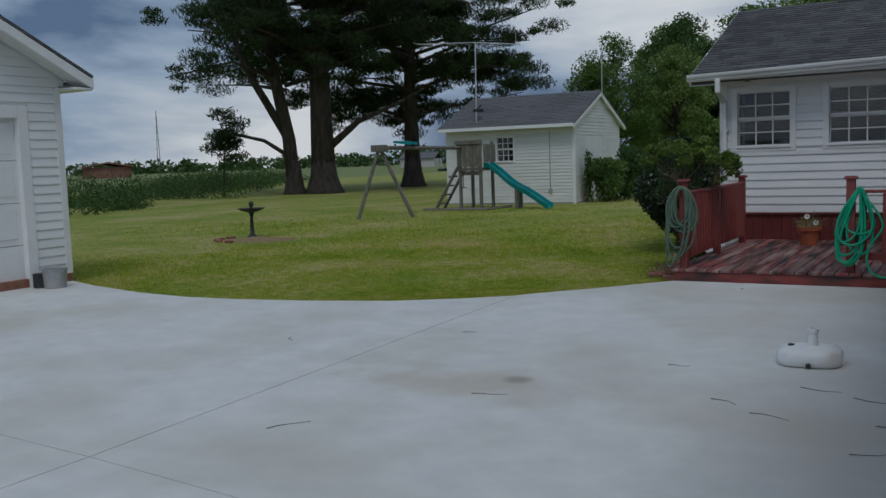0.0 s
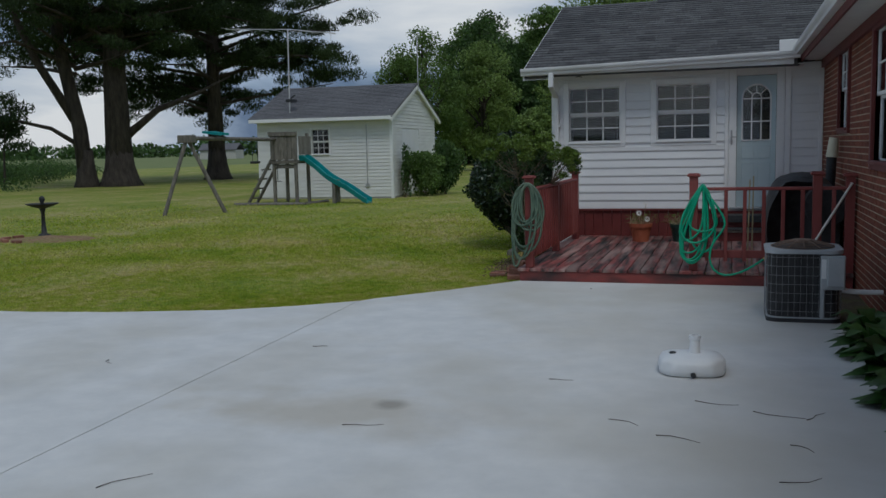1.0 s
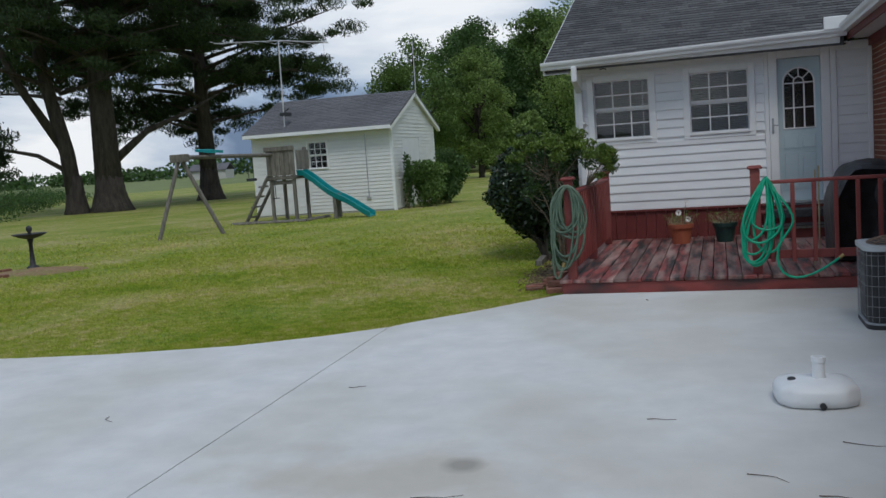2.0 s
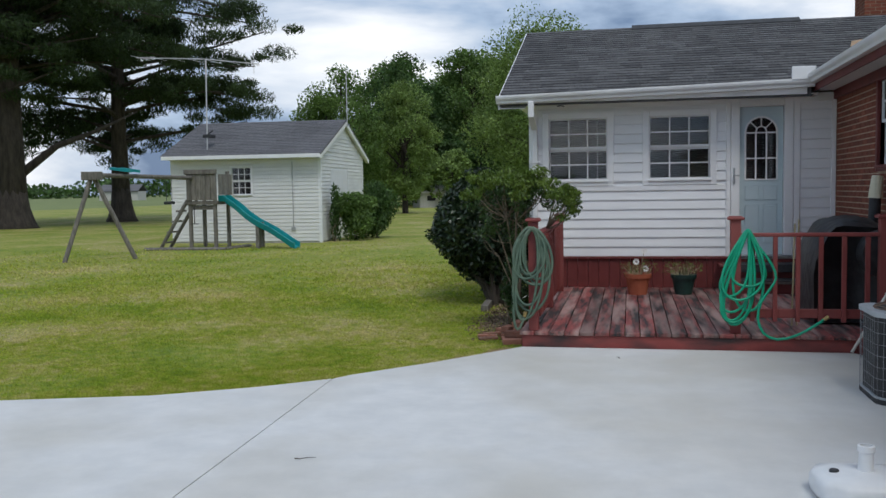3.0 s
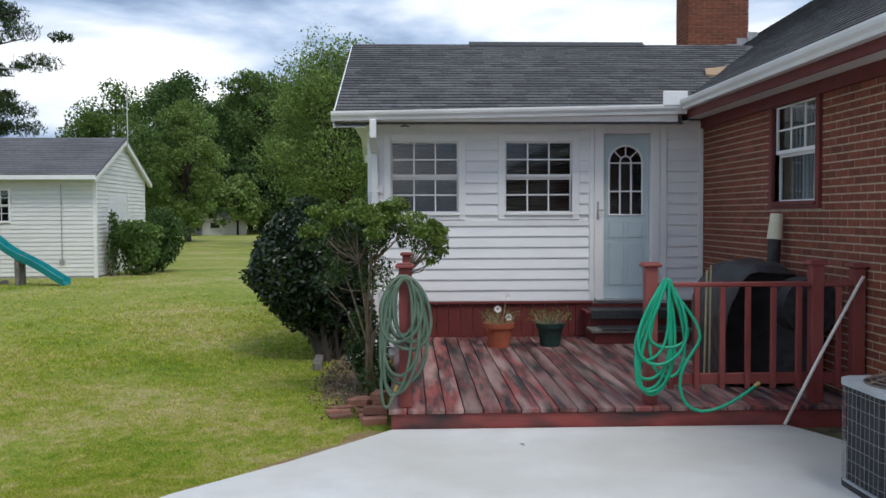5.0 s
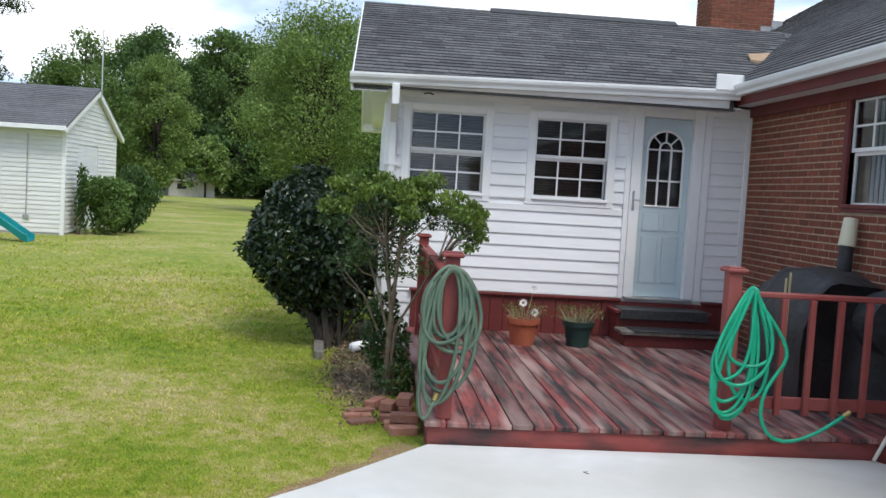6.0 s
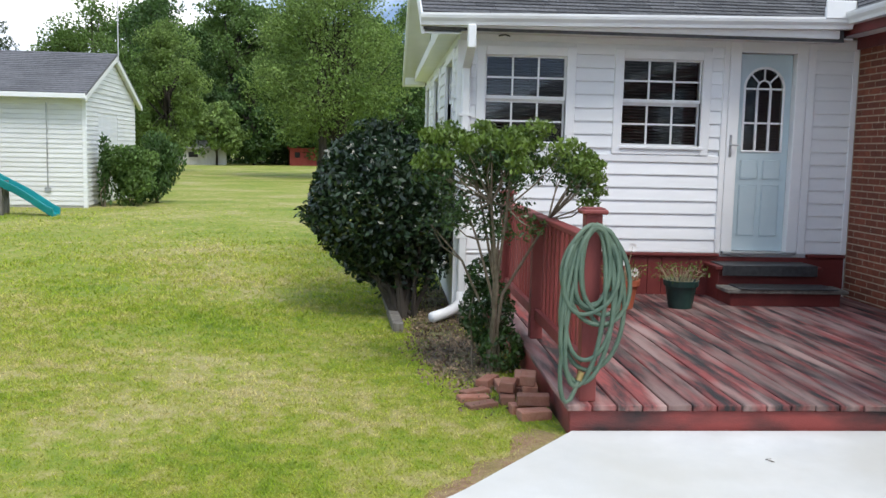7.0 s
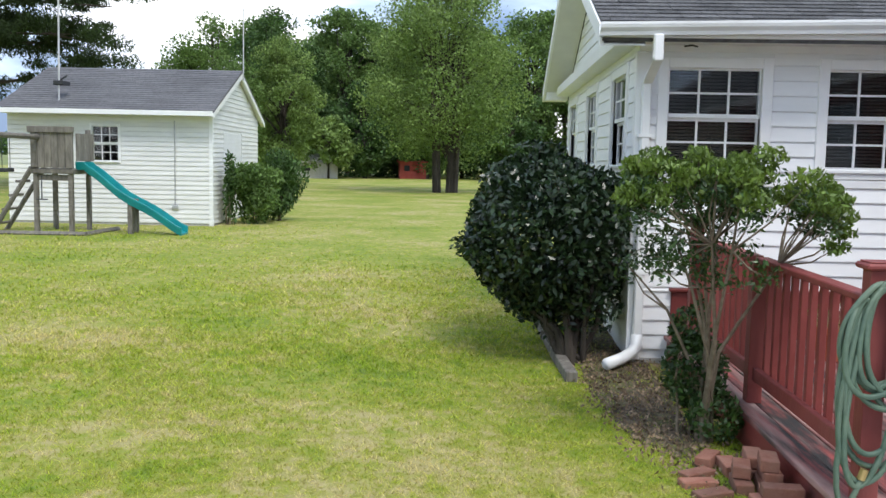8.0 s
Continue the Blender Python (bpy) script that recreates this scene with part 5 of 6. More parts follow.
part("electrical_box", Geo().box(3.19, -2.165, 0.33, 3.335, -2.14, 0.585, 0.008), M_ACMETAL, ac)
part("label_plate", Geo().box(3.147, -2.142, 0.40, 3.184, -2.139, 0.57), M_PLASTIC, ac, "white label plate")
part("pipe", Geo().tube([(3.33, -2.0, 0.28), (3.45, -2.0, 0.27), (3.66, -2.0, 0.27)], 0.022, 8), M_PLASTIC, ac, "white insulated pipe")

# ---- umbrella base ----
ub = thing("umbrella_base", (2.13, -4.08, 0.0), "white plastic water-filled umbrella base standing on the concrete", "umbrella base", rz=5)
ub_g = Geo()
lay = [(0.86, 0.0), (0.97, 0.012), (1.0, 0.045), (0.985, 0.085), (0.90, 0.112), (0.62, 0.125), (0.25, 0.135)]
nseg = 48
for k, z in lay:
    for j in range(nseg):
        a = 2 * math.pi * j / nseg
        c, s = math.cos(a), math.sin(a)
        e = (abs(c) ** 3.4 + abs(s) ** 3.4) ** (-1 / 3.4)
        dent = 1 - (0.10 * math.exp(-((math.degrees(a) % 90 - 45) / 9.0) ** 2) if 0.03 < z < 0.1 else 0)
        ub_g.v.append((0.23 * k * e * c * dent, 0.22 * k * e * s * dent, z))
for i in range(len(lay) - 1):
    for j in range(nseg):
        ub_g.f.append((i * nseg + j, i * nseg + (j + 1) % nseg, (i + 1) * nseg + (j + 1) % nseg, (i + 1) * nseg + j))
ub_g.f += [tuple(reversed(range(nseg))), tuple((len(lay) - 1) * nseg + j for j in range(nseg))]
part("base_body", ub_g, M_PLASTIC, ub, smooth=True)
part("stem", Geo().lathe([(0.040, 0.125), (0.036, 0.17), (0.033, 0.225), (0.041, 0.23), (0.041, 0.258), (0.029, 0.26), (0.027, 0.17)], 18, Matrix.Translation((0.02, 0.0, 0))), M_PLASTIC, ub, smooth=False)
part("filler_plug", Geo().lathe([(0.024, 0.12), (0.024, 0.134), (0.018, 0.138)], 14, Matrix.Translation((-0.13, 0.0, 0))), M_IRON, ub, "black filler plug")
part("drain_plug", Geo().tube([(0.0, -0.205, 0.025), (0.0, -0.240, 0.025)], 0.018, 12), M_IRON, ub, "black drain plug")

# ---- things by the garage and on the lawn ----
bk = thing("bucket", (-7.98, -2.93, 0.0), "grey metal bucket standing by the garage corner", "bucket")
part("bucket_body", Geo().lathe([(0.145, 0.0), (0.15, 0.02), (0.165, 0.24), (0.176, 0.25), (0.176, 0.27), (0.160, 0.268), (0.155, 0.24), (0.135, 0.06), (0.01, 0.05)], 26, Matrix.Translation((-7.98, -2.93, 0.002))), M_METAL, bk)
part("bucket_handle", Geo().tube([(-7.98 + 0.19 * math.cos(a), -2.93 - 0.06 * math.sin(a), 0.25 - 0.10 * math.sin(a)) for a in [math.pi * i / 12 for i in range(13)]], 0.004, 6), M_METAL, bk)
solo("paint_can", Geo().lathe([(0.10, 0), (0.10, 0.18), (0.105, 0.185), (0.105, 0.20), (0.09, 0.195), (0.01, 0.195)], 20, Matrix.Translation((-8.20, -3.0, 0.002))), M_IRON, "dark can standing behind the bucket", "can")

gy = gz(-11.0, 4.5)
bb = thing("birdbath", (-11.0, 4.55, gy), "dark cast birdbath on a pedestal in a mulched ring", "birdbath")
T = Matrix.Translation((-11.0, 4.55, gy + 0.02))
part("pedestal", Geo().lathe([(0.13, 0), (0.12, 0.04), (0.055, 0.08), (0.040, 0.3), (0.036, 0.5), (0.06, 0.56), (0.05, 0.6)], 16, T), M_IRON, bb, smooth=True)
part("bowl", Geo().lathe([(0.06, 0.58), (0.2, 0.62), (0.31, 0.67), (0.32, 0.685), (0.29, 0.68), (0.15, 0.645), (0.01, 0.64)], 24, T), M_IRON, bb, smooth=True)
part("finial", Geo().lathe([(0.05, 0.64), (0.03, 0.70), (0.06, 0.76), (0.05, 0.81), (0.01, 0.84)], 12, T), M_IRON, bb, smooth=True)
ringg = Geo()
rr = np.random.default_rng(8)
mz_ = gy + 0.05
ringg.v = [(-10.5, 4.1, mz_ + 0.05)] + [(-10.5 + (0.95 + 0.12 * noise.noise((math.cos(a) * 2, math.sin(a) * 2, 1))) * math.cos(a), 4.1 + (0.75 + 0.1 * noise.noise((math.cos(a) * 2, math.sin(a) * 2, 5))) * math.sin(a), gy + 0.015) for a in [2 * math.pi * i / 36 for i in range(36)]]
ringg.f = [(0, 1 + i, 1 + (i + 1) % 36) for i in range(36)]
tagged(part("mulch_ring", ringg, M_DIRT, smooth=True), "round bed of brown mulch in the lawn", "soil", kind="structure")
for i in range(15):
    a = 2 * math.pi * i / 15 + rr.uniform(-0.1, 0.1)
    if not 2.7 < a < 4.7:
        continue
    m_ = pose(-10.5 + 0.93 * math.cos(a), 4.1 + 0.74 * math.sin(a), gy + 0.01, 0, 0, math.degrees(a) + 90 + rr.uniform(-10, 10))
    solo("edging_brick", Geo().box(-0.1, -0.05, 0, 0.1, 0.05, 0.06, 0.006, m_), M_PAVER, "old red brick edging the mulch ring", "brick", "mulch ring bricks")

# ---- playset ----
play = thing("playset", (-10.4, 14.6, -0.05), "weathered wooden playset with a teal slide and a swing beam", "playset")
PX0, PX1, PY0, PY1 = -10.84, -10.11, 14.22, 15.05
for x, y, top in ((PX0, PY0, 2.12), (PX1, PY0, 2.16), (PX0, PY1, 2.12), (PX1, PY1, 2.16)):
    part("post", Geo().box(x - 0.045, y - 0.045, -0.1, x + 0.045, y + 0.045, top, 0.008), M_OLDWOOD, play)
part("platform", Geo().box(PX0 - 0.08, PY0 - 0.08, 1.24, PX1 + 0.08, PY1 + 0.08, 1.34, 0.01), M_OLDWOOD, play)
for i in range(6):
    x = PX0 - 0.06 + i * 0.145
    part("wall_board", Geo().box(x, PY0 - 0.10, 1.36, x + 0.137, PY0 - 0.07, 2.08 + 0.01 * (i % 2), 0.005), M_OLDWOOD, play)
for i in range(5):
    y = PY0 + 0.08 + i * 0.165
    part("wall_board", Geo().box(PX1 + 0.07, y, 1.5, PX1 + 0.10, y + 0.15, 2.07, 0.005), M_OLDWOOD, play)
    part("wall_board", Geo().box(PX0 - 0.10, y, 1.36, PX0 - 0.07, y + 0.15, 2.07, 0.005), M_OLDWOOD, play)
part("top_rail", Geo().box(PX0 - 0.11, PY0 - 0.14, 2.07, PX1 + 0.11, PY0 - 0.06, 2.20, 0.01), M_OLDWOOD, play)
part("brace", Geo().box(PX0, PY0 - 0.02, 1.10, PX1, PY0 + 0.02, 1.22, 0.005), M_OLDWOOD, play)
for y in (14.2, 14.75):
    part("ladder_rail", Geo().tube([(-11.85, y, -0.1), (PX0 - 0.08, y, 1.36)], 0.05, 6), M_OLDWOOD, play)
for i in range(1, 5):
    t = i / 5
    part("rung", Geo().tube([(-11.85 + 0.75 * t, 14.2, -0.1 + 1.46 * t), (-11.85 + 0.75 * t, 14.75, -0.1 + 1.46 * t)], 0.03, 6), M_OLDWOOD, play)
sl = Geo()
cs = [(-0.24, 0.12), (-0.24, 0.15), (-0.19, 0.15), (-0.17, 0.02), (0.17, 0.02), (0.19, 0.15), (0.24, 0.15), (0.24, 0.12), (0.21, -0.02), (-0.21, -0.02)]
n_s, n_c = 26, len(cs)
for i in range(n_s + 1):
    t = i / n_s
    x = -10.06 + 2.28 * t
    y = 14.55 - 0.28 * t
    z = 0.05 + 1.33 * (1 - t) + 0.05 * math.sin(t * 2 * math.pi * 1.6) * (1 - t) * 1.4 + 0.0
    if t > 0.88:
        z = max(z, 0.03 + 0.10 * 0)
    z = max(z, 0.07)
    if t < 0.08:
        z = 1.36
    for u, w in cs:
        sl.v.append((x, y + u, z + w - 0.02))
for i in range(n_s):
    for j in range(n_c):
        a, b = i * n_c + j, i * n_c + (j + 1) % n_c
        sl.f.append((a, b, b + n_c, a + n_c))
sl.f += [tuple(reversed(range(n_c))), tuple(n_s * n_c + j for j in range(n_c))]
part("slide", sl, M_TEAL, play, "teal plastic wave slide")
for y in (14.26, 14.56):
    part("slide_leg", Geo().box(-8.95, y - 0.045, -0.1, -8.85, y + 0.045, 0.74, 0.006), M_OLDWOOD, play)
part("swing_beam", Geo().tube([(-11.42, 10.45, 2.02), (PX0 + 0.1, PY0 - 0.1, 1.98)], 0.055, 8), M_OLDWOOD, play)
part("beam_leg", Geo().tube([(-11.80, 9.82, -0.08), (-11.42, 10.5, 2.02)], 0.055, 8), M_OLDWOOD, play)
part("beam_leg", Geo().tube([(-10.55, 10.90, -0.08), (-11.40, 10.5, 2.02)], 0.055, 8), M_OLDWOOD, play)
part("leg_bracket", Geo().box(-11.62, 10.36, 1.90, -11.20, 10.62, 2.10, 0.01), M_OLDWOOD, play)
for dx, y in ((-11.30, 11.5), (-11.28, 11.85)):
    part("swing_seat", Geo().add([(dx - 0.2, y - 0.12, 2.16), (dx + 0.25, y - 0.08, 2.10), (dx + 0.28, y + 0.1, 2.09), (dx - 0.2, y + 0.12, 2.17), (dx - 0.2, y - 0.12, 2.22), (dx + 0.25, y - 0.08, 2.17), (dx + 0.28, y + 0.1, 2.16), (dx - 0.2, y + 0.12, 2.23)],
         [(3, 2, 1, 0), (4, 5, 6, 7), (0, 1, 5, 4), (1, 2, 6, 5), (2, 3, 7, 6), (3, 0, 4, 7)]), M_TEAL, play, "teal swing seat thrown over the beam")
for y in (13.3, 13.6):
    part("swing_chain", Geo().tube([(-11.05, y, 1.95), (-11.05, y, 1.35)], 0.008, 5), M_IRON, play)
part("swing_seat", Geo().box(-11.13, 13.28, 1.27, -10.97, 13.62, 1.35, 0.02), M_IRON, play, "dark trapeze seat")
part("rope_handle", Geo().tube([(-10.62, 14.0, 1.2), (-10.62, 14.0, 0.72)], 0.012, 6).tube([(-10.74, 14.0, 0.72), (-10.50, 14.0, 0.72)], 0.014, 6), M_IRON, play)
for a in (( -11.9, 13.6, -9.6, 13.7), (-9.6, 13.7, -9.55, 15.2)):
    part("border_board", Geo().tube([(a[0], a[1], 0.05), (a[2], a[3], 0.05)], 0.06, 6), M_OLDWOOD, play)

# ---- aerials on the shed ----
an = thing("tv_aerial", (-11.75, 16.75, 2.4), "tall thin television aerial mast fixed to the shed eave", "aerial")
part("mast", Geo().tube([(-11.75, 16.62, 2.35), (-11.70, 16.62, 5.55)], 0.022, 8), M_ALU, an)
part("bracket", Geo().box(-11.86, 16.58, 3.22, -11.62, 16.95, 3.32, 0.01).tube([(-11.86, 16.8, 3.3), (-11.62, 16.8, 3.45)], 0.02, 6), M_IRON, an)
part("boom", Geo().tube([(-14.05, 16.75, 5.72), (-11.7, 16.62, 5.56), (-9.95, 16.5, 5.32)], 0.016, 6), M_ALU, an)
for i in range(7):
    t = i / 6
    x = -13.9 + 3.7 * t
    part("element", Geo().tube([(x, 16.2 - 0.1 * t, 5.70 - 0.36 * t), (x, 17.2 - 0.1 * t, 5.72 - 0.36 * t)], 0.006, 4), M_ALU, an)
part("element", Geo().tube([(-10.12, 16.5, 5.05), (-10.12, 16.5, 5.75)], 0.008, 4), M_ALU, an)
an.location.x += 0.28
solo("mast", Geo().tube([(-7.86, 19.20, 3.6), (-7.86, 19.20, 5.42)], 0.016, 6).tube([(-7.96, 19.20, 5.36), (-7.76, 19.20, 5.36)], 0.008, 5), M_ALU, "thin metal mast at the shed gable", "aerial")

# ---- far buildings ----


def hut(name, x, y, w, d, h, rise, wall_m, roof_m, label, rz):
    t_ = thing(name, (x, y, -0.04), label, "hut", rz=rz)
    part("wall", Geo().box(-w / 2, -d / 2, 0, w / 2, d / 2, h), wall_m, t_)
    part("gable", Geo().prism([(-d / 2, h), (d / 2, h), (0, h + rise)], lambda u, z, t: (t, u, z), -w / 2, w / 2), wall_m, t_)
    part("roof", Geo().prism([(-d / 2 - 0.15, h - 0.06), (0, h + rise + 0.02), (d / 2 + 0.15, h - 0.06), (d / 2 + 0.15, h + 0.02), (0, h + rise + 0.1), (-d / 2 - 0.15, h + 0.02)], lambda u, z, t: (t, u, z), -w / 2 - 0.15, w / 2 + 0.15), roof_m, t_)
    part("door", Geo().box(w * 0.05, -d / 2 - 0.04, 0.05, w * 0.35, -d / 2 - 0.005, h * 0.86), wall_m, t_)
    part("window", Geo().box(-w * 0.32, -d / 2 - 0.03, h * 0.5, -w * 0.12, -d / 2 - 0.005, h * 0.8), M_DARK, t_)
    return t_


hut("garden_hut", -15.4, 68.0, 3.6, 3.0, 1.35, 0.55, M_HUT, M_HUT, "small pale grey hut with a low roof at the wood's edge", 25)
hut("red_hut", -7.6, 72.0, 2.2, 2.0, 1.5, 0.1, M_REDBOARD, M_REDBOARD, "small red board shed among the trees", 8)
barn = thing("far_building", (-215.0, 170.0, 0.0), "long low brick-red building with a pale roof far across the fields", "building", rz=-38)
part("wall", Geo().box(-24, -6, 0, 24, 6, 3.0), M_BARNRED, barn)
part("roof", Geo().prism([(-6.6, 2.9), (0, 4.0), (6.6, 2.9), (6.6, 3.2), (0, 4.4), (-6.6, 3.2)], lambda u, z, t: (t, u, z), -25, 25), M_BARNRED, barn)
part("awning", Geo().box(-24, -7.5, 2.8, 2, -6.1, 3.4), M_ROOFPALE, barn, "pale strip roof")
for i, (x, y, s) in enumerate(((-128, 205, 1.0), (-100, 220, 1.2), (-74, 190, 0.9))):
    h_ = thing("far_house", (x, y, 0.0), "pale house far across the fields", "house", "far houses", rz=10 + 20 * i)
    part("wall", Geo().box(-5 * s, -3, 0, 5 * s, 3, 2.4), M_HUT, h_)
    part("roof", Geo().prism([(-3.4, 2.3), (0, 4.0), (3.4, 2.3), (3.4, 2.5), (0, 4.2), (-3.4, 2.5)], lambda u, z, t: (t, u, z), -5.3 * s, 5.3 * s), M_ROOFPALE if i == 2 else M_SHEDROOF, h_)
pyl = Geo()
for s in (-1, 1):
    pyl.tube([(-238.0 + s * 0.8, 212, 0), (-238.0, 212, 22)], 0.12, 4)
    pyl.tube([(-238.0, 212 + s * 0.8, 0), (-238.0, 212, 22)], 0.12, 4)
for z in range(3, 22, 3):
    q = 0.8 * (1 - z / 22)
    pyl.tube([(-238 - q, 212 - q, z), (-238 + q, 212 + q, z)], 0.06, 4)
solo("radio_mast", pyl, M_IRON, "thin lattice mast far across the fields", "mast")

# ---- shrubs ----


def stems(geo, base, tips, r, rng, wander=0.06):
    for tip in tips:
        b = Vector(base) + Vector((rng.uniform(-1, 1), rng.uniform(-1, 1), 0)) * 0.08
        t = Vector(tip)
        mid1 = b.lerp(t, 0.35) + Vector((rng.normal(), rng.normal(), 0)) * wander
        mid2 = b.lerp(t, 0.7) + Vector((rng.normal(), rng.normal(), 0)) * wander
        geo.tube([b, mid1, mid2, t], r, 6, r * 0.35)
    return geo


rng = np.random.default_rng(21)
cz = gz(-1.0, 4.2)
cam_bush = thing("camellia_bush", (-0.95, 4.15, cz), "large rounded camellia bush with glossy dark leaves at the sunroom corner", "bush")
cg = Geo()
cp = [lump(rng, (-1.08, 4.45, 0.96), (0.78, 0.93, 0.79), 14000, 0.80), lump(rng, (-1.12, 4.45, 0.92), (0.68, 0.8, 0.68), 6000, 0.75), lump(rng, (-0.98, 4.25, 0.42), (0.58, 0.62, 0.46), 3200, 0.5)]
for i in range(46):
    d = rng.normal(size=3)
    d /= np.linalg.norm(d)
    if d[2] < -0.75:
        continue
    c = np.array((-1.12, 4.45, 1.00)) + d * np.array((0.74, 0.86, 0.72))
    q = rng.uniform(0.14, 0.27)
    cp.append(lump(rng, c, (q, q, q * 0.9), int(900 * q), 0.3))
cp = np.concatenate(cp)
cp = cp[cp[:, 0] < -0.40]
# the crown narrows towards the trunks
reach = np.hypot(cp[:, 0] + 0.86, cp[:, 1] - 4.40)
cp = cp[reach < 0.22 + 0.92 * np.maximum(cp[:, 2], 0) + 0.12 * rng.random(len(cp))]
cp = cp[cp[:, 2] > 0.06 + 0.22 * rng.random(len(cp))]
leaves(cg, cp, rng, 0.074, 0.033)
part("foliage", cg, M_CAMELLIA, cam_bush, "glossy dark green leaves")
st = Geo()
stems(st, (-0.93, 3.95, cz - 0.02), [(-1.12 + 0.5 * math.cos(a), 4.4 + 0.5 * math.sin(a), 0.95 + 0.2 * math.sin(3 * a)) for a in [0.3 + i * 0.9 for i in range(7)]], 0.045, rng)
stems(st, (-0.80, 4.05, cz - 0.02), [(-1.0 + 0.6 * math.cos(a), 4.3 + 0.6 * math.sin(a), 0.85) for a in [i * 1.3 for i in range(5)]], 0.03, rng)
part("stem", st, M_BARK, cam_bush)

az_base = (-0.24, 1.66, gz(-0.24, 1.66) - 0.02)
azalea = thing("azalea_bush", az_base, "leggy azalea with bare stems and a flat green crown", "bush")
ag, shade_leaf, tips = Geo(), Geo(), []
for i in range(46):
    # two lobes: a taller one beside the deck, a flatter one reaching over its rail
    a, q = rng.uniform(0, 6.28), math.sqrt(rng.random())
    if i % 2:
        c = (-0.46 + 0.40 * q * math.cos(a), 1.58 + 0.40 * q * math.sin(a), 1.72 - 0.18 * q * q + rng.uniform(-0.16, 0.06))
    else:
        c = (0.06 + 0.40 * q * math.cos(a), 1.45 + 0.46 * q * math.sin(a), 1.64 - 0.16 * q * q - 0.10 * q * math.cos(a) + rng.uniform(-0.16, 0.06))
    tips.append(c)
    w = rng.uniform(0.08, 0.13)
    leaves(ag, lump(rng, (c[0], c[1], c[2] + 0.02), (w, w, w * 0.62), 230, 0.15), rng, 0.046, 0.019, up=np.array((0, 0, 0.55)))
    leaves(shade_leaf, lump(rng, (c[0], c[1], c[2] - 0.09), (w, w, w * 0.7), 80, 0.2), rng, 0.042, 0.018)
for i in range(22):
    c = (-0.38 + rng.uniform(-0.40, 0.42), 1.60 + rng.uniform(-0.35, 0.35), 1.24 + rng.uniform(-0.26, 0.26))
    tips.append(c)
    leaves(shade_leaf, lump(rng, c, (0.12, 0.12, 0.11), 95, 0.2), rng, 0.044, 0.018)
for c in ((0.36, 1.2, 1.40), (0.40, 1.3, 1.30), (0.30, 1.15, 1.22)):
    tips.append(c)
    leaves(ag, lump(rng, c, (0.08, 0.08, 0.05), 120, 0.2), rng, 0.044, 0.018, up=np.array((0, 0, 0.5)))
part("foliage", ag, M_AZALEA, azalea, "yellow-green leaf clusters")
# shade under the crown is put into this layer's darker leaf colour
part("foliage", shade_leaf, M_BOX, azalea, "leaves below the crown, coloured dark for the shade there")
st = Geo()
mains = tips[::9]
knees = []
for c in mains:
    b = Vector(az_base) + Vector((rng.uniform(-1, 1), rng.uniform(-1, 1), 0)) * 0.07
    d = Vector(c) - b
    low_, high = [b + Vector((d.x * f * f + rng.normal() * 0.02, d.y * f + rng.normal() * 0.04, d.z * f)) for f in (0.40, 0.76)]
    knees.append(high)
    st.tube([b, low_, high, c], 0.016, 7, 0.005)
for c in tips:
    o = min(knees, key=lambda q: (q - Vector(c)).length)
    st.tube([o, o.lerp(Vector(c), 0.5) + Vector((rng.normal() * 0.03, rng.normal() * 0.03, -0.03)), c], 0.0075, 5, 0.003)
part("stem", st, M_STEM, azalea, "pale bare stems")

sb = thing("small_bush", (-0.34, 1.80, gz(-0.34, 1.8)), "small dark green box shrub beside the deck", "bush")
sgeo = Geo()
for c, r, n in (((-0.29, 1.84, 0.34), (0.22, 0.24, 0.26), 1900), ((-0.20, 1.66, 0.10), (0.18, 0.22, 0.18), 900), ((-0.33, 1.88, 0.60), (0.14, 0.15, 0.16), 600), ((-0.26, 1.9, 0.72), (0.05, 0.06, 0.10), 90)):
    leaves(sgeo, lump(rng, c, r, n, 0.5), rng, 0.045, 0.022)
part("foliage", sgeo, M_BOX, sb)
part("stem", stems(Geo(), (-0.34, 1.80, gz(-0.34, 1.8) - 0.02), [(-0.4, 1.8, 0.5), (-0.25, 1.75, 0.45), (-0.35, 1.9, 0.75)], 0.012, rng, 0.03), M_STEM, sb)


def round_bush(x, y, r, h, material, label, seed, leaf=0.12, n=6500, spiky=False):
    rr = np.random.default_rng(seed)
    z0 = gz(x, y)
    b = thing("bush", (x, y, z0), label, "bush", "bushes by the shed")
    g = Geo()
    for i in range(14):
        a, q = rr.uniform(0, 6.28), rr.uniform(0, 0.55) * r
        c = (x + q * math.cos(a), y + q * math.sin(a), z0 + h * rr.uniform(0.18, 0.8))
        leaves(g, lump(rr, c, (r * 0.5, r * 0.5, h * 0.24), n // 14, 0.4), rr, leaf, leaf * 0.42, up=np.array((0, 0, 0.8)) if spiky else None)
    part("foliage", g, material, b)
    part("stem", stems(Geo(), (x, y, z0 - 0.02), [(x + 0.3 * r, y, z0 + h * 0.6), (x - 0.3 * r, y + 0.2 * r, z0 + h * 0.6), (x, y - 0.3 * r, z0 + h * 0.7)], 0.02, rr), M_STEM, b)


round_bush(-7.17, 17.65, 0.78, 1.45, M_LEAF_M, "round green bush against the shed gable wall", 31)
round_bush(-6.82, 18.85, 0.75, 1.9, M_LEAF_D, "upright dark green bush against the shed gable wall", 32, spiky=True)
round_bush(-7.66, 17.2, 0.20, 1.75, M_LEAF_D, "narrow dark shrub at the shed corner", 33, n=900, spiky=True)


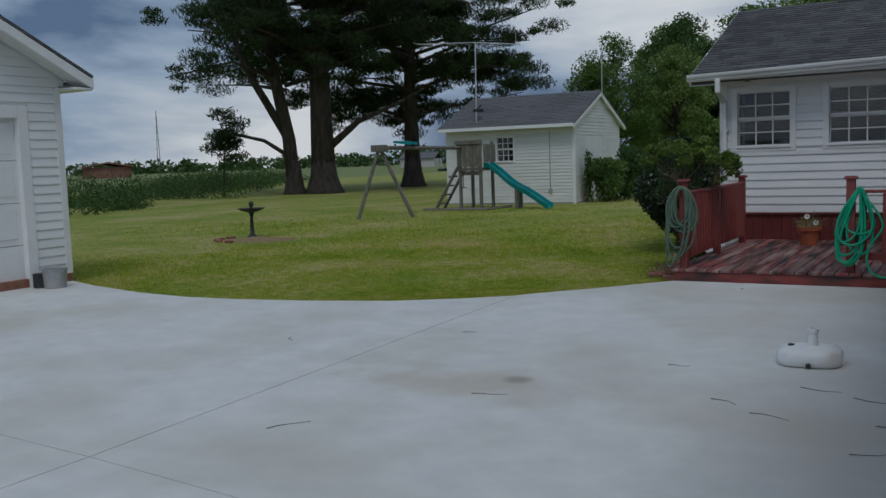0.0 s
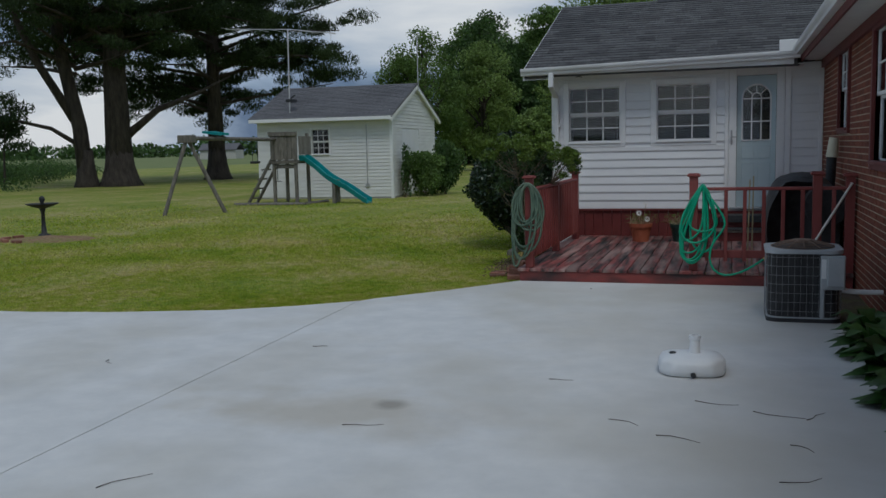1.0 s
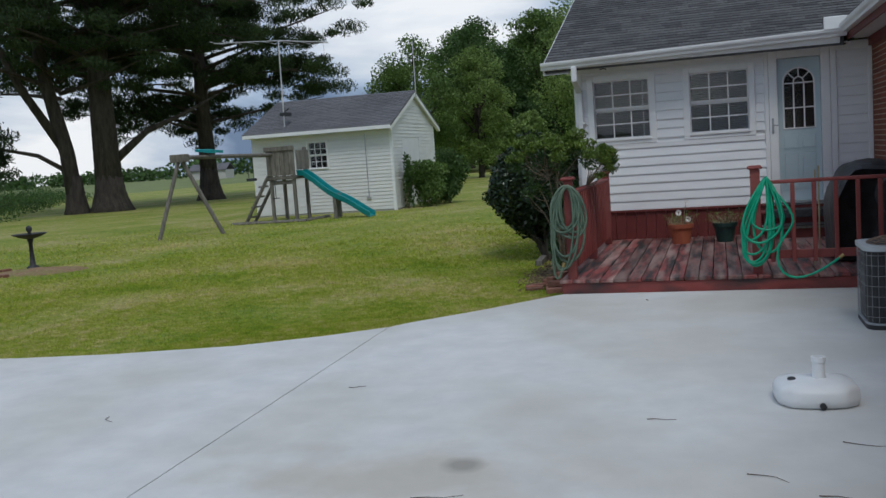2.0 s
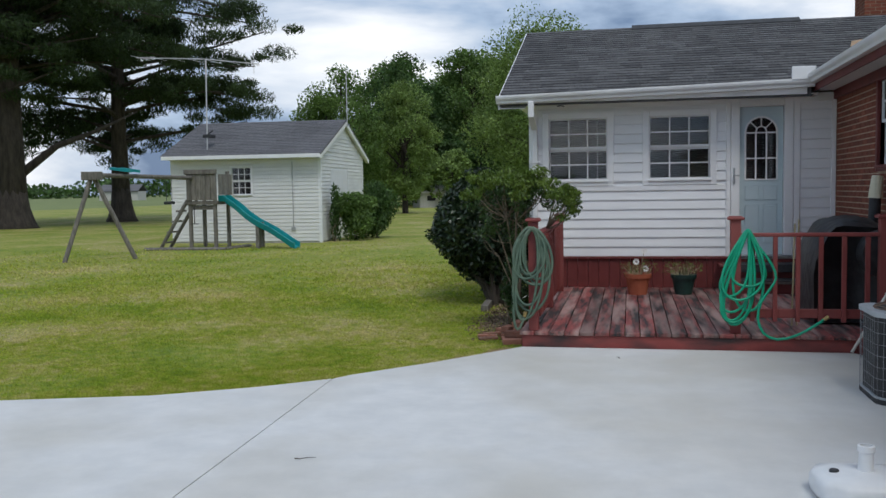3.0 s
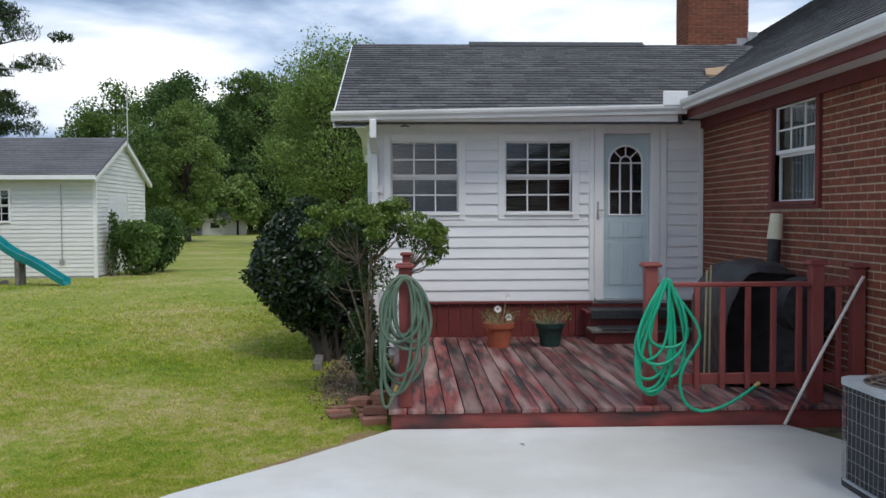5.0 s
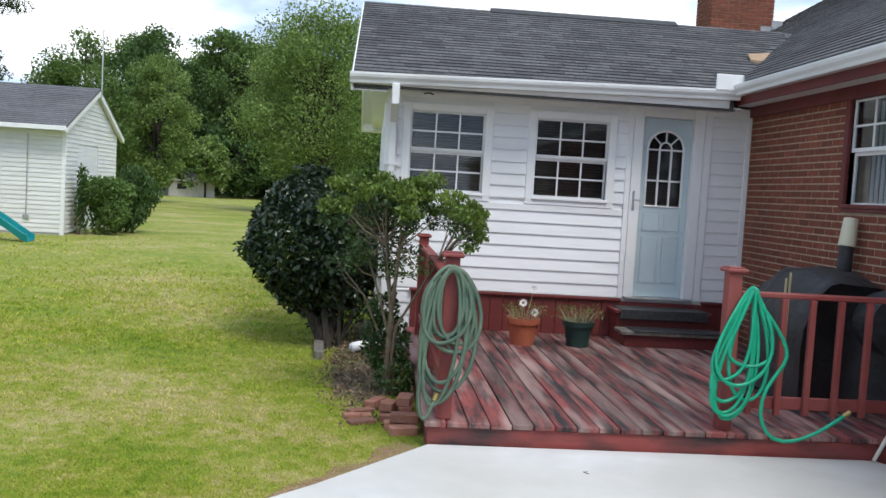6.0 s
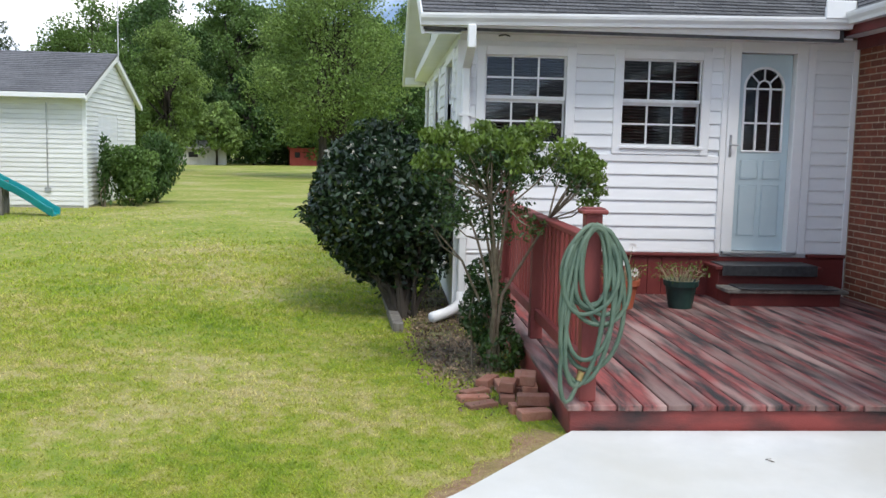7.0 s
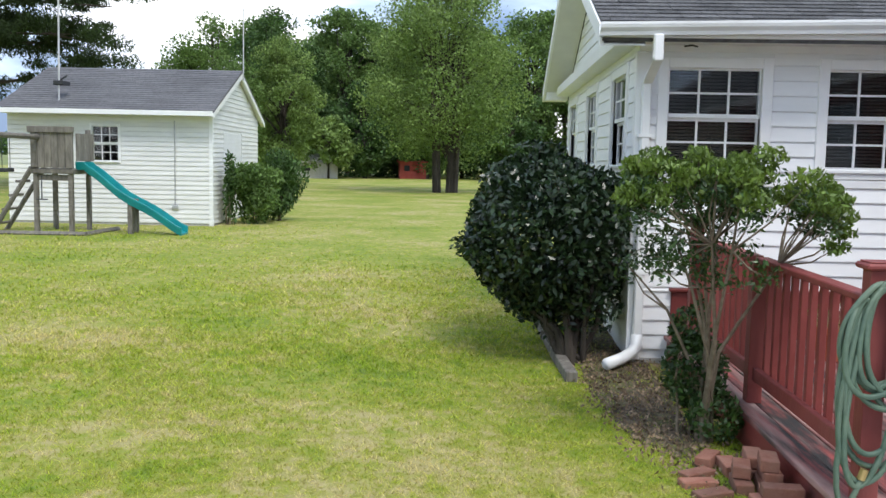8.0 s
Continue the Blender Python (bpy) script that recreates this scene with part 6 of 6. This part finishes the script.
def hosta(x, y, r, n, seed):
    rr = np.random.default_rng(seed)
    g = Geo()
    for i in range(n):
        a = rr.uniform(0, 6.28)
        ln, w = r * rr.uniform(0.6, 1.1), r * rr.uniform(0.18, 0.3)
        d, s = Vector((math.cos(a), math.sin(a), 0)), Vector((-math.sin(a), math.cos(a), 0))
        up = rr.uniform(0.15, 0.75) * r
        o = Vector((x, y, -0.03))
        pts = [(0.0, 0.0, 0.15), (0.35, 0.75, 0.8), (0.65, 1.0, 1.0), (1.0, 0.8, 0.05)]
        rows = [(o + d * ln * t + Vector((0, 0, up * z)), s * w * ww) for t, z, ww in pts]
        k = len(g.v)
        for c, hw in rows:
            g.v += [tuple(c - hw + Vector((0, 0, 0.15 * hw.length))), tuple(c), tuple(c + hw + Vector((0, 0, 0.15 * hw.length)))]
        for j in range(3):
            for q in (0, 1):
                g.f.append((k + 3 * j + q, k + 3 * j + q + 1, k + 3 * j + q + 4, k + 3 * j + q + 3))
    solo("hosta", g, M_HOSTA, "broad-leaved green hosta growing beside the brick wall", "plant", "hostas along the wall", smooth=True)


for i, (x, y, r, n) in enumerate(((3.50, -2.75, 0.34, 46), (3.44, -3.30, 0.36, 52), (3.48, -3.95, 0.36, 50), (3.46, -4.7, 0.34, 46), (3.50, -5.4, 0.36, 46), (3.48, -6.2, 0.34, 40))):
    hosta(x, y, r, n, 50 + i)

# loose bricks beside the deck corner
rr = np.random.default_rng(77)
zb = gz(-0.3, 0.8)
for i, (x, y, z, a) in enumerate(((-0.17, 0.36, 0, 14), (-0.20, 0.50, 0, 8), (-0.16, 0.46, 1, -6), (-0.16, 0.72, 0, 80), (-0.14, 0.72, 1, 84), (-0.15, 0.73, 2, 78), (-0.28, 0.74, 0, 86), (-0.27, 0.80, 1, 76), (-0.16, 0.98, 0, 88), (-0.15, 0.99, 1, 82),
                                  (-0.27, 1.02, 0, 92), (-0.46, 0.62, 0, 20), (-0.50, 0.78, 0, 12), (-0.47, 0.93, 0, 30), (-0.36, 1.14, 0, 60))):
    sunk = 0.03 if x < -0.4 else 0.0
    m_ = pose(x, y, zb + z * 0.066 - sunk, rr.uniform(-3, 3), rr.uniform(-3, 3), a)
    solo("brick", Geo().box(-0.10, -0.048, 0, 0.10, 0.048, 0.064, 0.005, m_), M_PAVER, "loose old red brick stacked beside the deck", "brick", "bricks beside the deck")
for i, (x0, y0, x1, y1) in enumerate(((-0.93, 3.30, -1.02, 4.9), (-1.03, 4.95, -1.06, 6.6))):
    a = math.degrees(math.atan2(y1 - y0, x1 - x0))
    ln = math.hypot(x1 - x0, y1 - y0)
    m_ = pose(x0, y0, gz(x0, y0) - 0.01, 0, 0, a)
    solo("edging_timber", Geo().box(0, -0.05, 0, ln, 0.05, 0.10, 0.008, m_), M_OLDWOOD, "weathered square timber edging the shrub bed", "timber", "bed edging")

# leaf litter, twigs on the slab
lg = Geo()
lp = np.stack([rng.uniform(-1.05, -0.06, 6000), rng.uniform(0.2, 5.8, 6000), np.zeros(6000)], 1)
lp = lp[((lp[:, 0] + 0.45) / 0.5) ** 2 + ((lp[:, 1] - 3.0) / 2.8) ** 2 < rng.uniform(0.3, 1.0, len(lp))]
lp[:, 2] = [gz(x, y) + 0.026 for x, y, _ in lp]
leaves(lg, lp, rng, 0.036, 0.017)
tagged(part("leaf_litter", lg, M_LITTER), "scattered brown fallen leaves on the soil", "leaf litter", kind="stuff")
for i, (x, y, a, ln) in enumerate(((-0.55, -7.05, 60, 0.28), (0.22, -5.85, 20, 0.25), (2.18, -4.88, -8, 0.26), (2.52, -5.02, -20, 0.30), (2.80, -5.12, 50, 0.2), (1.72, -5.35, -30, 0.2), (2.0, -5.6, -15, 0.25), (1.2, -4.55, 10, 0.16), (2.62, -6.2, 30, 0.22), (-2.3, -4.7, -50, 0.15), (-0.9, -3.9, 5, 0.12), (0.9, -0.55, 70, 0.05), (2.7, -5.6, -40, 0.15))):
    c, s = math.cos(radians(a)), math.sin(radians(a))
    pts = [(x + c * ln * t - s * 0.02 * math.sin(5 * t + i), y + s * ln * t + c * 0.02 * math.sin(5 * t + i), 0.006) for t in (0, 0.3, 0.6, 1.0)]
    solo("twig", Geo().tube(pts, 0.0028, 5, 0.0012), M_TWIG, "thin dark twig lying on the concrete", "twig", "twigs on the concrete")

# ---- trees ----


def broadleaf(name, x, y, height, radius, material, seed, label, low=0.25, leaf=0.18, n=9000, trunk=0.22, stems_n=1, clumps=75):
    rr = np.random.default_rng(seed)
    t_ = thing(name, (x, y, -0.06), label, "tree")
    cz_, rz_ = height * (1 + low) / 2, height * (1 - low) / 2
    cl = []
    for i in range(clumps):
        d = rr.normal(size=3)
        d /= np.linalg.norm(d)
        q = 0.35 + 0.62 * rr.random() ** 0.5
        w = 1.0 - 0.35 * max(0.0, d[2]) if d[2] > 0 else 1.0 + 0.1 * d[2]
        cl.append((x + d[0] * radius * q * w, y + d[1] * radius * q * w, cz_ + d[2] * rz_ * q))
    lf = Geo()
    for c in cl:
        s = radius * rr.uniform(0.20, 0.36)
        leaves(lf, lump(rr, c, (s, s, s * 0.8), n // clumps, 0.25), rr, leaf, leaf * 0.55)
    part("crown", lf, material, t_)
    tk = Geo()
    for k in range(stems_n):
        ox, oy = (0, 0) if stems_n == 1 else (rr.uniform(-0.7, 0.7), rr.uniform(-0.5, 0.5))
        tk.tube([(x + ox, y + oy, -0.1), (x + ox * 1.2, y + oy * 1.2, height * 0.2), (x + ox * 1.6, y + oy * 1.6, height * 0.5), (x + ox * 2, y + oy * 2, height * 0.85)], trunk, 8, trunk * 0.2)
    part("trunk", tk, M_BARK, t_)
    lb = Geo()
    for c in cl[::2]:
        a = Vector((x, y, height * (0.15 + 0.5 * rr.random())))
        lb.tube([a, a.lerp(Vector(c), 0.5) + Vector((0, 0, 0.2)), c], trunk * 0.35, 5, trunk * 0.08)
    part("limb", lb, M_BARK, t_)
    return t_


broadleaf("tree", -3.6, 41.8, 11.0, 4.3, M_LEAF_L, 101, "broad light green tree with a full round crown on the lawn", low=0.10, leaf=0.16, n=46000, trunk=0.16, stems_n=5, clumps=130)
broadleaf("tree", -16.4, 45.0, 9.6, 3.0, M_LEAF_M, 102, "tall green tree behind the shed", low=0.06, n=24000)
broadleaf("tree", -13.2, 48.0, 8.6, 2.5, M_LEAF_L, 103, "light green tree behind the shed", low=0.04, n=20000)
dark = broadleaf("tree", -20.5, 78.0, 15.0, 5.2, M_LEAF_D, 104, "tall dark green tree at the wood's edge", low=0.10, leaf=0.32, n=21000, trunk=0.3)
midt = broadleaf("tree", -14.5, 82.0, 16.5, 5.0, M_LEAF_M, 105, "tall mid-green tree at the wood's edge", low=0.15, leaf=0.32, n=21000, trunk=0.3)
light = broadleaf("tree", -8.0, 79.0, 15.0, 4.6, M_LEAF_M, 106, "tall green tree at the wood's edge", low=0.12, leaf=0.32, n=20000, trunk=0.3)
cedar = broadleaf("cedar_tree", -11.4, 70.5, 8.0, 2.8, M_LEAF_D, 107, "dense dark evergreen at the wood's edge", low=0.02, leaf=0.36, n=8000, trunk=0.2)
sap = broadleaf("tree", -17.6, 66.0, 5.2, 2.2, M_LEAF_L, 108, "young light green tree at the wood's edge", low=0.05, leaf=0.34, n=4500, trunk=0.1)
for src, x, y, a in ((dark, -11.5, 86, 60), (dark, -3.0, 84, 140), (midt, 3.0, 82, 80), (light, 9.0, 80, 190), (dark, 15.0, 84, 250), (midt, -25.0, 90, 200), (light, -1.0, 92, 300), (dark, 22, 88, 20), (cedar, -6.3, 71.5, 120), (cedar, 0.5, 70, 60), (sap, -20.5, 68.5, 90), (cedar, -21.5, 73.0, 200), (sap, -13.8, 67.0, 40), (light, 30, 84, 70), (dark, -23.5, 96, 15), (dark, -17.5, 94, 75), (dark, -9.0, 96, 200), (dark, -5.5, 97, 330), (midt, -20.0, 99, 50), (dark, 7, 95, 110), (cedar, -16.5, 76, 310), (cedar, -9.0, 75, 10), (cedar, -3.5, 76, 80)):
    copy_thing(src, pose(x, y, -0.06, 0, 0, a))

und = Geo()
rr = np.random.default_rng(140)
for i in range(64):
    x = rr.uniform(-27, 26)
    c = (x, 74 + rr.uniform(-2, 5), rr.uniform(0.4, 2.2))
    leaves(und, lump(rr, c, (1.9, 1.4, 1.5), 190, 0.3), rr, 0.42, 0.24)
tagged(part("undergrowth", und, M_LEAF_D), "dark tangled undergrowth along the wood's edge", "undergrowth", kind="stuff")

hedge = Geo()
for i in range(150):
    t = rr.random() ** 1.3
    x, y = -27 - 34 * t + rr.normal() * 2.2, 8 + 56 * t + rr.normal() * 3.0
    h = rr.uniform(0.2, 1.0) ** 2 * 1.4 + 0.2 + 0.4 * t
    leaves(hedge, lump(rr, (x, y, h * 0.45), (1.0 + t, 1.0 + t, h * 0.55), 330, 0.2), rr, 0.17, 0.06, up=np.array((0, 0, 0.5)))
tagged(part("hedge", hedge, M_LEAF_D), "rough green weeds and saplings along the field edge", "hedge", kind="stuff")
far = Geo()
for i in range(420):
    t = i / 420
    x, y = -560 + 640 * t, 190 + 260 * math.sin(t * 2.2) + rr.uniform(-20, 20)
    h = rr.uniform(4, 8) + (4.0 if 0.45 < t < 0.62 else 0)
    leaves(far, lump(rr, (x, y, h * 0.5), (6, 4, h * 0.55), 42, 0.4), rr, 2.4, 1.6)
tagged(part("far_woods", far, M_LEAF_D), "dark line of woods across the distant fields", "woods", kind="stuff")


def pine(x, y, trunk_pts, r0, limbs, label, seed, zlo, zhi, reach, per=300):
    rr = np.random.default_rng(seed)
    t_ = thing("pine_tree", (x, y, -0.08), label, "tree", "old pines")
    tk = Geo()
    for pts, ra, rb in trunk_pts:
        tk.tube([(x + a, y + b, c) for a, b, c in pts], ra, 12, rb)
    tk.lathe([(r0 * 1.75, -0.15), (r0 * 1.35, 0.35), (r0 * 1.06, 1.0), (r0 * 0.88, 1.9)], 14, Matrix.Translation((x + trunk_pts[0][0][0][0], y + trunk_pts[0][0][0][1], 0)))
    part("trunk", tk, M_BARK, t_, smooth=True)
    lb, nd = Geo(), Geo()
    for i in range(limbs):
        h = zlo + (zhi - zlo) * (i + rr.random()) / limbs
        a = rr.uniform(0, 6.28)
        ln = reach * rr.uniform(0.45, 1.0) * (1.0 if h < zlo + (zhi - zlo) * 0.6 else 0.7)
        o = Vector((x + trunk_pts[0][0][-1][0] * min(1, h / 20), y, h))
        d = Vector((math.cos(a), math.sin(a), 0))
        tip = o + d * ln + Vector((0, 0, rr.uniform(-0.4, 1.6)))
        knee = o + d * ln * 0.45 + Vector((0, 0, rr.uniform(0.3, 1.2)))
        lb.tube([o, knee, tip], 0.13, 6, 0.025)
        for j in range(8):
            t = 0.36 + 0.66 * j / 7
            c = (knee.lerp(tip, (t - 0.45) / 0.55) if t > 0.45 else o.lerp(knee, t / 0.45)) + Vector((rr.normal() * 0.9, rr.normal() * 0.9, rr.uniform(-0.2, 0.7)))
            s = rr.uniform(0.45, 1.15)
            leaves(nd, lump(rr, c, (s * 1.15, s * 1.15, s * 0.5), int(per * s), 0.1), rr, 0.30, 0.055, up=np.array((0, 0, 0.55)))
    part("limb", lb, M_BARK, t_)
    part("needles", nd, M_PINE, t_, "dark green needle clumps")
    return t_


pine(-27.25, 28.6, [([(0, 0, -0.1), (0, 0, 5), (0.1, 0.1, 12), (0.3, 0, 24)], 0.72, 0.25), ([(0.35, 0.25, 2.6), (1.6, 1.2, 3.9), (3.0, 2.2, 4.6), (4.6, 3.4, 5.6)], 0.22, 0.03)], 0.72, 42, "huge old pine with a thick dark trunk and open crown", 201, 6.2, 17, 8.8)
pine(-28.5, 27.6, [([(0, 0, -0.1), (-0.15, -0.1, 3.0), (-0.7, -0.55, 7), (-1.0, -0.8, 14), (-1.0, -0.8, 20)], 0.42, 0.18), ([(-0.15, -0.1, 3.0), (-1.5, -1.2, 6.2), (-2.5, -2.0, 9.5), (-3.6, -2.9, 14)], 0.24, 0.10), ([(-0.05, 0, 2.0), (-1.2, -0.9, 3.0), (-2.4, -1.9, 3.4), (-3.1, -2.4, 3.25)], 0.13, 0.04)], 0.42, 40, "old forked pine leaning beside a thicker pine", 202, 5.6, 15, 9.0)
pine(-26.85, 37.2, [([(0, 0, -0.1), (0.0, 0, 6), (0.3, 0.1, 20)], 0.55, 0.2)], 0.55, 66, "tall pine with a dense dark crown", 203, 3.6, 17, 10.5, per=430)
# foliage tuft of the forked pine's low limb; the thin stem below is added
low = Geo()
rr = np.random.default_rng(205)
for i in range(9):
    leaves(low, lump(rr, (-31.5 + rr.normal() * 0.7, 25.4 + rr.normal() * 0.7, 3.0 + rr.normal() * 0.55), (0.9, 0.9, 0.4), 260, 0.1), rr, 0.32, 0.07, up=np.array((0, 0, 0.5)))
sp = thing("young_pine", (-31.6, 25.4, -0.08), "tuft of foliage at the end of the forked pine's limb, on an added thin stem", "tree")
part("needles", low, M_PINE, sp)
part("trunk", Geo().tube([(-31.6, 25.4, -0.1), (-31.5, 25.4, 1.6), (-31.4, 25.5, 3.1)], 0.07, 7, 0.03), M_BARK, sp)

# needle litter whose dark colour also carries the shade below the pines
shade = Geo()
shade.v = [(-28.0, 31.0, -0.02)] + [(-28.0 + (5.5 + 1.5 * noise.noise((math.cos(a) * 3, math.sin(a) * 3, 2))) * math.cos(a), 31.0 + (6.5 + 1.5 * noise.noise((math.cos(a) * 3, math.sin(a) * 3, 6))) * math.sin(a), -0.005) for a in [2 * math.pi * i / 60 for i in range(60)]]
shade.f = [(0, 1 + i, 1 + (i + 1) % 60) for i in range(60)]
tagged(part("needle_bed", shade, M_MULCH, smooth=True), "brown bed of fallen pine needles round the trunks, its dark tone standing in for tree shade", "soil", kind="structure")

# ---- grass ----
rng = np.random.default_rng(300)


def blades(n, cx, cy):
    """Blades thickest near one spot and ever larger and sparser away from it."""
    r = 1.6 * np.exp(rng.uniform(0, math.log(15), n))
    a = rng.uniform(radians(20), radians(185), n)
    p = np.stack([cx + r * np.cos(a), cy + r * np.sin(a)], 1)
    ok = (p[:, 1] > np.interp(p[:, 0], EX, EY) - 0.015) & (rng.random(n) > np.clip((r - 8.0) / 16.0, 0, 1))
    ok &= ~((p[:, 0] > -0.05) & (p[:, 1] < 11)) & ~((p[:, 0] > -0.42) & (p[:, 1] > 4.0) & (p[:, 1] < 11)) & (p[:, 0] > -26)
    inbed = ((p[:, 0] + 0.46) / 0.34) ** 2 + ((p[:, 1] - 3.6) / 2.1) ** 2 < 1
    indirt = (p[:, 1] - np.interp(p[:, 0], EX, EY) < 0.05 + 0.22 * np.clip((p[:, 0] + 1.5) / 1.5, 0, 1)) & (p[:, 0] > -1.5) & (rng.random(n) > 0.25)
    bare = noise_mask(p)
    ok &= ~((inbed | indirt) & (rng.random(n) > 0.6)) & (rng.random(n) > bare)
    ok &= ~((p[:, 0] > -13.7) & (p[:, 0] < -8.0) & (p[:, 1] > 16.4) & (p[:, 1] < 22.3))
    p, r = p[ok], r[ok][:, None]
    k = len(p)
    base = np.concatenate([p, np.array([gz(x, y) - 0.005 for x, y in p])[:, None]], 1)
    a = rng.uniform(0, 6.28, k)
    size = np.clip(r / 6.0, 0.7, 2.2)
    s = np.stack([np.cos(a), np.sin(a), np.zeros(k)], 1) * 0.0056 * size * rng.uniform(0.6, 1.3, (k, 1))
    tip = base + np.stack([rng.normal(0, 0.9, k), rng.normal(0, 0.9, k), np.ones(k)], 1) * 0.030 * np.minimum(size, 1.4) * rng.uniform(0.5, 1.3, (k, 1))
    return np.stack([base - s, base + s, tip], 1).reshape(-1, 3)


def noise_mask(p):
    """How thin the sward is, in patches about a metre wide."""
    return np.array([max(0.0, min(0.6, 0.22 + 1.0 * noise.noise((x * 0.9, y * 0.9, 4.0)))) for x, y in p])


tri = blades(900000, -1.3, -3.8)
gm = bpy.data.meshes.new("grass")
gm.from_pydata(tri.tolist(), [], np.arange(len(tri)).reshape(-1, 3).tolist())
gm.materials.append(M_GRASS)
tagged(new("grass", gm), "short mown grass blades, green with dry tips", "grass", kind="stuff")

# ---- shingles and bricks ----
rng = np.random.default_rng(400)
th = math.atan(slope)
slope_len = (RIDGE_Y - EAVE_Y) / math.cos(th)
rm = Matrix.Translation((RX0, EAVE_Y - 0.03, EAVE_Z - 0.012)) @ Matrix.Rotation(th, 4, "X")


def past_valley(u, s):
    return u > (MAIN_EX - 0.08 - RX0) + (vx - MAIN_EX) * s / slope_len + 0.02


field = shingle_field(rng, rm, 6.4, slope_len - 0.06, past_valley)
cache = {}
rest = Geo()
turn = Matrix.Rotation(th, 4, "X")
for i, (a, b, s) in enumerate(field):
    lift = 0.016
    if i < 300:
        key = round(b - a, 2)
        if key not in cache:
            g = shingle_geo(Geo(), 0, key, 0, None, lift=lift)
            me = bpy.data.meshes.new("shingle")
            me.from_pydata(g.v, [], g.f)
            me.materials.append(M_SHING)
            cache[key] = me
        piece("shingle", cache[key], sun_roof, rm @ Vector((a, s, 0.0)), turn)
    else:
        shingle_geo(rest, a, b, s, rm, lift=lift)
tagged(part("shingle_layer", rest, M_SHINGJ, sun_roof), kind="stuff")
mth = math.atan(MAIN_P)
mm = Matrix.Translation((MAIN_EX - 0.05, Y1 + 0.35, MAIN_EZ - 0.02)) @ Matrix.Rotation(radians(-90), 4, "Z") @ Matrix.Rotation(mth, 4, "X")
mg = Geo()
for a, b, s in shingle_field(rng, mm, 16.0, (RXM - MAIN_EX) / math.cos(mth)):
    shingle_geo(mg, a, b, s, mm, lift=0.016)
tagged(part("shingle_layer", mg, M_SHINGJ, main_roof), kind="stuff")

BL, BH, JT = 0.200, 0.0547, 0.013
box_cache = {}
joined = Geo()
count = 0
holes = [(h[0] - 0.075, h[1] + 0.075, h[2] - 0.075, h[3] + 0.075) for h in (BW, BW2)]
z, row = -0.10, 0
while z < 2.655:
    u = SY0 - 0.035 - (row % 2) * (BL + JT) / 2
    top = min(z + BH, 2.66)
    first = True
    hi = SY0 - 0.035
    while hi > -7.0:
        ln = BL if not (first and row % 2) else BL / 2 - JT / 2
        first = False
        lo = hi - ln
        spans = [(lo, hi)]
        for h0, h1, z0_, z1_ in holes:
            if top > z0_ and z < z1_:
                spans = [s for a, b in spans for s in ((a, min(b, h0)), (max(a, h1), b)) if s[1] - s[0] > 0.02]
        for a, b in spans:
            out = 0.003 + 0.002 * rng.random()
            if a > 1.35 and 0.95 < z < 2.66 and count < 300 and abs(b - a - BL) < 0.001:
                if "b" not in box_cache:
                    g = Geo().box(-0.0042, 0, 0, 0.0, BL, BH, 0.001)
                    me = bpy.data.meshes.new("brick")
                    me.from_pydata(g.v, [], g.f)
                    me.materials.append(M_BRICK)
                    box_cache["b"] = me
                piece("brick", box_cache["b"], brick_wall, (BX - 0.001, a, z))
                count += 1
            else:
                joined.box(BX - out, a, z, BX - 0.0005, b, top)
        hi = lo - JT
    z += BH + JT
    row += 1
tagged(part("brick_layer", joined, M_BRICKJ, brick_wall), kind="stuff")
cj = Geo()
z, row = 3.9, 0
while z < 7.38:
    a = CH[0] - 0.009 - (row % 2) * 0.1
    while a < CH[1]:
        cj.box(max(a, CH[0] - 0.008), CH[2] - 0.01, z, min(a + BL, CH[1] + 0.008), CH[2] - 0.0005, z + BH)
        a += BL + JT
    b = CH[2] - (row % 2) * 0.1
    while b < CH[3]:
        cj.box(CH[0] - 0.01, max(b, CH[2]), z, CH[0] - 0.0005, min(b + BL, CH[3]), z + BH)
        b += BL + JT
    z += BH + JT
    row += 1
tagged(part("brick_layer", cj, M_BRICKJ, chim), kind="stuff")
